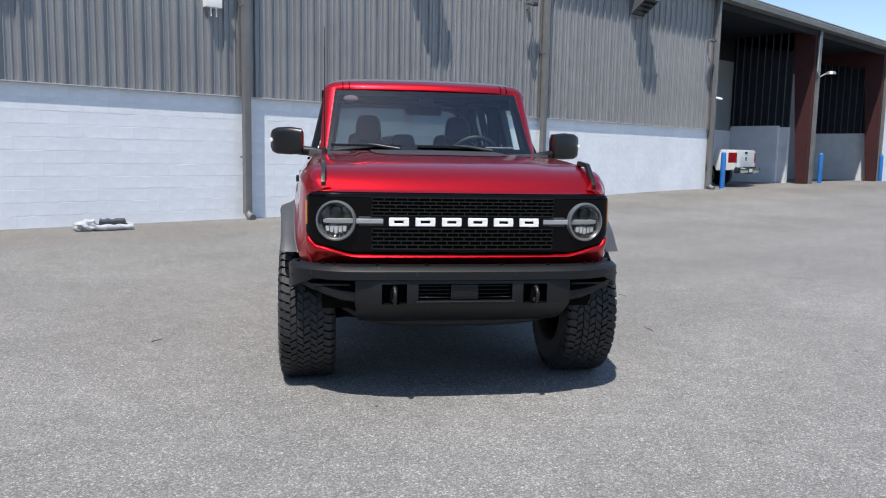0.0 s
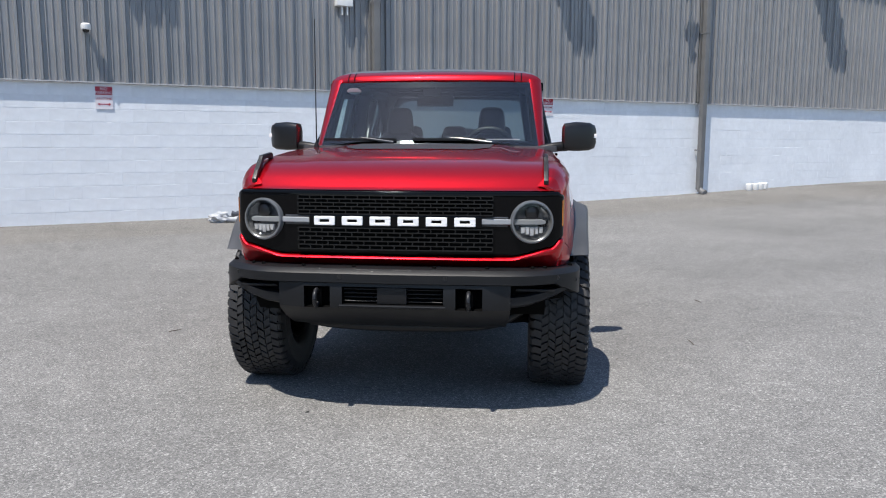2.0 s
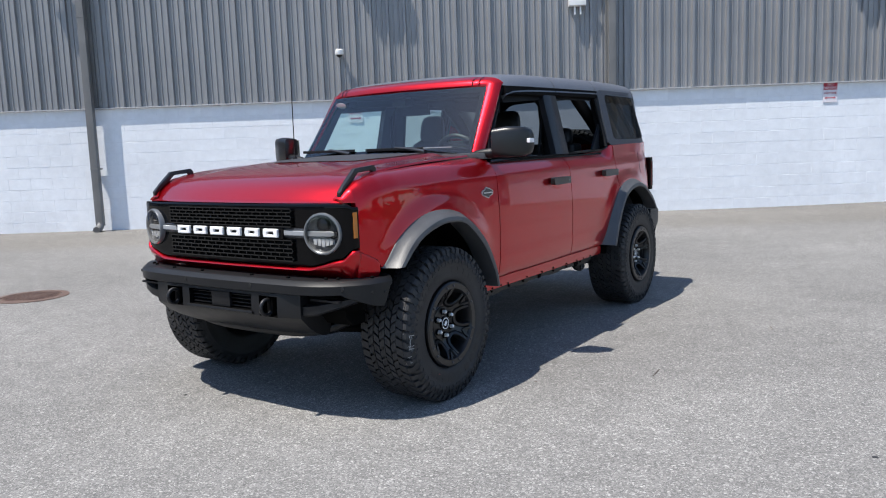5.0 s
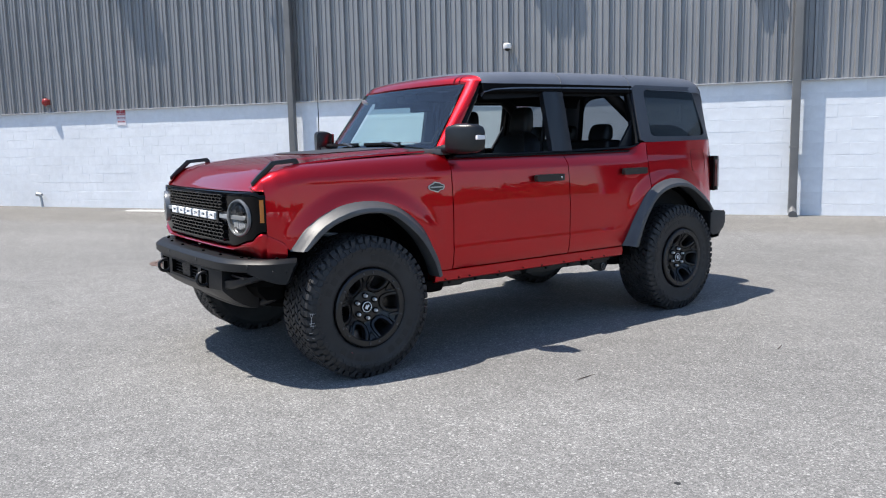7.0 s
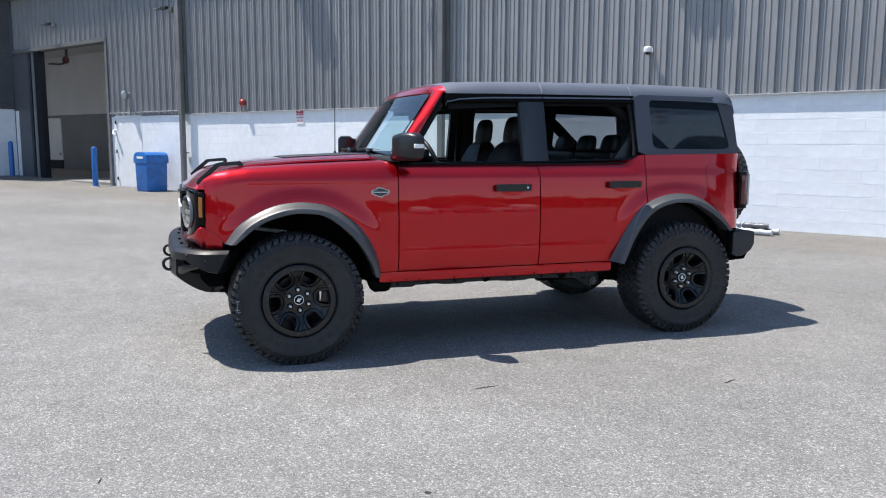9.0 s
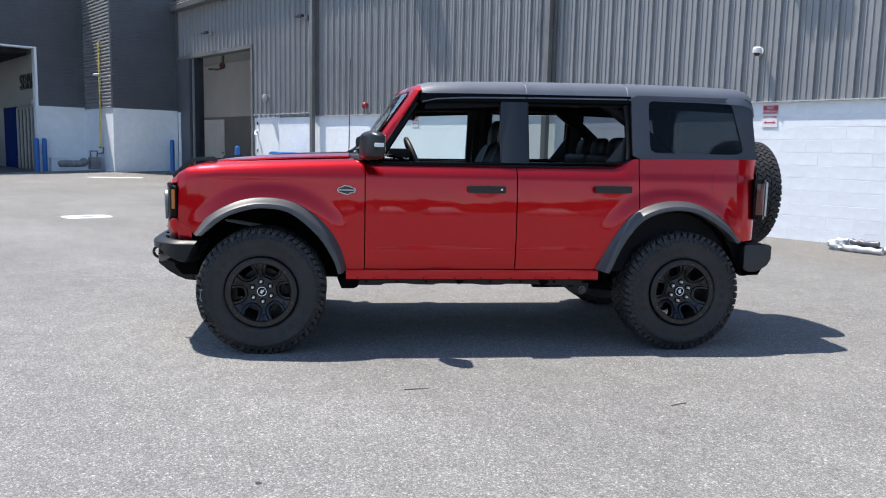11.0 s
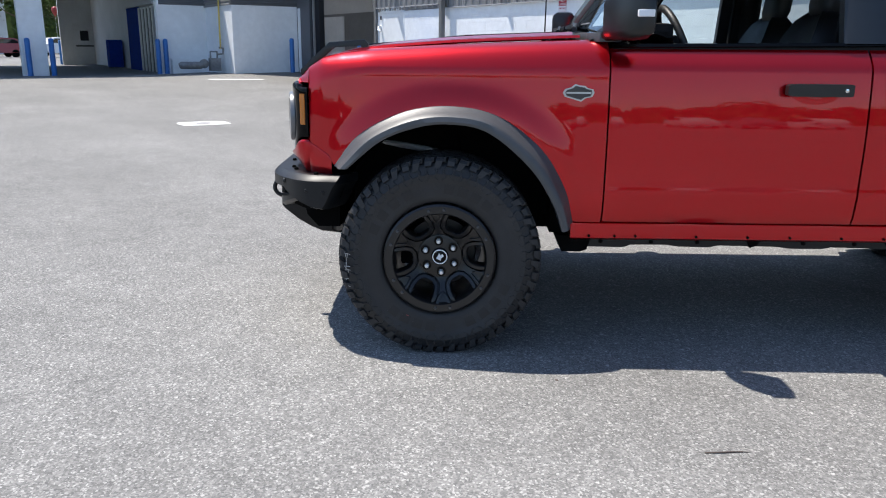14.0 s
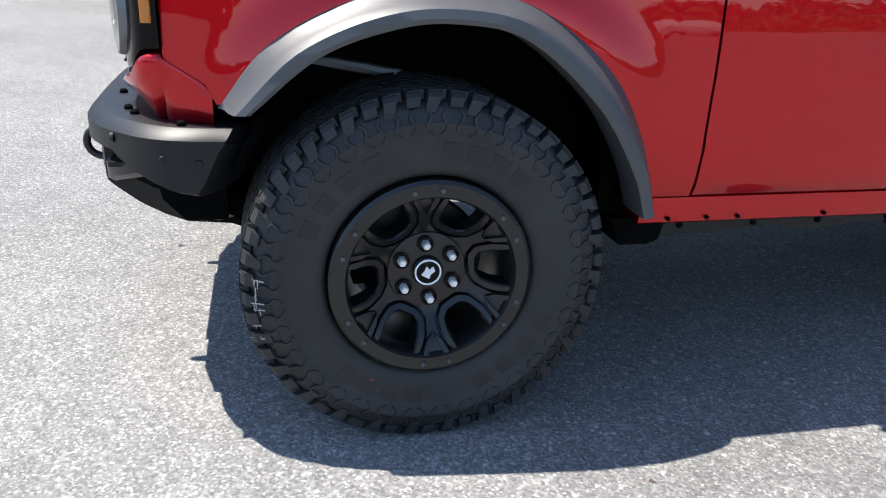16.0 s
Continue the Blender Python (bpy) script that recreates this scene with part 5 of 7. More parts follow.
            for ring, e, o in ((ring_a, 0.096, 0.0008), (ring_b, 0.0935, -0.004), (ring_c, 0.091, 0.0016)):
                y, z = 3.268 + c / m * (e + 0.006), 1.203 + n / m * e
                ring.append((side_x(y, z) + o, y, z))
        bridge(bm, [ring_a, ring_b, ring_c], True)
        part("fuel_door", bm, GLOSS_BLACK, suv, smooth=20)
    # tail lamp
    bm = prism([(s * 0.78, 3.505), (s * 0.872, 3.505), (s * 0.880, 3.545), (s * 0.868, 3.582), (s * 0.836, 3.612), (s * 0.78, 3.626)], "z", 0.940, 1.235, bevel=0.010)
    tl = part("tail_lamp", bm, GLOSS_BLACK, suv, "upright dark red tail lamp", smooth=45)
    part("lamp_lens", prism([(s * 0.80, 3.520), (s * 0.879, 3.520), (s * 0.884, 3.545), (s * 0.874, 3.578), (s * 0.842, 3.606), (s * 0.80, 3.618)], "z", 0.975, 1.205, bevel=0.006), RED_LENS, tl, smooth=45)
    part("lamp_strip", box(s * 0.800, s * 0.848, 3.606, 3.622, 0.965, 1.215, 0.004), SILVER, tl)
    # wheel wells
    for cy in (0.03, 2.90):
        bm = bmesh.new()
        arc = [radians((8 if cy < 1 else 5) + (152 if cy < 1 else 175) * k / 22) for k in range(23)]
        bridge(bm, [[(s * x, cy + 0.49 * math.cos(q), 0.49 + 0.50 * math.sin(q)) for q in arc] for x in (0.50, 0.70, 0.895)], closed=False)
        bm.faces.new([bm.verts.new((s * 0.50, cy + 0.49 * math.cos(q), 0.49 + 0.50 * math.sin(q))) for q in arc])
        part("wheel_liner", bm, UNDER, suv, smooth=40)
    # quarter window in the hardtop
    def rim_pt(k, n, inner):
        q = 2 * math.pi * (k + 0.5) / n
        c, w = math.cos(q), math.sin(q)
        p = 13 if inner else 30
        m = (abs(c) ** p + abs(w) ** p) ** (1 / p)
        u, v = c / m, w / m
        if inner:
            z = 1.596 + 0.188 * v
            y = 3.040 + 0.332 * u + (0.006 - 0.020 * v) * max(0, u) * 2
        else:
            z = 1.590 + 0.225 * v
            lo, hi = 2.582, 3.540 - (z - 1.588) * 0.09
            y = (lo + hi) / 2 + (hi - lo) / 2 * u
        return y, z
    n = 64
    bm = bmesh.new()
    rings = []
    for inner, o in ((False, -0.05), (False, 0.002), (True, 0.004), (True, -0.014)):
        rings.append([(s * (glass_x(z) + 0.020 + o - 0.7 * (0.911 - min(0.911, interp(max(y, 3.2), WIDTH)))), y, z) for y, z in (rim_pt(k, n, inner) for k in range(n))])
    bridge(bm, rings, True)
    part("hardtop_side", bm, HARDTOP_SHADED, suv, smooth=30)
    bm = bmesh.new()
    bm.faces.new([bm.verts.new((s * (glass_x(z) + 0.020 - 0.008), y, z)) for y, z in (rim_pt(k, n, True) for k in range(n))])
    g = part("quarter_window", bm, PRIVACY, suv, "dark tinted quarter window")
    g.visible_shadow = False
    # cabin side trim
    part("door_card", box(s * 0.79, s * 0.835, 0.70, 2.60, 0.55, 1.305, 0.01), CABIN, suv)
    part("corner_trim", prism([(2.40, 1.33), (2.555, 1.33), (2.555, 1.56), (2.535, 1.50)], "x", s * 0.765, s * 0.785, bevel=0.004), PILLAR_GREY, suv)
    part("cargo_trim", box(s * 0.72, s * 0.80, 2.60, 3.50, 0.65, 1.40, 0.01), CABIN, suv)


side_parts(1)
side_parts(-1)


def build_front():
    # bonnet
    def hood_z(x, y):
        e, m = interp(y, HOOD_EDGE), interp(y, HOOD_MID)
        b = 1 - smoothstep(0.485, 0.565, abs(x))
        crown = 0.012 * (1 - (abs(x) / 0.76) ** 2)
        front = smoothstep(-0.60, -0.30, y)
        return e + (m - e) * (0.55 + 0.45 * b * front) + crown * 0.6
    bm = bmesh.new()
    xs = [-0.757, -0.75, -0.72, -0.66, -0.60, -0.565, -0.545, -0.525, -0.505, -0.485, -0.46, -0.42, -0.32, -0.16, 0.0]
    xs = xs + [-v for v in xs[-2::-1]]
    rings = []
    for u in (0.0, 0.02, 0.06, 0.12, 0.19, 0.27, 0.36, 0.48, 0.62, 0.78, 1.0):
        row = []
        for x in xs:
            y0 = -0.672 + 0.060 * (abs(x) / 0.757) ** 3
            yq = -0.66 + 0.36 * u
            edge = 0.010 if abs(x) > 0.755 else 0.0
            row.append((x, y0 + (-0.30 - y0) * u, 1.140 + (hood_z(x, yq) - 1.140) * smoothstep(-0.01, 0.10, u) - edge))
        rings.append(row)
    for y in (-0.22, -0.1, 0.05, 0.2, 0.35, 0.47, 0.575):
        rings.append([(x, y, hood_z(x, y) - (0.010 if abs(x) > 0.755 else 0)) for x in xs])
    rings = [[(x, y + 0.05, z - 0.02) for x, y, z in rings[0]]] + rings
    bridge(bm, rings, closed=False)
    part("bonnet", bm, PAINT, suv, smooth=28)
    # dark decal on the raised middle
    bm = bmesh.new()
    rows = []
    for y in span(0.0, 0.570, 12):
        w = 0.43 if y > 0.12 else 0.34 + 0.09 * y / 0.12
        rows.append([(x, y, hood_z(x, y) + 0.003) for x in span(-w, w, 17)])
    bridge(bm, rows, closed=False)
    part("bonnet_decal", bm, DECAL, suv, "matte black bonnet decal", smooth=30)
    # cowl
    bm = bmesh.new()
    bridge(bm, [[(x, y + 0.03 * (x / 0.8) ** 2, z - 0.03 * (abs(x) / 0.8) ** 3) for x in span(-0.80, 0.80, 21)] for y, z in ((0.57, 1.30), (0.580, 1.352), (0.62, 1.366), (0.66, 1.358), (0.70, 1.352), (0.70, 1.28))], closed=False)
    part("cowl_panel", bm, BLACK_PLASTIC, suv, smooth=40)
    for s in (-1, 1):
        part("cowl_corner", prism([(s * 0.56, 0.578), (s * 0.76, 0.605), (s * 0.835, 0.645), (s * 0.852, 0.705), (s * 0.80, 0.74), (s * 0.70, 0.70), (s * 0.60, 0.640)], "z", 1.315, 1.352, bevel=0.006), FLARE_PLASTIC, suv, "grey cowl corner under the mirror", smooth=40)

    # grille panel follows a bowed plan line that wraps round the corners
    half_plan = [(0.0, -0.676), (0.30, -0.672), (0.55, -0.661), (0.70, -0.645), (0.765, -0.628), (0.800, -0.612), (0.8175, -0.594), (0.8232, -0.578), (0.8245, -0.5635)]
    plan = curve_through([(-x, y, 0) for x, y in half_plan[:0:-1]] + [(x, y, 0) for x, y in half_plan], 97)

    def plan_y(x):
        return interp(x, [(p.x, p.y) for p in plan])

    def plan_n(x):
        a, b = plan_y(max(-0.8245, x - 0.01)), plan_y(min(0.8245, x + 0.01))
        w = min(0.8245, x + 0.01) - max(-0.8245, x - 0.01)
        return Vector(((b - a) / w, -1, 0)).normalized()

    def panel_low(x):
        return 0.820 + 0.046 * smoothstep(0.56, 0.79, abs(x)) + 0.045 * smoothstep(0.765, 0.8245, abs(x))

    def panel_top(x):
        return 1.136 - 0.016 * smoothstep(0.795, 0.8245, abs(x))

    def off(x, n, z):
        v = plan_n(x)
        return (x + v.x * n, plan_y(x) + v.y * n, z)
    bm = bmesh.new()
    rings = []
    for p in plan:
        top, low = panel_top(p.x), panel_low(p.x)
        face = [(0.006, top - 0.014 - (top - low - 0.028) * k / 18) for k in range(19)]
        rings.append([off(p.x, n, z) for n, z in [(-0.045, top - 0.004), (-0.002, top), (0.004, top - 0.004)] + face + [(0.004, low + 0.004), (-0.002, low), (-0.045, low + 0.004)]])
    bridge(bm, rings, closed=False)
    # round openings for the lamps
    gone = [f for f in bm.faces if math.hypot(abs(f.calc_center_median().x) - 0.672, f.calc_center_median().z - 0.990) < 0.092]
    bmesh.ops.delete(bm, geom=gone, context="FACES")
    gp = part("grille_panel", bm, GLOSS_BLACK, suv, "gloss black full-width grille panel", smooth=45)
    # two bands of slotted mesh
    for z0, z1 in ((1.022, 1.114), (0.846, 0.952)):
        part("mesh_backing", box(-0.485, 0.485, -0.684, -0.660, z0, z1), UNDER, gp)
        bm = bmesh.new()
        rows = 5
        h = (z1 - z0) / rows
        for r in range(rows + 1):
            z = z0 + r * h
            for k in range(16):
                x0 = -0.485 + k * 0.0606
                box(x0, x0 + 0.0607, plan_y(x0) - 0.024, plan_y(x0) - 0.006, z - 0.0032, z + 0.0032, bm=bm)
        for r in range(rows):
            z = z0 + r * h
            n = 16
            for k in range(n + 1):
                x = -0.485 + (k + (0.5 if r % 2 else 0)) * 0.97 / n
                if abs(x) <= 0.487:
                    dx = 0.006
                    prism([(x - dx - 0.003, z), (x - dx + 0.003, z), (x + 0.003, z + h / 2), (x - dx + 0.003, z + h), (x - dx - 0.003, z + h), (x - 0.003, z + h / 2)], "y", plan_y(x) - 0.022, plan_y(x) - 0.006, bm)
        part("grille_mesh", bm, MESH, gp)
    # plain white blocks on the bar
    part("letter_bar", box(-0.43, 0.43, -0.694, -0.672, 0.958, 1.018, 0.006), GLOSS_BLACK, gp)
    for k in range(6):
        x = -0.349 + k * 0.1395
        bm = bmesh.new()
        box(x - 0.052, x + 0.052, -0.708, -0.692, 0.966, 0.981, 0.003, 1, bm)
        box(x - 0.052, x + 0.052, -0.708, -0.692, 0.9955, 1.0105, 0.003, 1, bm)
        box(x - 0.052, x - 0.025, -0.708, -0.692, 0.980, 0.997, 0.0, 1, bm)
        box(x + 0.025, x + 0.052, -0.708, -0.692, 0.980, 0.997, 0.0, 1, bm)
        part("grille_block", bm, WHITE_TRIM, gp, "white raised plain block")
    # head lamps
    for s in (-1, 1):
        o = (0, 0, 0)
        hl = part("headlamp", lathe([(0.106, 0.03), (0.106, -0.004), (0.103, -0.010), (0.096, -0.011), (0.091, -0.006), (0.088, 0.03)], "y", 56, o, closed=True), LAMP_RING, suv, "round headlamp with a grey ring", smooth=40)
        hl.matrix_basis = pose(s * 0.674, -0.662, 0.990, 0, 0, s * 13)
        part("lamp_bowl", lathe([(0.092, 0.002), (0.082, 0.018), (0.05, 0.030), (0.0, 0.032)], "y", 40, o), LAMP_BOWL, hl, smooth=60)
        part("projector", lathe([(0.034, 0.026), (0.036, 0.006), (0.026, -0.002), (0.0, -0.005)], "y", 24, (0, 0, 0.045)), LENS, hl, smooth=60)
        part("projector", lathe([(0.022, 0.026), (0.023, 0.010), (0.016, 0.002), (0.0, 0.0)], "y", 20, (s * 0.055, 0, -0.008)), LENS, hl, smooth=60)
        for k in range(5):
            x = -0.045 + k * 0.0225
            part("reflector_fin", prism([(x - 0.008, -0.066 + 0.006 * abs(k - 2)), (x + 0.008, -0.066 + 0.006 * abs(k - 2)), (x + 0.010, -0.026), (x - 0.010, -0.026)], "y", 0.002, 0.022), LAMP_REFLECTOR, hl)
        bm = lathe([(0.098, -0.0105), (0.08, -0.013), (0.04, -0.015), (0.0, -0.0155)], "y", 40, o)
        lens = part("lens_cover", bm, LENS_GLASS, hl, smooth=80)
        lens.visible_shadow = False
        # pale light bar reaching over the lamp
        bm = bmesh.new()
        xs = [s * v for v in (0.412, 0.43, 0.50, 0.58, 0.66, 0.72, 0.735)]
        bridge(bm, [[off(x, a, 0.990 + c * (0.55 if i in (0, 6) else 1)) for a, c in ((0.002, -0.013), (e - 0.003, -0.013), (e, -0.010), (e, 0.010), (e - 0.003, 0.013), (0.002, 0.013))] for i, x in enumerate(xs) for e in (0.020 if i < 5 else 0.016,)], True, True)
        lb = part("light_bar", bm, DRL, suv, "frosted pale light bar", smooth=35)
        bm = bmesh.new()
        xs = [s * v for v in (0.405, 0.48, 0.555)]
        bridge(bm, [[off(x, a, 0.990 + c) for a, c in ((0.0, -0.024), (0.012, -0.024), (0.014, -0.020), (0.014, 0.020), (0.012, 0.024), (0.0, 0.024))] for x in xs], True, True)
        part("bar_frame", bm, LAMP_DARK, lb)
        # slim amber marker let into the panel's side
        bm = bmesh.new()
        pts = [(0.8160, 0.002), (0.8164, 0.0082), (0.8200, 0.0090), (0.8236, 0.0090), (0.8240, 0.002)]
        bridge(bm, [[off(s * x, n, z) for x, n in pts] for z in (0.966, 0.970, 1.03, 1.090, 1.094)], False)
        for z in (0.966, 1.094):
            bm.faces.new([bm.verts.new(off(s * x, n, z)) for x, n in pts])
        part("marker_lamp", bm, AMBER, suv, "amber side marker lamp", smooth=40)

    # red skin under the grille, wrapping into the fenders
    low = 0.768
    front = []
    for p in plan[1:-1]:
        v, zt, c = plan_n(p.x), panel_low(p.x) - 0.005, 1 - 0.45 * smoothstep(0.70, 0.82, abs(p.x))
        d = zt - low
        front.append([(p.x + v.x * n, p.y + v.y * n, z) for n, z in ((-0.04, zt), (-0.001, zt), (0.002 + 0.010 * c, zt - 0.005), (0.004 + 0.014 * c, zt - 0.014), (0.001 + 0.004 * c, zt - 0.40 * d), (-0.002 - 0.016 * c, zt - 0.70 * d), (-0.004 - 0.040 * c, low), (-0.014 - 0.044 * c, low - 0.012), (-0.08, low - 0.02))])
    flank = []
    for y in (-0.5625, -0.545, -0.525, -0.505, -0.485, -0.472, -0.463):
        zt = interp(y, [(-0.579, 0.9038), (-0.476, 0.8448), (-0.463, 0.822)])
        d = zt - low
        flank.append([(side_x(y, z) + n, y, z) for n, z in ((-0.04, zt), (-0.001, zt), (0.0, zt - 0.0015), (0.0005, zt - 0.012), (0.001, zt - 0.40 * d), (0.0, zt - 0.70 * d), (-0.006, low), (-0.018, low - 0.014), (-0.08, low - 0.03))])
    bm = bmesh.new()
    bridge(bm, [[(-x, y, z) for x, y, z in r] for r in flank[::-1]] + front + flank, closed=False)
    part("front_valance", bm, PAINT, suv, smooth=88)
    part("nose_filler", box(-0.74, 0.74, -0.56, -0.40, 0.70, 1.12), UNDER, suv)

    # steel front bumper: one beam, bent round at the ends into tapering plates
    half = [(0.30, -0.785), (0.60, -0.768), (0.74, -0.722), (0.84, -0.650), (0.893, -0.585), (0.916, -0.520), (0.926, -0.440)]
    path = curve_through([(-x, y, 0) for x, y in half[::-1]] + [(0, -0.790, 0)] + [(x, y, 0) for x, y in half], 73)

    def bump_low(x, y):
        if abs(x) < 0.80:
            return 0.690
        return min(0.728, interp(y, [(-0.700, 0.690), (-0.655, 0.668), (-0.600, 0.640), (-0.550, 0.622), (-0.500, 0.616), (-0.492, 0.630), (-0.440, 0.742)]))
    bm = bmesh.new()
    rings = []
    for p in path:
        k = smoothstep(0.55, 0.93, abs(p.x))
        inx = p.x * (1 - 0.14 * k)
        iy = p.y + 0.15 - 0.07 * k
        z0 = bump_low(p.x, p.y)
        m = 0.5 * (0.738 + z0)
        rings.append([(inx, iy, 0.762), (p.x * 0.972, p.y + 0.030 - 0.010 * k, 0.7605), (p.x * 0.976, p.y + 0.026 - 0.010 * k, 0.7590), (p.x * 0.997, p.y + 0.004, 0.741), (p.x, p.y, 0.737), (p.x, p.y, min(0.7365, m)), (p.x, p.y, min(0.735, z0 + 0.004)), (p.x * 0.994, p.y + 0.006, z0), (p.x * 0.965, p.y + 0.03, z0 - 0.001), (inx, iy, z0)])
    bridge(bm, rings, True, True)
    fb = part("front_bumper", bm, BUMPER_COAT, suv, "black powder-coated steel front bumper", smooth=24)
    # centre section with openings let into it
    xs = [-0.575, -0.555, -0.44, -0.31, -0.25, -0.23, 0.23, 0.25, 0.31, 0.44, 0.555, 0.575]
    zs = [(0.705, -0.752), (0.688, -0.772), (0.672, -0.775), (0.582, -0.778), (0.566, -0.776), (0.550, -0.762), (0.500, -0.706), (0.464, -0.650), (0.440, -0.596), (0.428, -0.47)]

    def centre_pt(x, z, y):
        e = smoothstep(0.44, 0.575, abs(x))
        w = 1 - 0.045 * smoothstep(0.565, 0.42, z)
        return (x * w, y + 0.030 * e, z)
    bm = bmesh.new()
    grid = [[bm.verts.new(centre_pt(x, z, y)) for x in xs] for z, y in zs]
    for r in range(len(zs) - 1):
        for c in range(len(xs) - 1):
            mid = 0.5 * (xs[c] + xs[c + 1])
            if (abs(mid) < 0.25 and r == 2) or (0.31 < abs(mid) < 0.44 and r in (2, 3)):
                continue
            bm.faces.new((grid[r][c], grid[r][c + 1], grid[r + 1][c + 1], grid[r + 1][c]))
    for c in (0, -1):
        rim = [g[c] for g in grid]
        back = [bm.verts.new((v.co.x, max(v.co.y, -0.52), v.co.z)) for v in rim]
        for i in range(len(rim) - 1):
            bm.faces.new((rim[i], rim[i + 1], back[i + 1], back[i]))
    part("centre_section", bm, BUMPER_COAT, fb, smooth=30)

    def pocket(name, x0, x1, z0, z1, yf, depth, taper=0.0):
        bm = bmesh.new()
        a = [(x0, yf, z0), (x1, yf, z0), (x1, yf, z1), (x0, yf, z1)]
        b = [(x, yf + depth, z + (taper if z == z0 else -taper)) for x, _, z in a]
        bridge(bm, [a, b], True)
        bm.faces.new([bm.verts.new(p) for p in b])
        return part(name, bm, UNDER, fb)
    pocket("intake_pocket", -0.25, 0.25, 0.582, 0.672, -0.776, 0.05, 0.004)
    for k in range(4):
        part("intake_slat", box(-0.246, 0.246, -0.752, -0.738, 0.594 + k * 0.020, 0.600 + k * 0.020, 0.0015, 1), BLACK_PLASTIC, fb)
    part("radar_cover", box(-0.078, 0.070, -0.766, -0.742, 0.586, 0.668, 0.008), BLACK_PLASTIC, fb, smooth=40)
    bm = bmesh.new()
    bridge(bm, [[(x, y, z) for y, z in ((-0.774, 0.585), (-0.787, 0.583), (-0.789, 0.578), (-0.786, 0.571), (-0.772, 0.566))] for x in (-0.262, -0.24, 0.24, 0.262)], True, True)
    part("opening_sill", bm, BUMPER_COAT, fb, smooth=40)
    for s in (-1, 1):
        a, b = sorted((s * 0.31, s * 0.44))
        pocket("hook_pocket", a, b, 0.566, 0.672, -0.777, 0.06, 0.004)
        ring = [(s * 0.375, -0.786 - 0.040 * math.cos(q), 0.616 + 0.040 * math.sin(q)) for q in (2 * math.pi * k / 20 for k in range(21))]
        part("tow_hook", tube(ring, 0.0105, 8), TOW_STEEL, fb, smooth=60)
        part("hook_plate", box(min(s * 0.355, s * 0.395), max(s * 0.355, s * 0.395), -0.765, -0.718, 0.575, 0.660, 0.004), UNDER, fb)
        # wing under the dark lamp pocket
        bm = bmesh.new()
        wing = [(0.560, -0.735, 0.622, 0.568), (0.66, -0.728, 0.634, 0.582), (0.74, -0.704, 0.650, 0.606), (0.82, -0.655, 0.668, 0.632), (0.862, -0.612, 0.682, 0.648), (0.880, -0.585, 0.70, 0.655)]
        bridge(bm, [[(s * x * 0.97, y + 0.02, zt + 0.006), (s * x, y, zt), (s * x, y, zb + 0.012), (s * x * 0.985, y + 0.014, zb), (s * x * 0.88, y + 0.09, zb + 0.004), (s * x * 0.88, y + 0.09, zt + 0.006)] for x, y, zt, zb in wing], True, True)
        part("lower_wing", bm, BUMPER_COAT, fb, smooth=38)
        bm = bmesh.new()
        bridge(bm, [[(s * x * 0.95, y + 0.045, z) for z in (0.60, 0.72)] for x, y, zt, zb in wing], closed=False)
        part("lamp_pocket", bm, UNDER, fb)
        part("pocket_rib", box(min(s * 0.60, s * 0.79), max(s * 0.60, s * 0.79), -0.70, -0.66, 0.652, 0.664, 0.003), BLACK_PLASTIC, fb)
        # dark air dam under the wing
        bm = bmesh.new()
        bridge(bm, [[(s * x, y, z) for y, z in ((-0.606, 0.60), (-0.597, 0.56), (-0.549, 0.507), (-0.452, 0.507), (-0.452, 0.61))] for x in (0.47, 0.60, 0.745)], True, True)
        part("air_dam", bm, UNDER, fb, smooth=40)
        for x, y in ((0.20, -0.715), (0.46, -0.705), (0.68, -0.662), (0.74, -0.640), (0.87, -0.53)):
            part("bumper_bolt", lathe([(0.0, 0.0), (0.010, 0.0), (0.010, 0.007), (0.006, 0.011), (0.0, 0.011)], "z", 8, (s * x, y, 0.7605)), UNDER, fb)
        for x in (0.26, 0.80):
            y = interp(x, [(p.x, p.y) for p in path if p.x >= 0])
            part("parking_sensor", lathe([(0.0, -0.002), (0.010, -0.003), (0.012, 0.004), (0.0, 0.004)], "y", 14, (s * x, y, 0.722)), MIRROR_SHELL, fb)
        for y, x, z in ((-0.569, 0.8985, 0.695), (-0.495, 0.919, 0.690)):
            part("wing_bolt", lathe([(0.0, 0.006), (0.007, 0.005), (0.009, 0.0), (0.0, 0.0)] if s > 0 else [(0.0, -0.006), (0.007, -0.005), (0.009, 0.0), (0.0, 0.0)], "x", 8, (s * x, y, z)), BUMPER_COAT, fb)
    bm = bmesh.new()
    bridge(bm, [[(x, y, z) for x in (-0.52, -0.3, 0, 0.3, 0.52)] for y, z in ((-0.52, 0.452), (-0.35, 0.43), (-0.05, 0.40))], closed=False)
    part("skid_plate", bm, BUMPER_COAT, suv, smooth=40)
    bar = curve_through([(-0.62, -0.44, 0.50), (-0.50, -0.51, 0.452), (-0.30, -0.545, 0.432), (0, -0.555, 0.428), (0.30, -0.545, 0.432), (0.50, -0.51, 0.452), (0.62, -0.44, 0.50)], 25)
    part("skid_bar", tube(bar, 0.028, 10), BUMPER_COAT, suv, "black tubular bash bar under the bumper", smooth=60)


build_front()


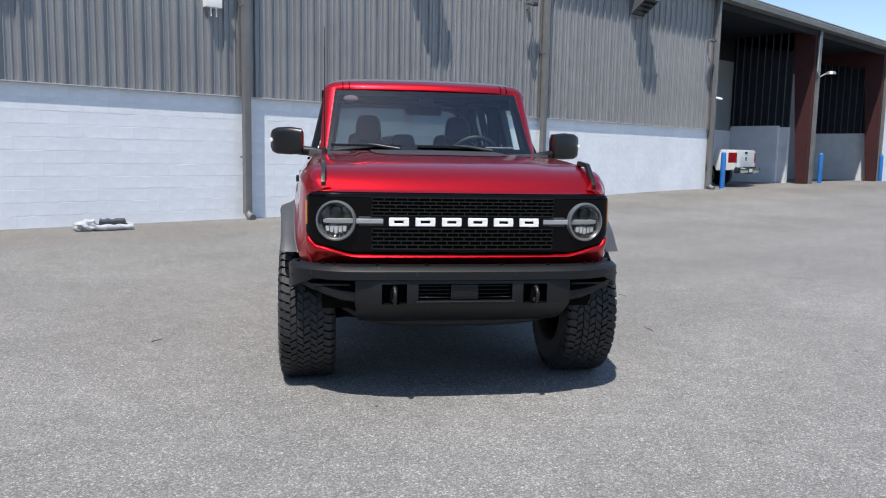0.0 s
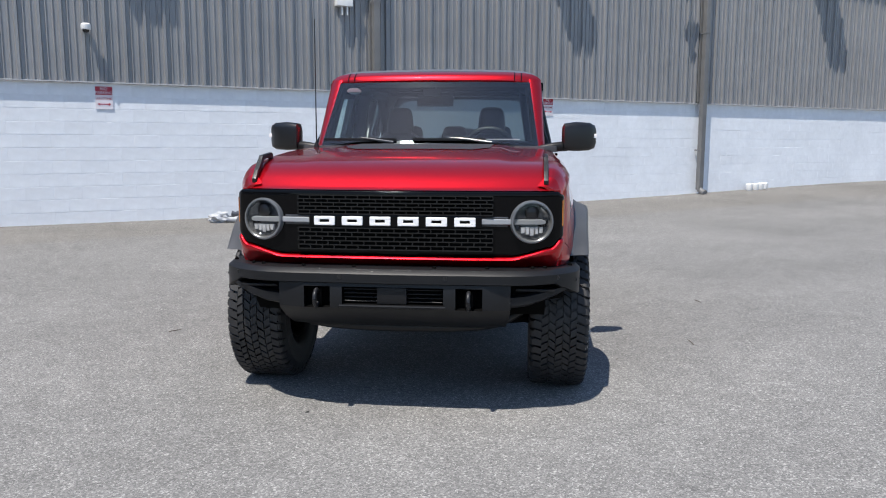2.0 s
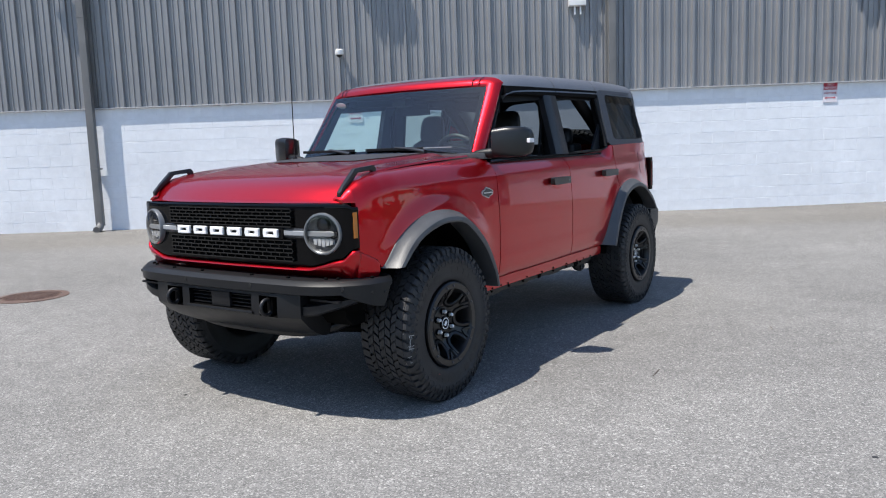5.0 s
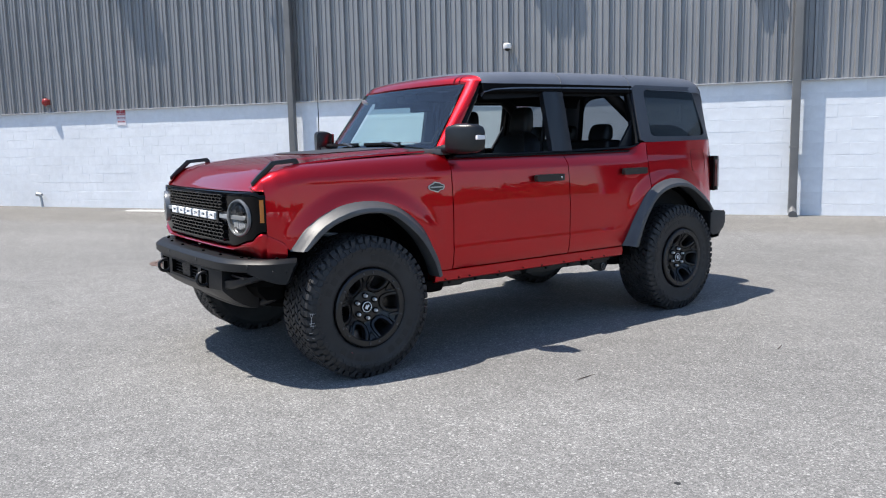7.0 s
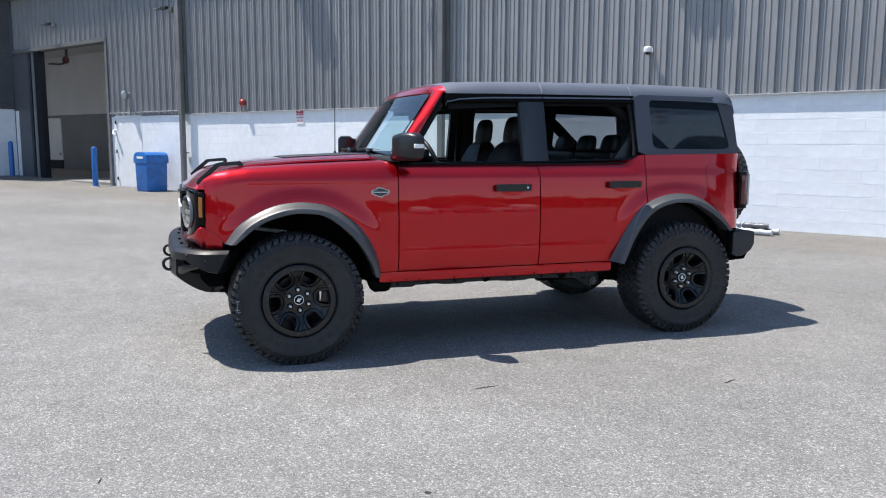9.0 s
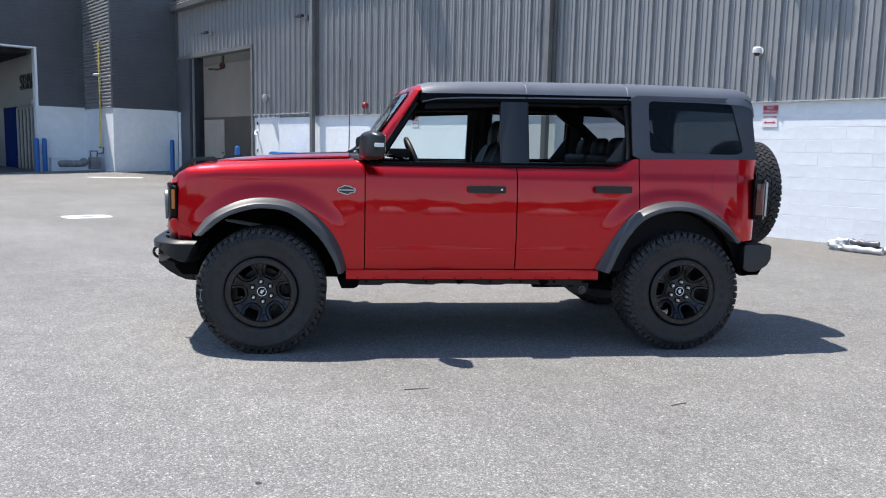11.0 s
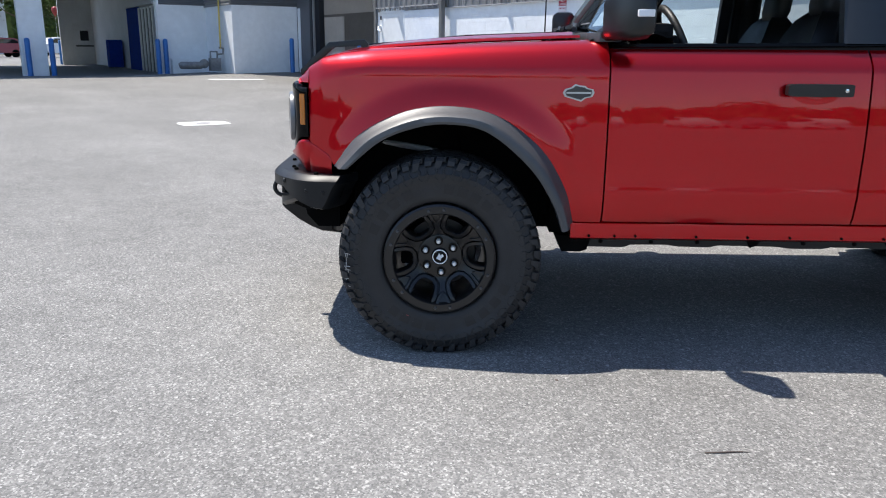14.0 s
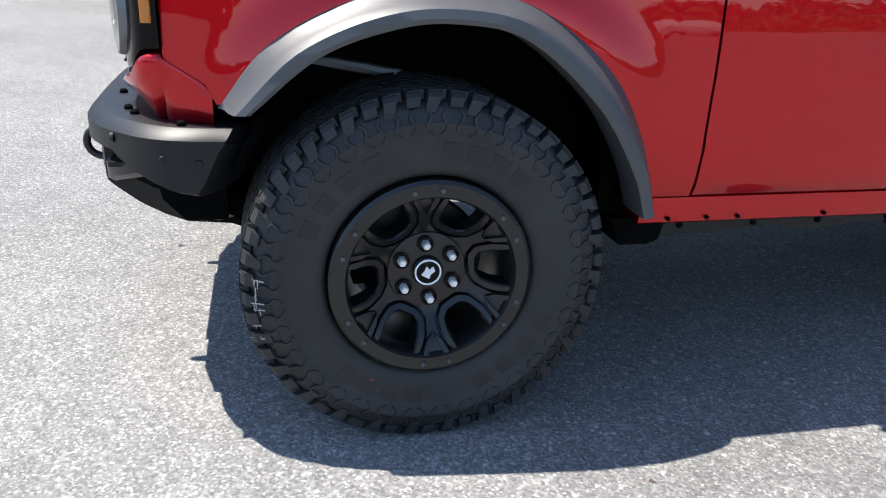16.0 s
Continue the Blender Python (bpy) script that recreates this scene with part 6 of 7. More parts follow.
def build_top():
    crown = [(1.02, 1.852), (1.06, 1.860), (1.16, 1.885), (1.38, 1.899), (1.80, 1.909), (2.6, 1.920), (3.2, 1.917), (3.42, 1.908), (3.49, 1.898), (3.525, 1.880), (3.545, 1.835)]
    sec = [(0.0, 0.0), (0.30, 0.003), (0.52, 0.008), (0.62, 0.016), (0.675, 0.030), (0.712, 0.054), (0.738, 0.090), (0.754, 0.142)]

    def section(y, shrink=0.0):
        z = interp(y, crown)
        fore = 0.055 * (1 - smoothstep(1.08, 1.45, y))
        pts = [(x * (1 - shrink), y - fore * (1 - (x / 0.754) ** 2), z - d) for x, d in sec]
        return [(-x, yy, zz) for x, yy, zz in pts[:0:-1]] + pts
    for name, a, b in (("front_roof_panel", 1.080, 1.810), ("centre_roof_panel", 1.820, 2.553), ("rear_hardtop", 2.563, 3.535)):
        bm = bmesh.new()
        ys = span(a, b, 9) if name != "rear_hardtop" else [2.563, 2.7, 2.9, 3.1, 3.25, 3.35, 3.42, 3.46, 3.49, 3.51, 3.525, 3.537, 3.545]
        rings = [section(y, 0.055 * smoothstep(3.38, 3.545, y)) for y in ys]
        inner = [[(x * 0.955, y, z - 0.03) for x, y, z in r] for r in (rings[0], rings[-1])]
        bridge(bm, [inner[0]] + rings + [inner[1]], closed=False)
        part(name, bm, HARDTOP_LIT, suv, "dark grey hardtop panel", smooth=35)
    for y in (1.815, 2.558):
        bm = bmesh.new()
        bridge(bm, [[(x * 0.995, y + dy, z - 0.006) for x, yy, z in section(y)] for dy in (-0.007, 0.007)], closed=False)
        part("roof_seam", bm, STEEL_GREY, suv)
    bm = bmesh.new()
    bridge(bm, [[(x * 0.95, y, z - 0.05) for x, yy, z in section(y)] for y in (1.10, 1.8, 2.6, 3.48)], closed=False)
    part("headliner", bm, CABIN, suv)
    # windscreen header
    bm = bmesh.new()
    rings = []

    def header_y(y, x):
        # bowed like the windscreen in front, and meeting the roof panel behind
        back = 1.078 - 0.055 * (1 - (x / 0.754) ** 2)
        return back - (1.118 - y) * (1.02 - 0.62 * (abs(x) / 0.745) ** 4)
    for y, z, k in ((1.035, 1.772, 0.945), (1.022, 1.796, 0.965), (1.030, 1.820, 0.975), (1.055, 1.840, 0.982), (1.10, 1.854, 0.99), (1.116, 1.860, 0.995), (1.118, 1.80, 0.97)):
        rings.append([(k * x, header_y(y, k * x), z - d * (0.62 if z > 1.8 else 0.3)) for x, d in ([(-x, d) for x, d in sec[-2:0:-1]] + sec[:-1])])
    bridge(bm, rings, closed=False)
    part("windscreen_header", bm, PAINT, suv, smooth=40)
    for x in (-0.60, -0.555, 0.555, 0.60):
        bm = bmesh.new()
        d = interp(abs(x), sec)
        bridge(bm, [[(x + e, header_y(y, x) - 0.0015, z - d * 0.62 + 0.0015) for e in (-0.0035, 0.0035)] for y, z in ((1.0220, 1.797), (1.029, 1.8205), (1.055, 1.8405), (1.10, 1.8545), (1.116, 1.8605))], closed=False)
        part("header_joint", bm, GLOSS_BLACK, suv)
    # windscreen
    def screen(x0, t, x):
        return (x, 0.668 + t * 0.322 - (0.052 + 0.026 * t) * (1 - (x / 0.72) ** 2), 1.352 + t * 0.430)
    bm = bmesh.new()
    bridge(bm, [[screen(0, t, x * (0.724 - 0.058 * t)) for x in span(-1, 1, 17)] for t in span(0, 1, 9)], closed=False)
    g = part("windscreen", bm, CLEAR, suv, "clear raked windscreen glass", smooth=60)
    g.visible_shadow = False
    bm = bmesh.new()
    for t0, t1 in ((0.0, 0.075), (0.915, 1.0)):
        bridge(bm, [[(p[0], p[1] + 0.004, p[2]) for p in (screen(0, t, x * (0.718 - 0.060 * t)) for x in span(-1, 1, 17))] for t in (t0, t1)], closed=False)
    for s in (-1, 1):
        bridge(bm, [[(p[0], p[1] + 0.004, p[2]) for p in (screen(0, t, s * k * (0.718 - 0.060 * t)) for k in (0.955, 1.0))] for t in span(0, 1, 9)], closed=False)
    part("screen_border", bm, GLOSS_BLACK, suv)
    part("inspection_sticker", lathe([(0.0, 0.0), (0.042, 0.0), (0.042, 0.001), (0.0, 0.0012)], "y", 24, (0, 0, 0)), SIGN_WHITE, suv, "pale oval windscreen sticker").matrix_basis = pose(-0.545, 0.907, 1.722, 37, 0, -9) @ Matrix.Diagonal((1.25, 1, 0.6, 1))
    part("sensor_box", box(-0.07, 0.05, 0.905, 0.985, 1.685, 1.735, 0.01), CABIN, suv)
    # wipers
    for x0, x1, y0 in ((-0.69, -0.22, 0.602), (-0.10, 0.42, 0.596)):
        pts = [(x1, y0 + 0.0, 1.372), (x1 - 0.16, y0 + 0.03, 1.395), (x0 + 0.25, y0 + 0.035, 1.402)]
        w = part("wiper_arm", tube(pts, [0.013, 0.010, 0.008], 8), LAMP_DARK, suv, smooth=50)
        part("wiper_blade", box(x0, x0 + 0.48, y0 + 0.028, y0 + 0.046, 1.383, 1.402, 0.004), BLACK_PLASTIC, w)
    part("washer_strip", box(0.30, 0.60, 0.632, 0.640, 1.392, 1.398, 0.001), SILVER, suv)
    # aerial
    a = part("aerial_base", lathe([(0.0, 0.0), (0.018, 0.0), (0.016, 0.03), (0.008, 0.05), (0.0, 0.05)], "z", 12, (-0.730, 0.585, 1.325)), BLACK_PLASTIC, suv, smooth=50)
    part("aerial_rod", tube([(-0.730, 0.585, 1.37), (-0.730, 0.588, 1.75), (-0.730, 0.592, 2.16)], [0.0045, 0.0034, 0.0025], 6), BLACK_PLASTIC, a)
    # rear
    bm = bmesh.new()
    bridge(bm, [[(x, y, z) for x in span(-0.80, 0.80, 9)] for y, z in ((3.52, 0.60), (3.55, 0.75), (3.555, 1.2), (3.53, 1.376))], closed=False)
    part("tailgate", bm, PAINT, suv, smooth=40)
    bm = bmesh.new()
    bridge(bm, [[(-0.76, 3.525, 1.37), (0.76, 3.525, 1.37)], [(-0.67, 3.485, 1.82), (0.67, 3.485, 1.82)]], closed=False)
    part("rear_window", bm, PRIVACY, suv, "dark tinted rear window").visible_shadow = False
    bm = bmesh.new()
    bridge(bm, [[(x, 3.66 - 0.08 * (abs(x) / 0.9) ** 4 + dy, z) for x in span(-0.90, 0.90, 21)] for dy, z in ((-0.16, 0.77), (0.0, 0.765), (0.018, 0.74), (0.018, 0.60), (-0.02, 0.54), (-0.16, 0.53), (-0.16, 0.77))], closed=False)
    for s in (-1, 1):
        prism([(3.445, 0.585), (3.445, 0.752), (3.47, 0.762), (3.63, 0.762), (3.655, 0.748), (3.655, 0.655), (3.63, 0.610), (3.55, 0.562), (3.48, 0.560)], "x", s * 0.84, s * 0.900, bm, 0.010)
    part("rear_bumper", bm, TAIL_COAT, suv, "black rear bumper", smooth=40)
    part("tow_hitch", box(-0.2, 0.2, 3.5, 3.62, 0.45, 0.53, 0.01), UNDER, suv)


build_top()


# ---- cabin ----
def headrest_mesh(x, y, z, hw, d, h):
    """A padded headrest that narrows upwards and rounds over at the top."""
    bm = bmesh.new()
    rings = []
    for t, k, e in ((0.0, 0.72, 0.5), (0.06, 0.90, 0.8), (0.25, 1.0, 1.0), (0.6, 0.95, 1.0), (0.82, 0.86, 0.9), (0.93, 0.74, 0.72), (0.985, 0.55, 0.45), (1.0, 0.35, 0.2)):
        rings.append([(x + hw * k * math.copysign(abs(math.cos(q)) ** 0.6, math.cos(q)), y + 0.03 * t + d * e * math.copysign(abs(math.sin(q)) ** 0.7, math.sin(q)), z + h * t) for q in (2 * math.pi * (i + 0.5) / 20 for i in range(20))])
    bridge(bm, rings, True, True)
    return bm


def seat(x, y, w=0.50, name="front_seat"):
    bm = box(x - w / 2, x + w / 2, y - 0.28, y + 0.22, 0.78, 0.94, 0.05, 3)
    st = part(name, bm, LEATHER, suv, "black leather seat", smooth=60)
    bm = bmesh.new()
    rings = []
    for t, hw, d in ((0.0, 0.23, 0.09), (0.3, 0.25, 0.11), (0.6, 0.24, 0.10), (0.82, 0.20, 0.085), (0.94, 0.15, 0.07), (1.0, 0.09, 0.045)):
        yc, z = y + 0.22 + t * 0.17, 0.86 + t * 0.60
        rings.append([(x + hw * c, yc + d * n, z) for c, n in ((-1, -0.4), (-0.85, -1), (-0.5, -0.7), (0.5, -0.7), (0.85, -1), (1, -0.4), (0.9, 0.8), (-0.9, 0.8))])
    bridge(bm, rings, True, True)
    part("backrest", bm, LEATHER, st, smooth=60)
    part("headrest", headrest_mesh(x, y + 0.385, 1.435, 0.108, 0.055, 0.215), LEATHER, st, smooth=60)
    for dx in (-0.05, 0.05):
        part("headrest_post", tube([(x + dx, y + 0.395, 1.40), (x + dx, y + 0.395, 1.50)], 0.008, 6), CHROME, st)


seat(0.37, 1.36)
seat(-0.37, 1.42)
bm = box(-0.62, 0.62, 2.05, 2.54, 0.80, 0.96, 0.05, 3)
bench = part("rear_bench", bm, LEATHER, suv, "black leather rear bench", smooth=60)
for x in (-0.34, 0.28):
    part("backrest", box(x - 0.30, x + 0.30, 2.50, 2.68, 0.86, 1.39, 0.05, 3), LEATHER, bench, smooth=60)
for x in (-0.40, 0.0, 0.40):
    part("headrest", headrest_mesh(x, 2.60, 1.37, 0.115, 0.055, 0.15), LEATHER, bench, smooth=60)
bm = bmesh.new()
bridge(bm, [[(x, y, z) for x in span(-0.74, 0.74, 9)] for y, z in ((0.64, 1.30), (0.75, 1.345), (0.88, 1.355), (0.97, 1.325), (0.99, 1.22), (0.95, 1.05), (0.90, 0.85))], closed=False)
dash = part("dashboard", bm, DASH, suv, "dark grey dashboard", smooth=50)
part("instrument_hood", box(0.20, 0.56, 0.86, 1.02, 1.33, 1.40, 0.03), CABIN, dash)
part("centre_screen", box(-0.14, 0.14, 0.955, 0.985, 1.22, 1.37, 0.012), LENS, dash)
part("grab_bar", tube([(-0.60, 0.99, 1.22), (-0.60, 1.03, 1.26), (-0.34, 1.03, 1.27), (-0.34, 0.99, 1.22)], 0.016, 8), CABIN, dash)
ring = [(0.385 + 0.185 * math.cos(q), 1.085 + 0.075 * math.sin(q) * 0.9 - 0.0, 1.295 + 0.175 * math.sin(q)) for q in (2 * math.pi * k / 32 for k in range(33))]
ring = [(x, 1.070 - (z - 1.295) * 0.42, z) for x, y, z in ring]
sw = part("steering_wheel", tube(ring, 0.017, 10), LEATHER, suv, smooth=60)
part("wheel_boss", box(0.30, 0.47, 1.03, 1.08, 1.24, 1.35, 0.03), CABIN, sw)
part("column", tube([(0.385, 1.06, 1.29), (0.385, 0.92, 1.22)], 0.04, 10), CABIN, sw)
part("rear_view_mirror", box(-0.13, 0.13, 1.06, 1.09, 1.625, 1.705, 0.015), CABIN, suv, smooth=40)
part("mirror_stem", tube([(0, 1.075, 1.69), (0, 1.04, 1.76)], 0.012, 8), CABIN, suv)
part("cabin_floor", box(-0.79, 0.79, 0.55, 3.48, 0.56, 0.64), CABIN, suv)
part("centre_console", box(-0.13, 0.13, 1.0, 1.85, 0.64, 1.02, 0.03), CABIN, suv)
part("firewall", box(-0.78, 0.78, 0.48, 0.60, 0.50, 1.29), UNDER, suv)
part("engine_cover", box(-0.62, 0.62, -0.40, 0.48, 0.55, 1.16), UNDER, suv)
part("cargo_floor", box(-0.72, 0.72, 2.55, 3.50, 0.64, 0.86), CABIN, suv)
for s in (-1, 1):
    rb = part("roll_bar", tube([(s * 0.72, 1.79, 1.25), (s * 0.675, 1.79, 1.68), (s * 0.62, 1.79, 1.77)], 0.055, 10), CABIN, suv, smooth=60)
    part("roll_rail", tube([(s * 0.62, 1.12, 1.765), (s * 0.625, 1.74, 1.785), (s * 0.62, 2.50, 1.79)], 0.052, 10), CABIN, rb, smooth=60)
    part("roll_brace", tube([(s * 0.62, 2.40, 1.79), (s * 0.645, 2.66, 1.60), (s * 0.69, 2.98, 1.33)], 0.048, 10), CABIN, rb, smooth=60)
    part("belt_strap", tube([(s * 0.70, 1.70, 1.66), (s * 0.68, 1.67, 1.30), (s * 0.66, 1.62, 0.95)], 0.012, 6), CABIN, rb)
part("roll_cross_bar", tube([(-0.64, 1.74, 1.80), (0.64, 1.74, 1.80)], 0.032, 10), CABIN, suv)
part("roll_cross_bar", tube([(-0.64, 2.50, 1.81), (0.64, 2.50, 1.81)], 0.032, 10), CABIN, suv)
for y0, y1, m, name in ((0.86, 1.650, SIDE_GLASS, "front_side_window"), (1.815, 2.55, TINT_GLASS, "rear_side_window")):
    bm = bmesh.new()
    f = 0.26 if y0 < 1 else 0.0
    bridge(bm, [[(-glass_x(1.31) + 0.02, y0, 1.31), (-glass_x(1.31) + 0.02, y1, 1.31)], [(-glass_x(1.72) + 0.02, y0 + f, 1.72), (-glass_x(1.72) + 0.02, y1, 1.72)]], closed=False)
    part(name, bm, m, suv, "raised side window glass").visible_shadow = False

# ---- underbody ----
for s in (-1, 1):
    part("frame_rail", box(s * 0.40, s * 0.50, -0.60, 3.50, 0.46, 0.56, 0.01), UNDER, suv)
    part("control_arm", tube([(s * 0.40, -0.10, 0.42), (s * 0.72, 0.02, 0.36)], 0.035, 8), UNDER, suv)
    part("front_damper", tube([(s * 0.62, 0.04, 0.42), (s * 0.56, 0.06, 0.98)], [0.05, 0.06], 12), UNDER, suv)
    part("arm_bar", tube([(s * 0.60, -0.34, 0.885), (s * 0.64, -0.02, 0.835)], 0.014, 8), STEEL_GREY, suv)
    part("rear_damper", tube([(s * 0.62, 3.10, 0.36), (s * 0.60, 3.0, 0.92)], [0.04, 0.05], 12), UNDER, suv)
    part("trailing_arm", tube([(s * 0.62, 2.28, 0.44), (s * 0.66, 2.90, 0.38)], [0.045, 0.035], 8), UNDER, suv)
    br = part("arm_bracket", prism([(2.02, 0.49), (2.34, 0.49), (2.335, 0.40), (2.315, 0.366), (2.27, 0.358), (2.22, 0.372), (2.12, 0.440)], "x", s * 0.70, s * 0.73, bevel=0.006), BLACK_PLASTIC, suv)
    part("bracket_slot", prism([(2.13, 0.462), (2.20, 0.462), (2.225, 0.425), (2.19, 0.418)], "x", s * 0.729, s * 0.733), UNDER, br)
    part("arm_bushing", lathe([(0.0, -0.03), (0.030, -0.03), (0.030, 0.012), (0.020, 0.014), (0.018, 0.022), (0.0, 0.024)] if s > 0 else [(0.0, 0.03), (0.030, 0.03), (0.030, -0.012), (0.020, -0.014), (0.018, -0.022), (0.0, -0.024)], "x", 14, (s * 0.73, 2.285, 0.400)), LAMP_DARK, br)
    part("front_stay", tube([(s * 0.52, -0.50, 0.47), (s * 0.66, -0.30, 0.44)], 0.03, 8), UNDER, suv)
part("rear_axle", tube([(-0.72, 2.949, 0.42), (0.72, 2.949, 0.42)], 0.05, 12), UNDER, suv)
part("axle_differential", lathe([(0.0, -0.15), (0.12, -0.12), (0.16, 0.0), (0.12, 0.12), (0.0, 0.15)], "y", 16, (0.05, 2.949, 0.40)), UNDER, suv, smooth=60)
part("front_axle_shaft", tube([(-0.72, 0.0, 0.42), (0.72, 0.0, 0.42)], 0.035, 10), UNDER, suv)
part("gearbox", box(-0.22, 0.22, 0.3, 1.6, 0.40, 0.58, 0.04), UNDER, suv)
part("fuel_tank", box(-0.42, -0.1, 1.65, 2.45, 0.40, 0.58, 0.04), UNDER, suv)
part("exhaust_pipe", tube([(0.25, 1.0, 0.44), (0.28, 2.2, 0.43), (0.30, 2.6, 0.50), (0.34, 3.3, 0.50)], 0.035, 10), UNDER, suv, smooth=60)
part("silencer", tube([(0.30, 2.02, 0.43), (0.30, 2.40, 0.43)], [0.09, 0.09], 14), UNDER, suv, smooth=60)


# ---- wheels ----
def build_wheel(parent):
    """Turned about its axle: outer face towards +x."""
    # beadlock-look rim with six windows
    bm = lathe([(0.190, 0.105), (0.193, 0.154), (0.199, 0.164), (0.228, 0.164), (0.236, 0.157), (0.238, 0.130), (0.230, 0.100), (0.206, 0.095)], "x", 72, closed=True)
    rim = part("wheel", bm, RIM_BLACK, parent, "satin black six-spoke alloy wheel with off-road tyre", smooth=30)
    part("barrel", lathe([(0.205, 0.135), (0.190, 0.07), (0.184, -0.10), (0.205, -0.13)], "x", 48), RIM_BLACK, rim, smooth=40)
    for k in range(6):
        rot = Matrix.Rotation(radians(5 + 60 * k), 3, "X")
        rc = 0.158
        hole = [(0.117, -0.017), (0.127, -0.033), (0.150, -0.042), (0.186, -0.045), (0.1975, -0.030), (0.200, 0.0), (0.1975, 0.030), (0.186, 0.045), (0.150, 0.042), (0.127, 0.033), (0.117, 0.017)]

        def hole_pt(q):
            d = (math.cos(q), math.sin(q))
            best = 0.04
            for (a0, b0), (a1, b1) in zip(hole, hole[1:] + hole[:1]):
                e = (a1 - a0, b1 - b0)
                den = d[0] * e[1] - d[1] * e[0]
                if abs(den) > 1e-9:
                    t = ((a0 - rc) * e[1] - b0 * e[0]) / den
                    w = ((a0 - rc) * d[1] - b0 * d[0]) / den
                    if t > 0 and -1e-6 <= w <= 1 + 1e-6:
                        best = t
            return best

        def outer_pt(q):
            t = 0.0
            while t < 0.3:
                a, b = rc + t * math.cos(q), t * math.sin(q)
                r = math.hypot(a, b)
                if r > 0.2045 or r < 0.062 or abs(math.atan2(b, a)) > math.pi / 6:
                    return t
                t += 0.0005
            return t
        corners = sorted(math.atan2(b, a - rc) % (2 * math.pi) for a, b in hole)
        qs = []
        for i, q in enumerate(corners):
            nq = corners[(i + 1) % len(corners)] + (2 * math.pi if i == len(corners) - 1 else 0)
            qs += [q, q + (nq - q) / 3, q + 2 * (nq - q) / 3]
        rings = [[] for _ in range(8)]

        def dish(r):
            return 0.060 * smoothstep(0.085, 0.205, r) - 0.008
        for q in qs:
            h, o = hole_pt(q), outer_pt(q)
            o = max(o, h + 0.003)
            g = o - h
            steps = ((o, 0.096), (h + min(0.0245, 0.9 * g), 0.096), (h + min(0.0215, 0.85 * g), 0.086), (h + min(0.0185, 0.8 * g), 0.086), (h + min(0.0165, 0.7 * g), 0.101), (h + min(0.004, 0.3 * g), 0.104), (h, 0.099), (h - 0.004, 0.050))
            for ring, (d, x) in zip(rings, steps):
                r = math.hypot(rc + d * math.cos(q), d * math.sin(q))
                ring.append(rot @ Vector((x + dish(r), rc + d * math.cos(q), d * math.sin(q))))
        spoke = bmesh.new()
        bridge(spoke, rings, True)
        part("spoke_window", spoke, RIM_BLACK, rim, smooth=20)
        # raised Y-shaped rib between two windows
        for m in (-1, 1):
            q = radians(5 + 60 * k + 30)
            v = bmesh.new()
            prism([(0.150, m * 0.002), (0.197, m * 0.020), (0.197, m * 0.034), (0.165, m * 0.019)][::m], "x", 0.088, 0.1115, v, 0.002)
            for w in v.verts:
                w.co.x += dish(math.hypot(w.co.y, w.co.z)) - 0.004
            bmesh.ops.rotate(v, verts=v.verts, cent=(0, 0, 0), matrix=Matrix.Rotation(q, 3, "X"))
            part("spoke_ridge", v, RIM_BLACK, rim)
    part("hub_disc", lathe([(0.0, 0.098), (0.06, 0.100), (0.092, 0.094), (0.10, 0.08), (0.10, 0.05), (0.0, 0.05)], "x", 36), RIM_BLACK, rim, smooth=40)
    cap = part("centre_cap", lathe([(0.0, 0.112), (0.030, 0.111), (0.037, 0.106), (0.038, 0.095), (0.0, 0.095)], "x", 28), GLOSS_BLACK, rim, smooth=40)
    part("cap_ring", lathe([(0.028, 0.1115), (0.032, 0.1115), (0.032, 0.1145), (0.028, 0.1145)], "x", 32, closed=True), WHITE_TRIM, cap)
    part("cap_mark", prism([(-0.016, -0.006), (-0.006, -0.012), (0.004, -0.016), (0.006, -0.006), (0.017, 0.002), (0.012, 0.014), (0.004, 0.006), (-0.004, 0.015), (-0.008, 0.004)], "x", 0.1115, 0.1145), WHITE_TRIM, cap)
    for k in range(6):
        q = radians(35 + 60 * k)
        c = (0, 0.068 * math.cos(q), 0.068 * math.sin(q))
        part("lug_seat", lathe([(0.0195, 0.090), (0.0195, 0.108), (0.0165, 0.108), (0.0165, 0.100), (0.0, 0.100)], "x", 18, c), GLOSS_BLACK, rim, smooth=30)
        part("lug_nut", lathe([(0.0, 0.126), (0.0075, 0.1255), (0.0105, 0.120), (0.0108, 0.098), (0.0, 0.098)], "x", 6, c), NUT, rim)
    for k in range(12):
        q = radians(-11 + 30 * k + (6.5 if k % 2 else -6.5))
        part("rim_bolt", lathe([(0.0, 0.1265), (0.0055, 0.126), (0.0078, 0.1215), (0.0078, 0.118), (0.0, 0.118)], "x", 8, (0.044, 0.2135 * math.cos(q), 0.2135 * math.sin(q))), RIM_BOLT, rim)
    part("brake_disc", lathe([(0.0, 0.02), (0.15, 0.02), (0.155, 0.01), (0.155, -0.01), (0.0, -0.012)], "x", 36), TOW_STEEL, rim, smooth=40)
    part("brake_caliper", box(0.0, 0.05, -0.17, -0.10, -0.05, 0.08, 0.012), UNDER, rim)
    # tyre
    prof = [(0.214, 0.080), (0.239, 0.122), (0.243, 0.142), (0.252, 0.150), (0.272, 0.1545), (0.30, 0.156), (0.335, 0.157), (0.340, 0.160), (0.362, 0.160), (0.366, 0.156), (0.388, 0.152), (0.400, 0.140), (0.408, 0.120), (0.413, 0.08), (0.414, 0.0)]
    full = prof + [(r, -x) for r, x in prof[-2::-1]]
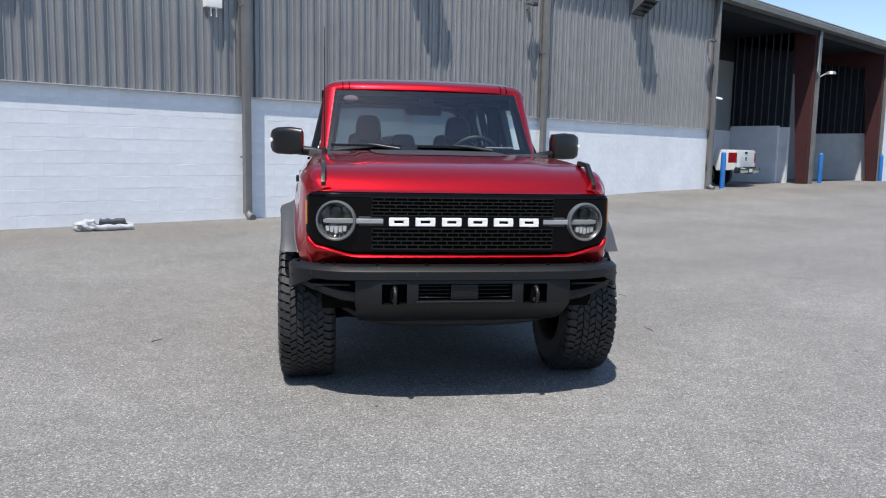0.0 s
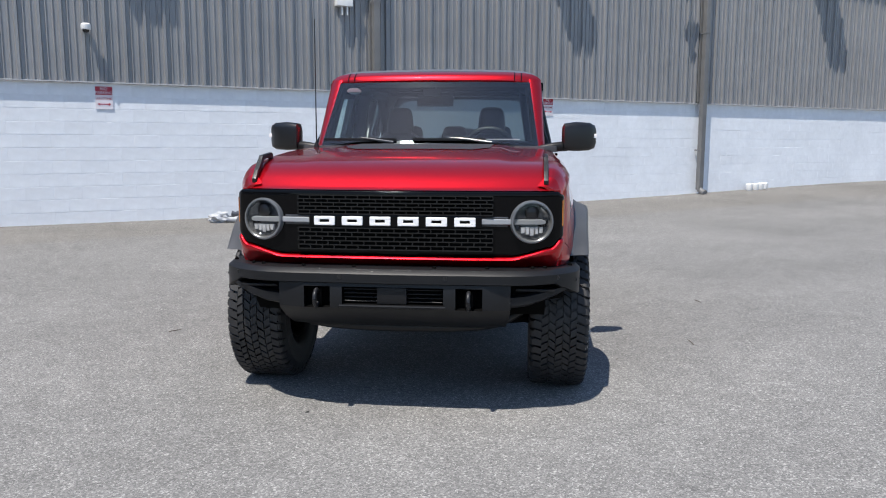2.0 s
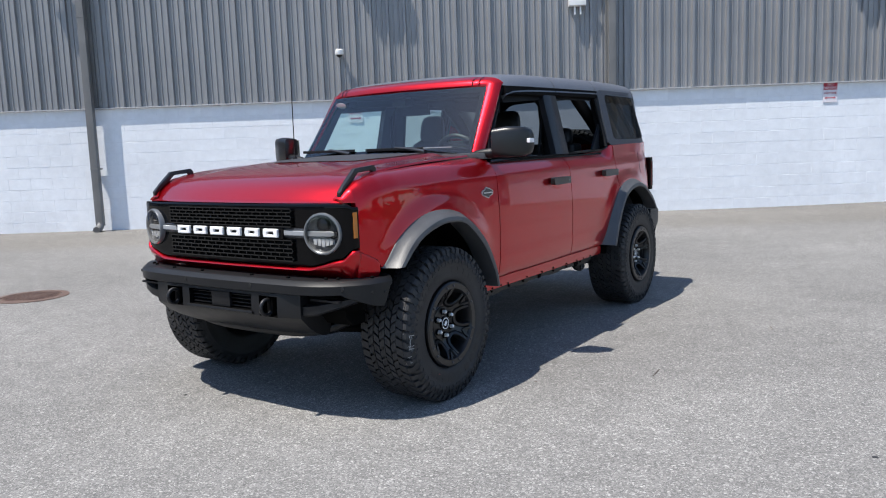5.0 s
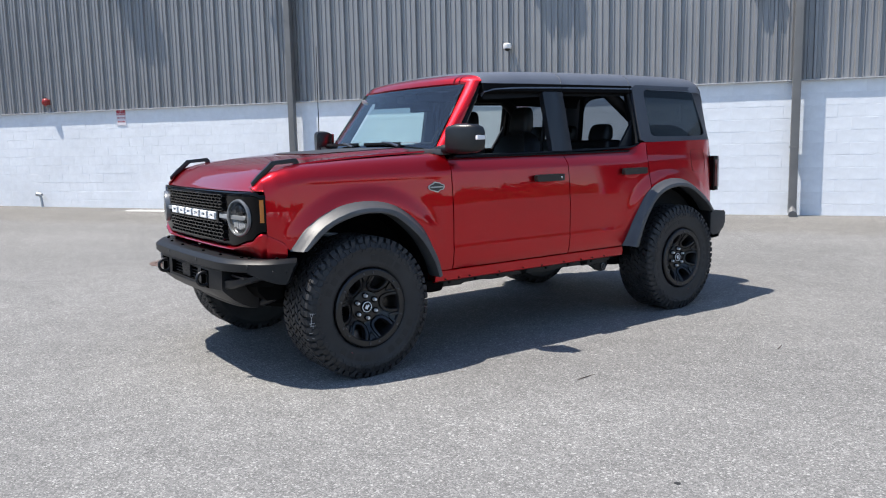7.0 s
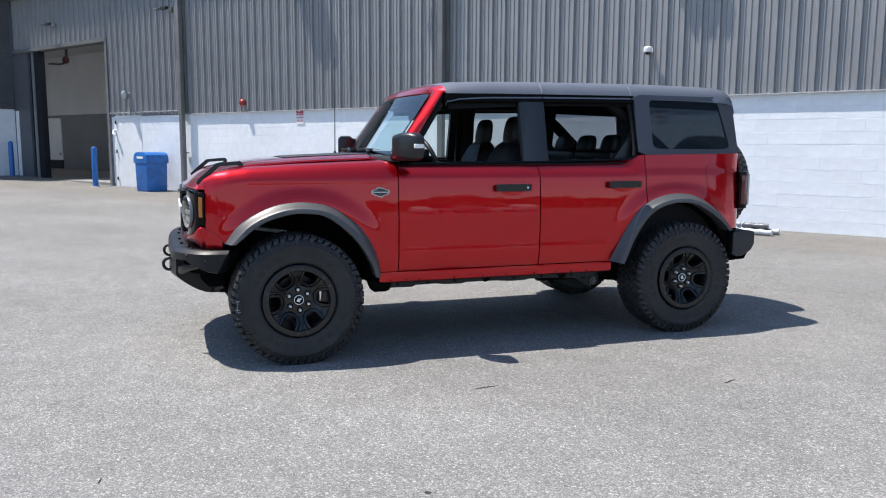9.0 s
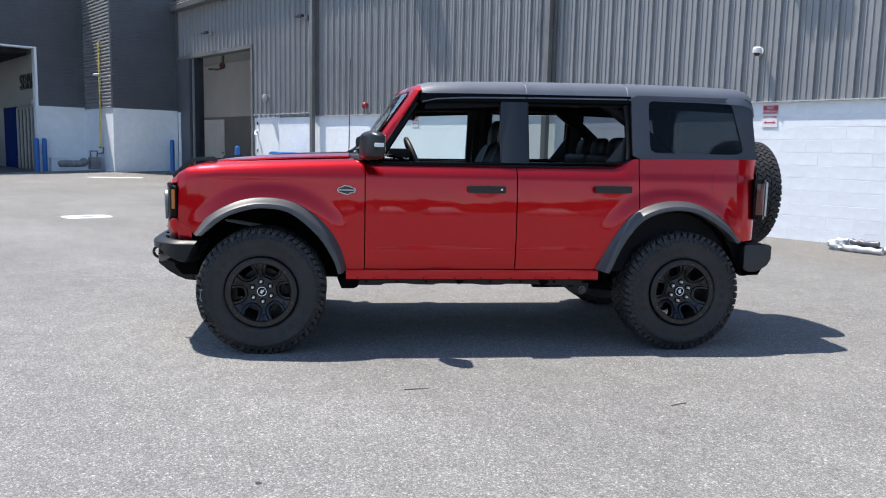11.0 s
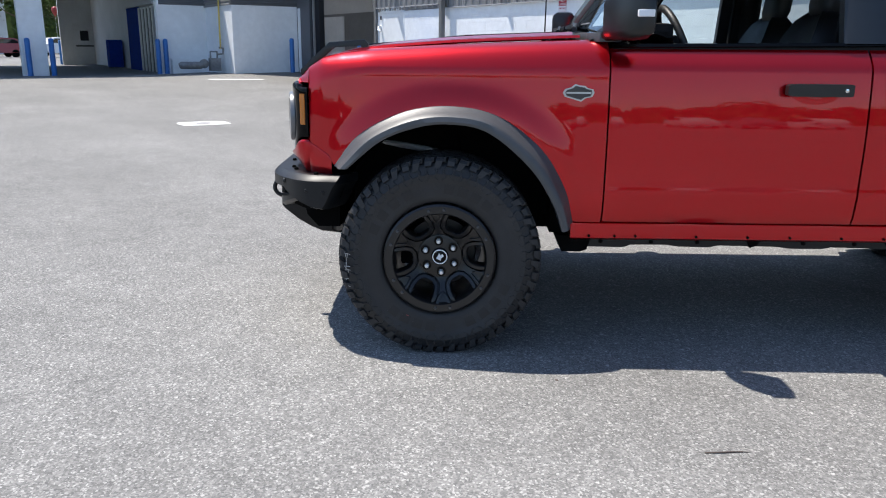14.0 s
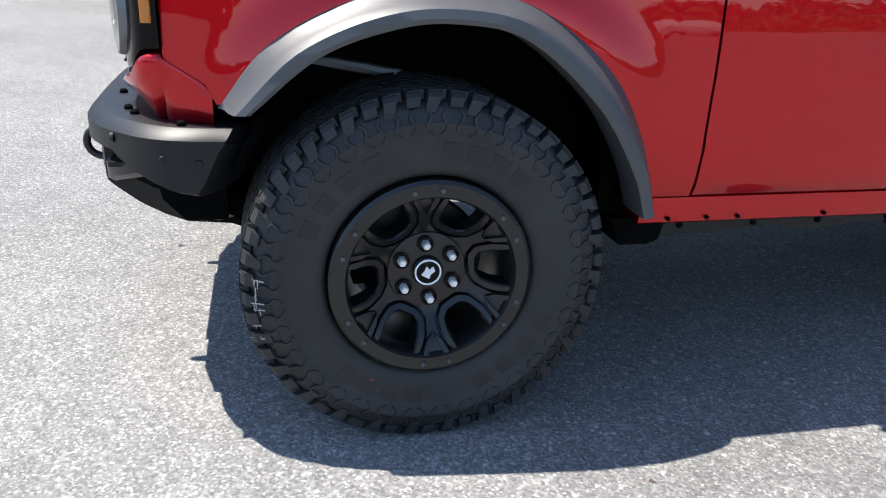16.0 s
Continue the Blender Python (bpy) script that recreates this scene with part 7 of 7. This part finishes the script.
    ty = part("tyre", lathe(full, "x", 96, closed=True), RUBBER, rim, "black mud-terrain tyre", smooth=40)
    bm = bmesh.new()
    n = 54
    rows = [(-0.112, 0.020, 0.0, 18), (-0.075, 0.0155, 0.5, -30), (-0.037, 0.0165, 0.2, 34), (0.0, 0.0165, 0.7, -30), (0.037, 0.0165, 0.35, 34), (0.075, 0.0155, 0.85, -30), (0.112, 0.020, 0.3, 18)]
    rng = random.Random(3)
    for xc, hw, ph, skew in rows:
        for k in range(n):
            q = 2 * math.pi * (k + ph) / n
            dq = 0.046
            sk = math.tan(radians(skew)) * hw / 0.42
            cs = []
            for r in (0.408, 0.4285):
                for x, e in ((xc - hw, -1), (xc + hw, 1)):
                    a, b = q - dq + e * sk, q + dq * rng.uniform(0.80, 1.0) + e * sk
                    cs.append([(x, r * math.cos(t), r * math.sin(t)) for t in (a, b)])
            v = [bm.verts.new(p) for c in cs for p in c]
            for f in ((4, 5, 7, 6), (0, 4, 6, 2), (1, 3, 7, 5), (0, 1, 5, 4), (2, 6, 7, 3)):
                bm.faces.new([v[i] for i in f])
    for side in (-1, 1):
        for k in range(n):
            q = 2 * math.pi * (k + (0.5 if side > 0 else 0)) / n
            lo = 0.376 if k % 2 else 0.390
            sect = [(0.427, 0.118), (0.4245, 0.140), (0.416, 0.1500), (lo + 0.008, 0.1562), (lo + 0.004, 0.150), (0.40, 0.12)]
            dq = 0.0375
            lean = (1.1 if k % 2 else 0.5) * side
            ra = [bm.verts.new((side * x, r * math.cos(q - dq + lean * (0.427 - r)), r * math.sin(q - dq + lean * (0.427 - r)))) for r, x in sect]
            rb = [bm.verts.new((side * x, r * math.cos(q + dq + lean * (0.427 - r) * 0.6), r * math.sin(q + dq + lean * (0.427 - r) * 0.6))) for r, x in sect]
            for i in range(len(sect)):
                j = (i + 1) % len(sect)
                bm.faces.new((ra[i], ra[j], rb[j], rb[i]))
            bm.faces.new(ra), bm.faces.new(rb[::-1])
    tr = part("tread", bm, RUBBER, ty)
    tr["kind"] = "stuff"
    # plain raised bars where the side wall is lettered
    for base in (0, 180):
        for deg in (50, 61, 72, 83, 116, 129, 142, 155):
            q, dq = radians(base + deg), radians(4.0)
            bm = bmesh.new()
            rows = []
            for r, x in ((0.279, 0.1535), (0.300, 0.1560), (0.321, 0.1567)):
                rows.append([bm.verts.new((x + h, r * math.cos(q + e), r * math.sin(q + e))) for e, h in ((-dq, -0.004), (-dq, 0.0012), (dq, 0.0012), (dq, -0.004))])
            for u, v in zip(rows, rows[1:]):
                for i in range(3):
                    bm.faces.new((u[i], u[i + 1], v[i + 1], v[i]))
            bm.faces.new(rows[0][::-1]), bm.faces.new(rows[-1])
            part("sidewall_bar", bm, RUBBER_MARK, ty)
    part("paint_dot", lathe([(0.0, 0.1565), (0.010, 0.156), (0.0105, 0.15)], "x", 14, (-0.0005, 0.292 * math.cos(radians(241.5)), 0.292 * math.sin(radians(241.5)))), mat("faded red dot", (0.20, 0.035, 0.04), 0.6), ty, "faded red paint dot")
    # short curling ribs on the shoulder
    bm = bmesh.new()
    n = 66
    for k in range(n):
        q = 2 * math.pi * k / n
        flip = 1 if k % 2 else -1
        pts = [(0.338, -0.020 * flip), (0.347, 0.012 * flip), (0.358, 0.018 * flip), (0.368, -0.006 * flip), (0.380, -0.014 * flip), (0.392, 0.010 * flip)]
        rows = []
        for r, d in pts:
            x = 0.1585 if r < 0.37 else 0.1585 - (r - 0.37) * 0.35
            rows.append([bm.verts.new((x + h, r * math.cos(q + d + e), r * math.sin(q + d + e))) for e, h in ((-0.0115, -0.003), (-0.007, 0.0046), (0.007, 0.0046), (0.0115, -0.003))])
        for u, v in zip(rows, rows[1:]):
            for i in range(3):
                bm.faces.new((u[i], u[i + 1], v[i + 1], v[i]))
        bm.faces.new(rows[0]), bm.faces.new(rows[-1][::-1])
    part("shoulder_pattern", bm, RUBBER, ty)["kind"] = "stuff"
    return rim


wheel = build_wheel(suv)
wheel.matrix_basis = pose(0.828, 0, 0.424)
copy_thing(wheel, pose(0.828, 2.949, 0.424, 47, 0, 0))
copy_thing(wheel, pose(-0.828, 0, 0.424, 0, 0, 180))
copy_thing(wheel, pose(-0.828, 2.949, 0.424, 20, 0, 180))
copy_thing(wheel, pose(0.0, 3.84, 1.095, 0, 0, 90))
part("spare_carrier", box(-0.12, 0.12, 3.54, 3.75, 1.0, 1.22, 0.02), UNDER, suv)
# pale scuffs on the front tyre's shoulder
rng = random.Random(21)
front_tyre = [c for c in wheel.children if c.name.startswith("tyre")][0]
SCUFF = mat("pale scuff", (0.34, 0.34, 0.34), 0.8, vary=0.3, scale=80)
for k in range(16):
    q = radians(172 + 26 * rng.random())
    r = 0.388 + 0.032 * rng.random()
    x = 0.1605 - max(0, r - 0.388) * 0.62
    l, w = rng.uniform(0.006, 0.018), 0.0016
    tang = Vector((0, -math.sin(q), math.cos(q)))
    rad = Vector((-0.62, math.cos(q), math.sin(q))).normalized()
    d = tang if k % 2 else rad
    e = rad if k % 2 else tang
    c = Vector((x + 0.0025, r * math.cos(q), r * math.sin(q)))
    bm = bmesh.new()
    bridge(bm, [[c - d * l - e * w, c - d * l + e * w], [c + d * l - e * w * 0.6, c + d * l + e * w * 0.6]], closed=False)
    part("scuff_mark", bm, SCUFF, front_tyre)


# ---- distance ----
def simple_car(x, y, turn, paint, label, group="parked cars far off"):
    t = thing("parked_car", pose(x, y, ground_z(x, y), 0, 0, turn), label, "car", group)
    bm = bmesh.new()
    prof = [(-2.2, 0.35), (-2.25, 0.65), (-2.15, 0.90), (-1.1, 1.02), (-0.45, 1.48), (0.4, 1.56), (1.5, 1.50), (2.15, 1.05), (2.25, 0.85), (2.2, 0.35)]
    bridge(bm, [[(sx * (0.90 - (0.22 * smoothstep(0.95, 1.5, z))), y0, z) for y0, z in prof] for sx in (-1, -0.5, 0.5, 1)], True, True)
    part("body", bm, paint, t, smooth=35)
    bm = bmesh.new()
    for s in (-1, 1):
        prism([(-0.95, 1.04), (-0.42, 1.42), (1.35, 1.42), (1.85, 1.08)], "x", s * 0.80, s * 0.86, bm)
    part("side_glass", bm, LENS, t)
    for s in (-1, 1):
        for yy in (-1.4, 1.35):
            part("wheel", lathe([(0.0, -0.1), (0.30, -0.1), (0.33, -0.06), (0.33, 0.06), (0.30, 0.1), (0.0, 0.1)], "x", 20, (s * 0.80, yy, 0.33)), UNDER, t, smooth=40)
        part("tail_light", box(s * 0.62, s * 0.86, 2.18, 2.27, 0.80, 0.98, 0.02), RED_LENS, t)
    return t


RED_CAR = mat("dark red car paint", (0.22, 0.012, 0.015), 0.35, vary=0.03, coat=0.6)
WHITE_CAR = mat("white car paint", (0.70, 0.70, 0.70), 0.35, vary=0.03, coat=0.6)
GREY_CAR = mat("grey car paint", (0.22, 0.23, 0.24), 0.35, metal=0.3, vary=0.03, coat=0.6)
simple_car(-66, 6.9, 20, WHITE_CAR, "white car parked in sunlight beyond the service lane")
simple_car(-70, 2.8, 15, RED_CAR, "dark red car parked in sunlight beyond the service lane")
simple_car(-72, 0.0, 15, WHITE_CAR, "white car parked in sunlight beyond the service lane")
simple_car(-70, -2.8, 15, GREY_CAR, "grey car parked in sunlight beyond the service lane")
random.seed(11)
for k in range(13):
    if k in (4, 9):
        continue
    d = -20 + k * 3.15
    simple_car(33 + 0.56 * d, -21 + 0.83 * d, -124 if k % 3 else 56, (WHITE_CAR, GREY_CAR, WHITE_CAR, WHITE_CAR, RED_CAR)[k % 5], ("white", "grey", "white", "white", "dark red")[k % 5] + " car parked across the lot")


def tree(x, y, h, seed, label="leafy green tree beyond the car park", detail=1.0):
    rng = random.Random(seed)
    t = thing("tree", pose(x, y, ground_z(x, y)), label, "tree", "trees round the lot")
    bm = tube([(0, 0, -0.2), (0.05, 0.02, h * 0.2), (-0.04, 0.05, h * 0.45), (0.03, 0, h * 0.75)], [0.24, 0.19, 0.13, 0.05], 8)
    tips = []
    for k in range(9):
        q, z = k * 2.4 + rng.random(), h * rng.uniform(0.28, 0.65)
        l = h * rng.uniform(0.18, 0.34)
        tip = (l * math.cos(q), l * math.sin(q), z + l * rng.uniform(0.3, 0.8))
        tube([(0, 0, z), (tip[0] * 0.5, tip[1] * 0.5, z + (tip[2] - z) * 0.35), tip], [0.08, 0.05, 0.02], 6, bm)
        tips.append(tip)
    tips.append((0, 0, h * 0.85))
    part("trunk", bm, BARK, t, smooth=50)
    verts, faces = [], []
    for tip in tips:
        for k in range(int(260 * detail)):
            d = Vector((rng.gauss(0, 1), rng.gauss(0, 1), rng.gauss(0, 0.8)))
            c = Vector(tip) + d * h * 0.075
            s = rng.uniform(0.10, 0.26)
            a = Vector((rng.uniform(-1, 1), rng.uniform(-1, 1), rng.uniform(-0.6, 0.6))).normalized()
            b = a.cross(Vector((rng.uniform(-1, 1), rng.uniform(-1, 1), 1))).normalized()
            i = len(verts)
            verts += [tuple(c + s * a), tuple(c + 0.55 * s * b), tuple(c - s * a), tuple(c - 0.55 * s * b)]
            faces.append((i, i + 1, i + 2, i + 3))
    me = bpy.data.meshes.new("crown")
    me.from_pydata(verts, [], faces)
    me.materials.append(LEAF)
    cr = new("crown", me)
    cr.parent = t
    cr["kind"] = "stuff"


for k, (x, y, h) in enumerate(((-84, 10.5, 9), (-86, 6.5, 10), (-88, -3.5, 10))):
    tree(x, y, h, 40 + k)


def woods(x0, y0, x1, y1, low, high, depth, count, seed, label):
    """A dense, uneven belt of foliage beyond the car park."""
    rng = random.Random(seed)
    along = Vector((x1 - x0, y1 - y0, 0))
    out = Vector((along.y, -along.x, 0)).normalized()
    L = along.length
    verts, faces = [], []
    for k in range(count):
        u = rng.random()
        s = u * L
        wave = 0.5 + 0.28 * math.sin(s * 0.21 + seed) + 0.22 * math.sin(s * 0.53 + 2 * seed) + 0.12 * math.sin(s * 1.7)
        top = low + (high - low) * wave
        z = top * rng.random() ** 0.8
        r = depth * (1 - 0.6 * (z / max(top, 0.1)) ** 2)
        c = Vector((x0, y0, 0)) + along * u + out * rng.uniform(-r, r) + Vector((0, 0, z + 0.1))
        size = rng.uniform(0.25, 0.65)
        a = Vector((rng.uniform(-1, 1), rng.uniform(-1, 1), rng.uniform(-0.7, 0.7))).normalized()
        b = a.cross(Vector((rng.uniform(-1, 1), rng.uniform(-1, 1), 1))).normalized()
        i = len(verts)
        verts += [tuple(c + size * a), tuple(c + 0.6 * size * b), tuple(c - size * a), tuple(c - 0.6 * size * b)]
        faces.append((i, i + 1, i + 2, i + 3))
    # leafy mass behind the outer foliage
    n = int(L / 0.8)
    base = len(verts)
    for k in range(n + 1):
        s = k / n * L
        wave = 0.5 + 0.28 * math.sin(s * 0.21 + seed) + 0.22 * math.sin(s * 0.53 + 2 * seed) + 0.12 * math.sin(s * 1.7)
        top = (low + (high - low) * wave) * rng.uniform(0.80, 0.94)
        c = Vector((x0, y0, 0)) + along * (k / n)
        for d, z in ((-0.9, -0.2), (-0.7, 0.4 * top), (-0.3, 0.85 * top), (0.0, top), (0.3, 0.85 * top), (0.7, 0.4 * top), (0.9, -0.2)):
            verts.append(tuple(c + out * d * depth * rng.uniform(0.8, 1.1) + Vector((0, 0, z))))
    for k in range(n):
        for j in range(6):
            a = base + k * 7 + j
            faces.append((a, a + 1, a + 8, a + 7))
    me = bpy.data.meshes.new("far_woods")
    me.from_pydata(verts, [], faces)
    me.materials.append(LEAF)
    tagged(new("far_woods", me), label, "woods", kind="stuff")


woods(-140, -58, 130, -64, 3.6, 6.8, 3.0, 26000, 3, "dense belt of green trees along the far lot edge")
woods(84, -64, 92, 60, 4.0, 8.0, 3.0, 11000, 5, "dense belt of green trees beside the far lot edge")
woods(-98, 34, -104, -50, 4.5, 11.0, 3.0, 14000, 7, "dense green trees beyond the service lane")
t = thing("far_building", pose(-92, 1.5, ground_z(-92, 1)), "pale flat-roofed building with a brick-red band far off", "building")
part("wall", box(-4, 0, -6.5, 4.2, 0, 9.0), WHITE_PAINT, t)
part("roof_cap", box(-4.1, 0.1, -6.6, 4.3, 9.0, 9.4), TRIM_GREY, t)
part("brick_band", box(0.0, 0.06, -6.4, 4.1, 5.2, 6.6), RED_STEEL, t)
for k in range(5):
    wd = part("window", box(0.0, 0.05, -5.9 + k * 2.0, -4.5 + k * 2.0, 7.0, 8.3), LENS, t)
    part("sill", box(0.0, 0.12, -6.0 + k * 2.0, -4.4 + k * 2.0, 6.9, 7.0), WHITE_PLASTIC, wd)
t = thing("white_sign_post", pose(-78, 2.2, ground_z(-78, 2)), "white post and pale building edge in the distance", "post")
part("post", tube([(0, 0, 0), (0, 0, 8)], 0.25, 10), WHITE_PAINT, t)


# ---- white pickup in the bay ----
def pickup():
    gz = ground_z(23.9, 11)
    t = thing("pickup_truck", pose(24.30, 10.35, gz, 0, 0, 6), "white pickup truck parked tail outwards in the open bay", "pickup")
    W = 0.98
    bm = bmesh.new()
    prism([(0.0, 0.62), (0.0, 1.28), (0.06, 1.33), (2.0, 1.33), (2.0, 0.55), (1.75, 0.55), (1.60, 0.88), (1.35, 1.0), (1.05, 1.0), (0.80, 0.88), (0.66, 0.58)], "x", -W, -W + 0.08, bm, 0.012)
    part("bed_side", bm, WHITE_CAR, t, smooth=35)
    bm = prism([(0.0, 0.62), (0.0, 1.28), (0.06, 1.33), (2.0, 1.33), (2.0, 0.55), (1.75, 0.55), (1.60, 0.88), (1.35, 1.0), (1.05, 1.0), (0.80, 0.88), (0.66, 0.58)], "x", W - 0.08, W, bevel=0.012)
    part("bed_side", bm, WHITE_CAR, t, smooth=35)
    tg = part("tailgate", box(-0.85, 0.85, -0.02, 0.05, 0.72, 1.33, 0.02), WHITE_CAR, t, smooth=40)
    part("tailgate_inset", box(-0.60, 0.60, -0.026, 0.0, 0.86, 1.10, 0.01), WHITE_CAR, tg)
    part("tailgate_handle", box(-0.12, 0.12, -0.035, 0.0, 1.19, 1.27, 0.01), BLACK_PLASTIC, tg)
    part("emblem", box(-0.06, 0.06, -0.032, -0.02, 0.95, 1.07, 0.012), BLACK_PLASTIC, tg)
    for s in (-1, 1):
        part("tail_lamp", box(min(s * 0.86, s * 0.985), max(s * 0.86, s * 0.985), -0.03, 0.25, 0.86, 1.23, 0.03), mat("red lamp", (0.22, 0.008, 0.014), 0.2, vary=0.05, coat=0.5), t, smooth=40)
    bp = part("rear_bumper", box(-0.98, 0.98, -0.22, 0.02, 0.50, 0.70, 0.04), CHROME, t, "bright rear bumper with dark step", smooth=40)
    part("bumper_step", box(-0.5, 0.5, -0.225, -0.05, 0.66, 0.725, 0.01), BLACK_PLASTIC, bp)
    part("bumper_gap", box(-0.24, 0.24, -0.227, -0.1, 0.475, 0.64, 0.01), BLACK_PLASTIC, bp)
    part("plate", box(-0.16, 0.16, -0.231, -0.2, 0.53, 0.65, 0.004), SIGN_WHITE, bp)
    part("bed_floor", box(-0.9, 0.9, 0.05, 2.0, 0.62, 0.75), UNDER, t)
    bm = bmesh.new()
    prism([(2.02, 0.50), (2.02, 1.30), (2.15, 1.85), (3.7, 1.88), (4.4, 1.35), (5.6, 1.25), (5.75, 0.55)], "x", -0.96, 0.96, bm, 0.05)
    part("cab", bm, WHITE_CAR, t, smooth=35)
    part("rear_window", box(-0.65, 0.65, 2.04, 2.10, 1.42, 1.78, 0.01), LENS, t)
    for s in (-1, 1):
        for y in (1.20, 4.85):
            part("wheel", lathe([(0.0, -0.12), (0.30, -0.12), (0.40, -0.10), (0.40, 0.10), (0.30, 0.12), (0.0, 0.09)], "x", 28, (s * 0.85, y, 0.40)), RUBBER, t, smooth=40)


pickup()
t = thing("coiled_hose", pose(21.55, 10.25, ground_z(21.5, 10)), "black hose and cart standing at the bay corner", "hose cart")
part("hose_coil", tube([(0.28 * math.cos(q) * 0.5, 0.08 * math.sin(q * 3), 0.55 + 0.30 * math.sin(q)) for q in (2 * math.pi * k / 40 * 3 for k in range(41))], 0.03, 6), UNDER, t)
for x in (-0.2, 0.2):
    part("cart_leg", tube([(x, 0.0, 0.0), (x * 0.6, 0.05, 1.0)], 0.02, 6), UNDER, t)

t = thing("red_balloon", pose(-60.0, 6.30, ground_z(-60, 6.3)), "round red balloon on a thin string above the parked cars", "balloon")
part("bulb", lathe([(0.0, 2.93), (0.03, 2.96), (0.12, 3.10), (0.20, 3.27), (0.225, 3.40), (0.19, 3.54), (0.10, 3.62), (0.0, 3.64)], "z", 20), RED_FITTING, t, smooth=60)
part("string", tube([(0, 0, 0.0), (0.02, 0, 1.5), (0, 0, 2.94)], 0.006, 5), WHITE_PLASTIC, t)

# ---- single blocks of the wall, last ----
BLOCK = block_mesh()
base_verts = [tuple(v.co) for v in BLOCK.vertices]
base_faces = [tuple(f.vertices) for f in BLOCK.polygons]
rng = random.Random(8)
verts, faces = [], []
count = 0
for x, z in block_places():
    dy = rng.uniform(-0.0010, 0.0010)
    if -3.6 < x < 6.4 and count < 300:
        ob = new("block", BLOCK)
        ob.parent = wall
        ob.location = (x, WALL + dy, z)
        count += 1
    else:
        i = len(verts)
        verts += [(a + x, b + WALL + dy, c + z) for a, b, c in base_verts]
        faces += [tuple(i + k for k in f) for f in base_faces]
me = bpy.data.meshes.new("block_courses")
me.from_pydata(verts, [], faces)
me.materials.append(BLOCK_WHITE)
ob = new("block_courses", me)
ob.parent = wall
ob["kind"] = "stuff"
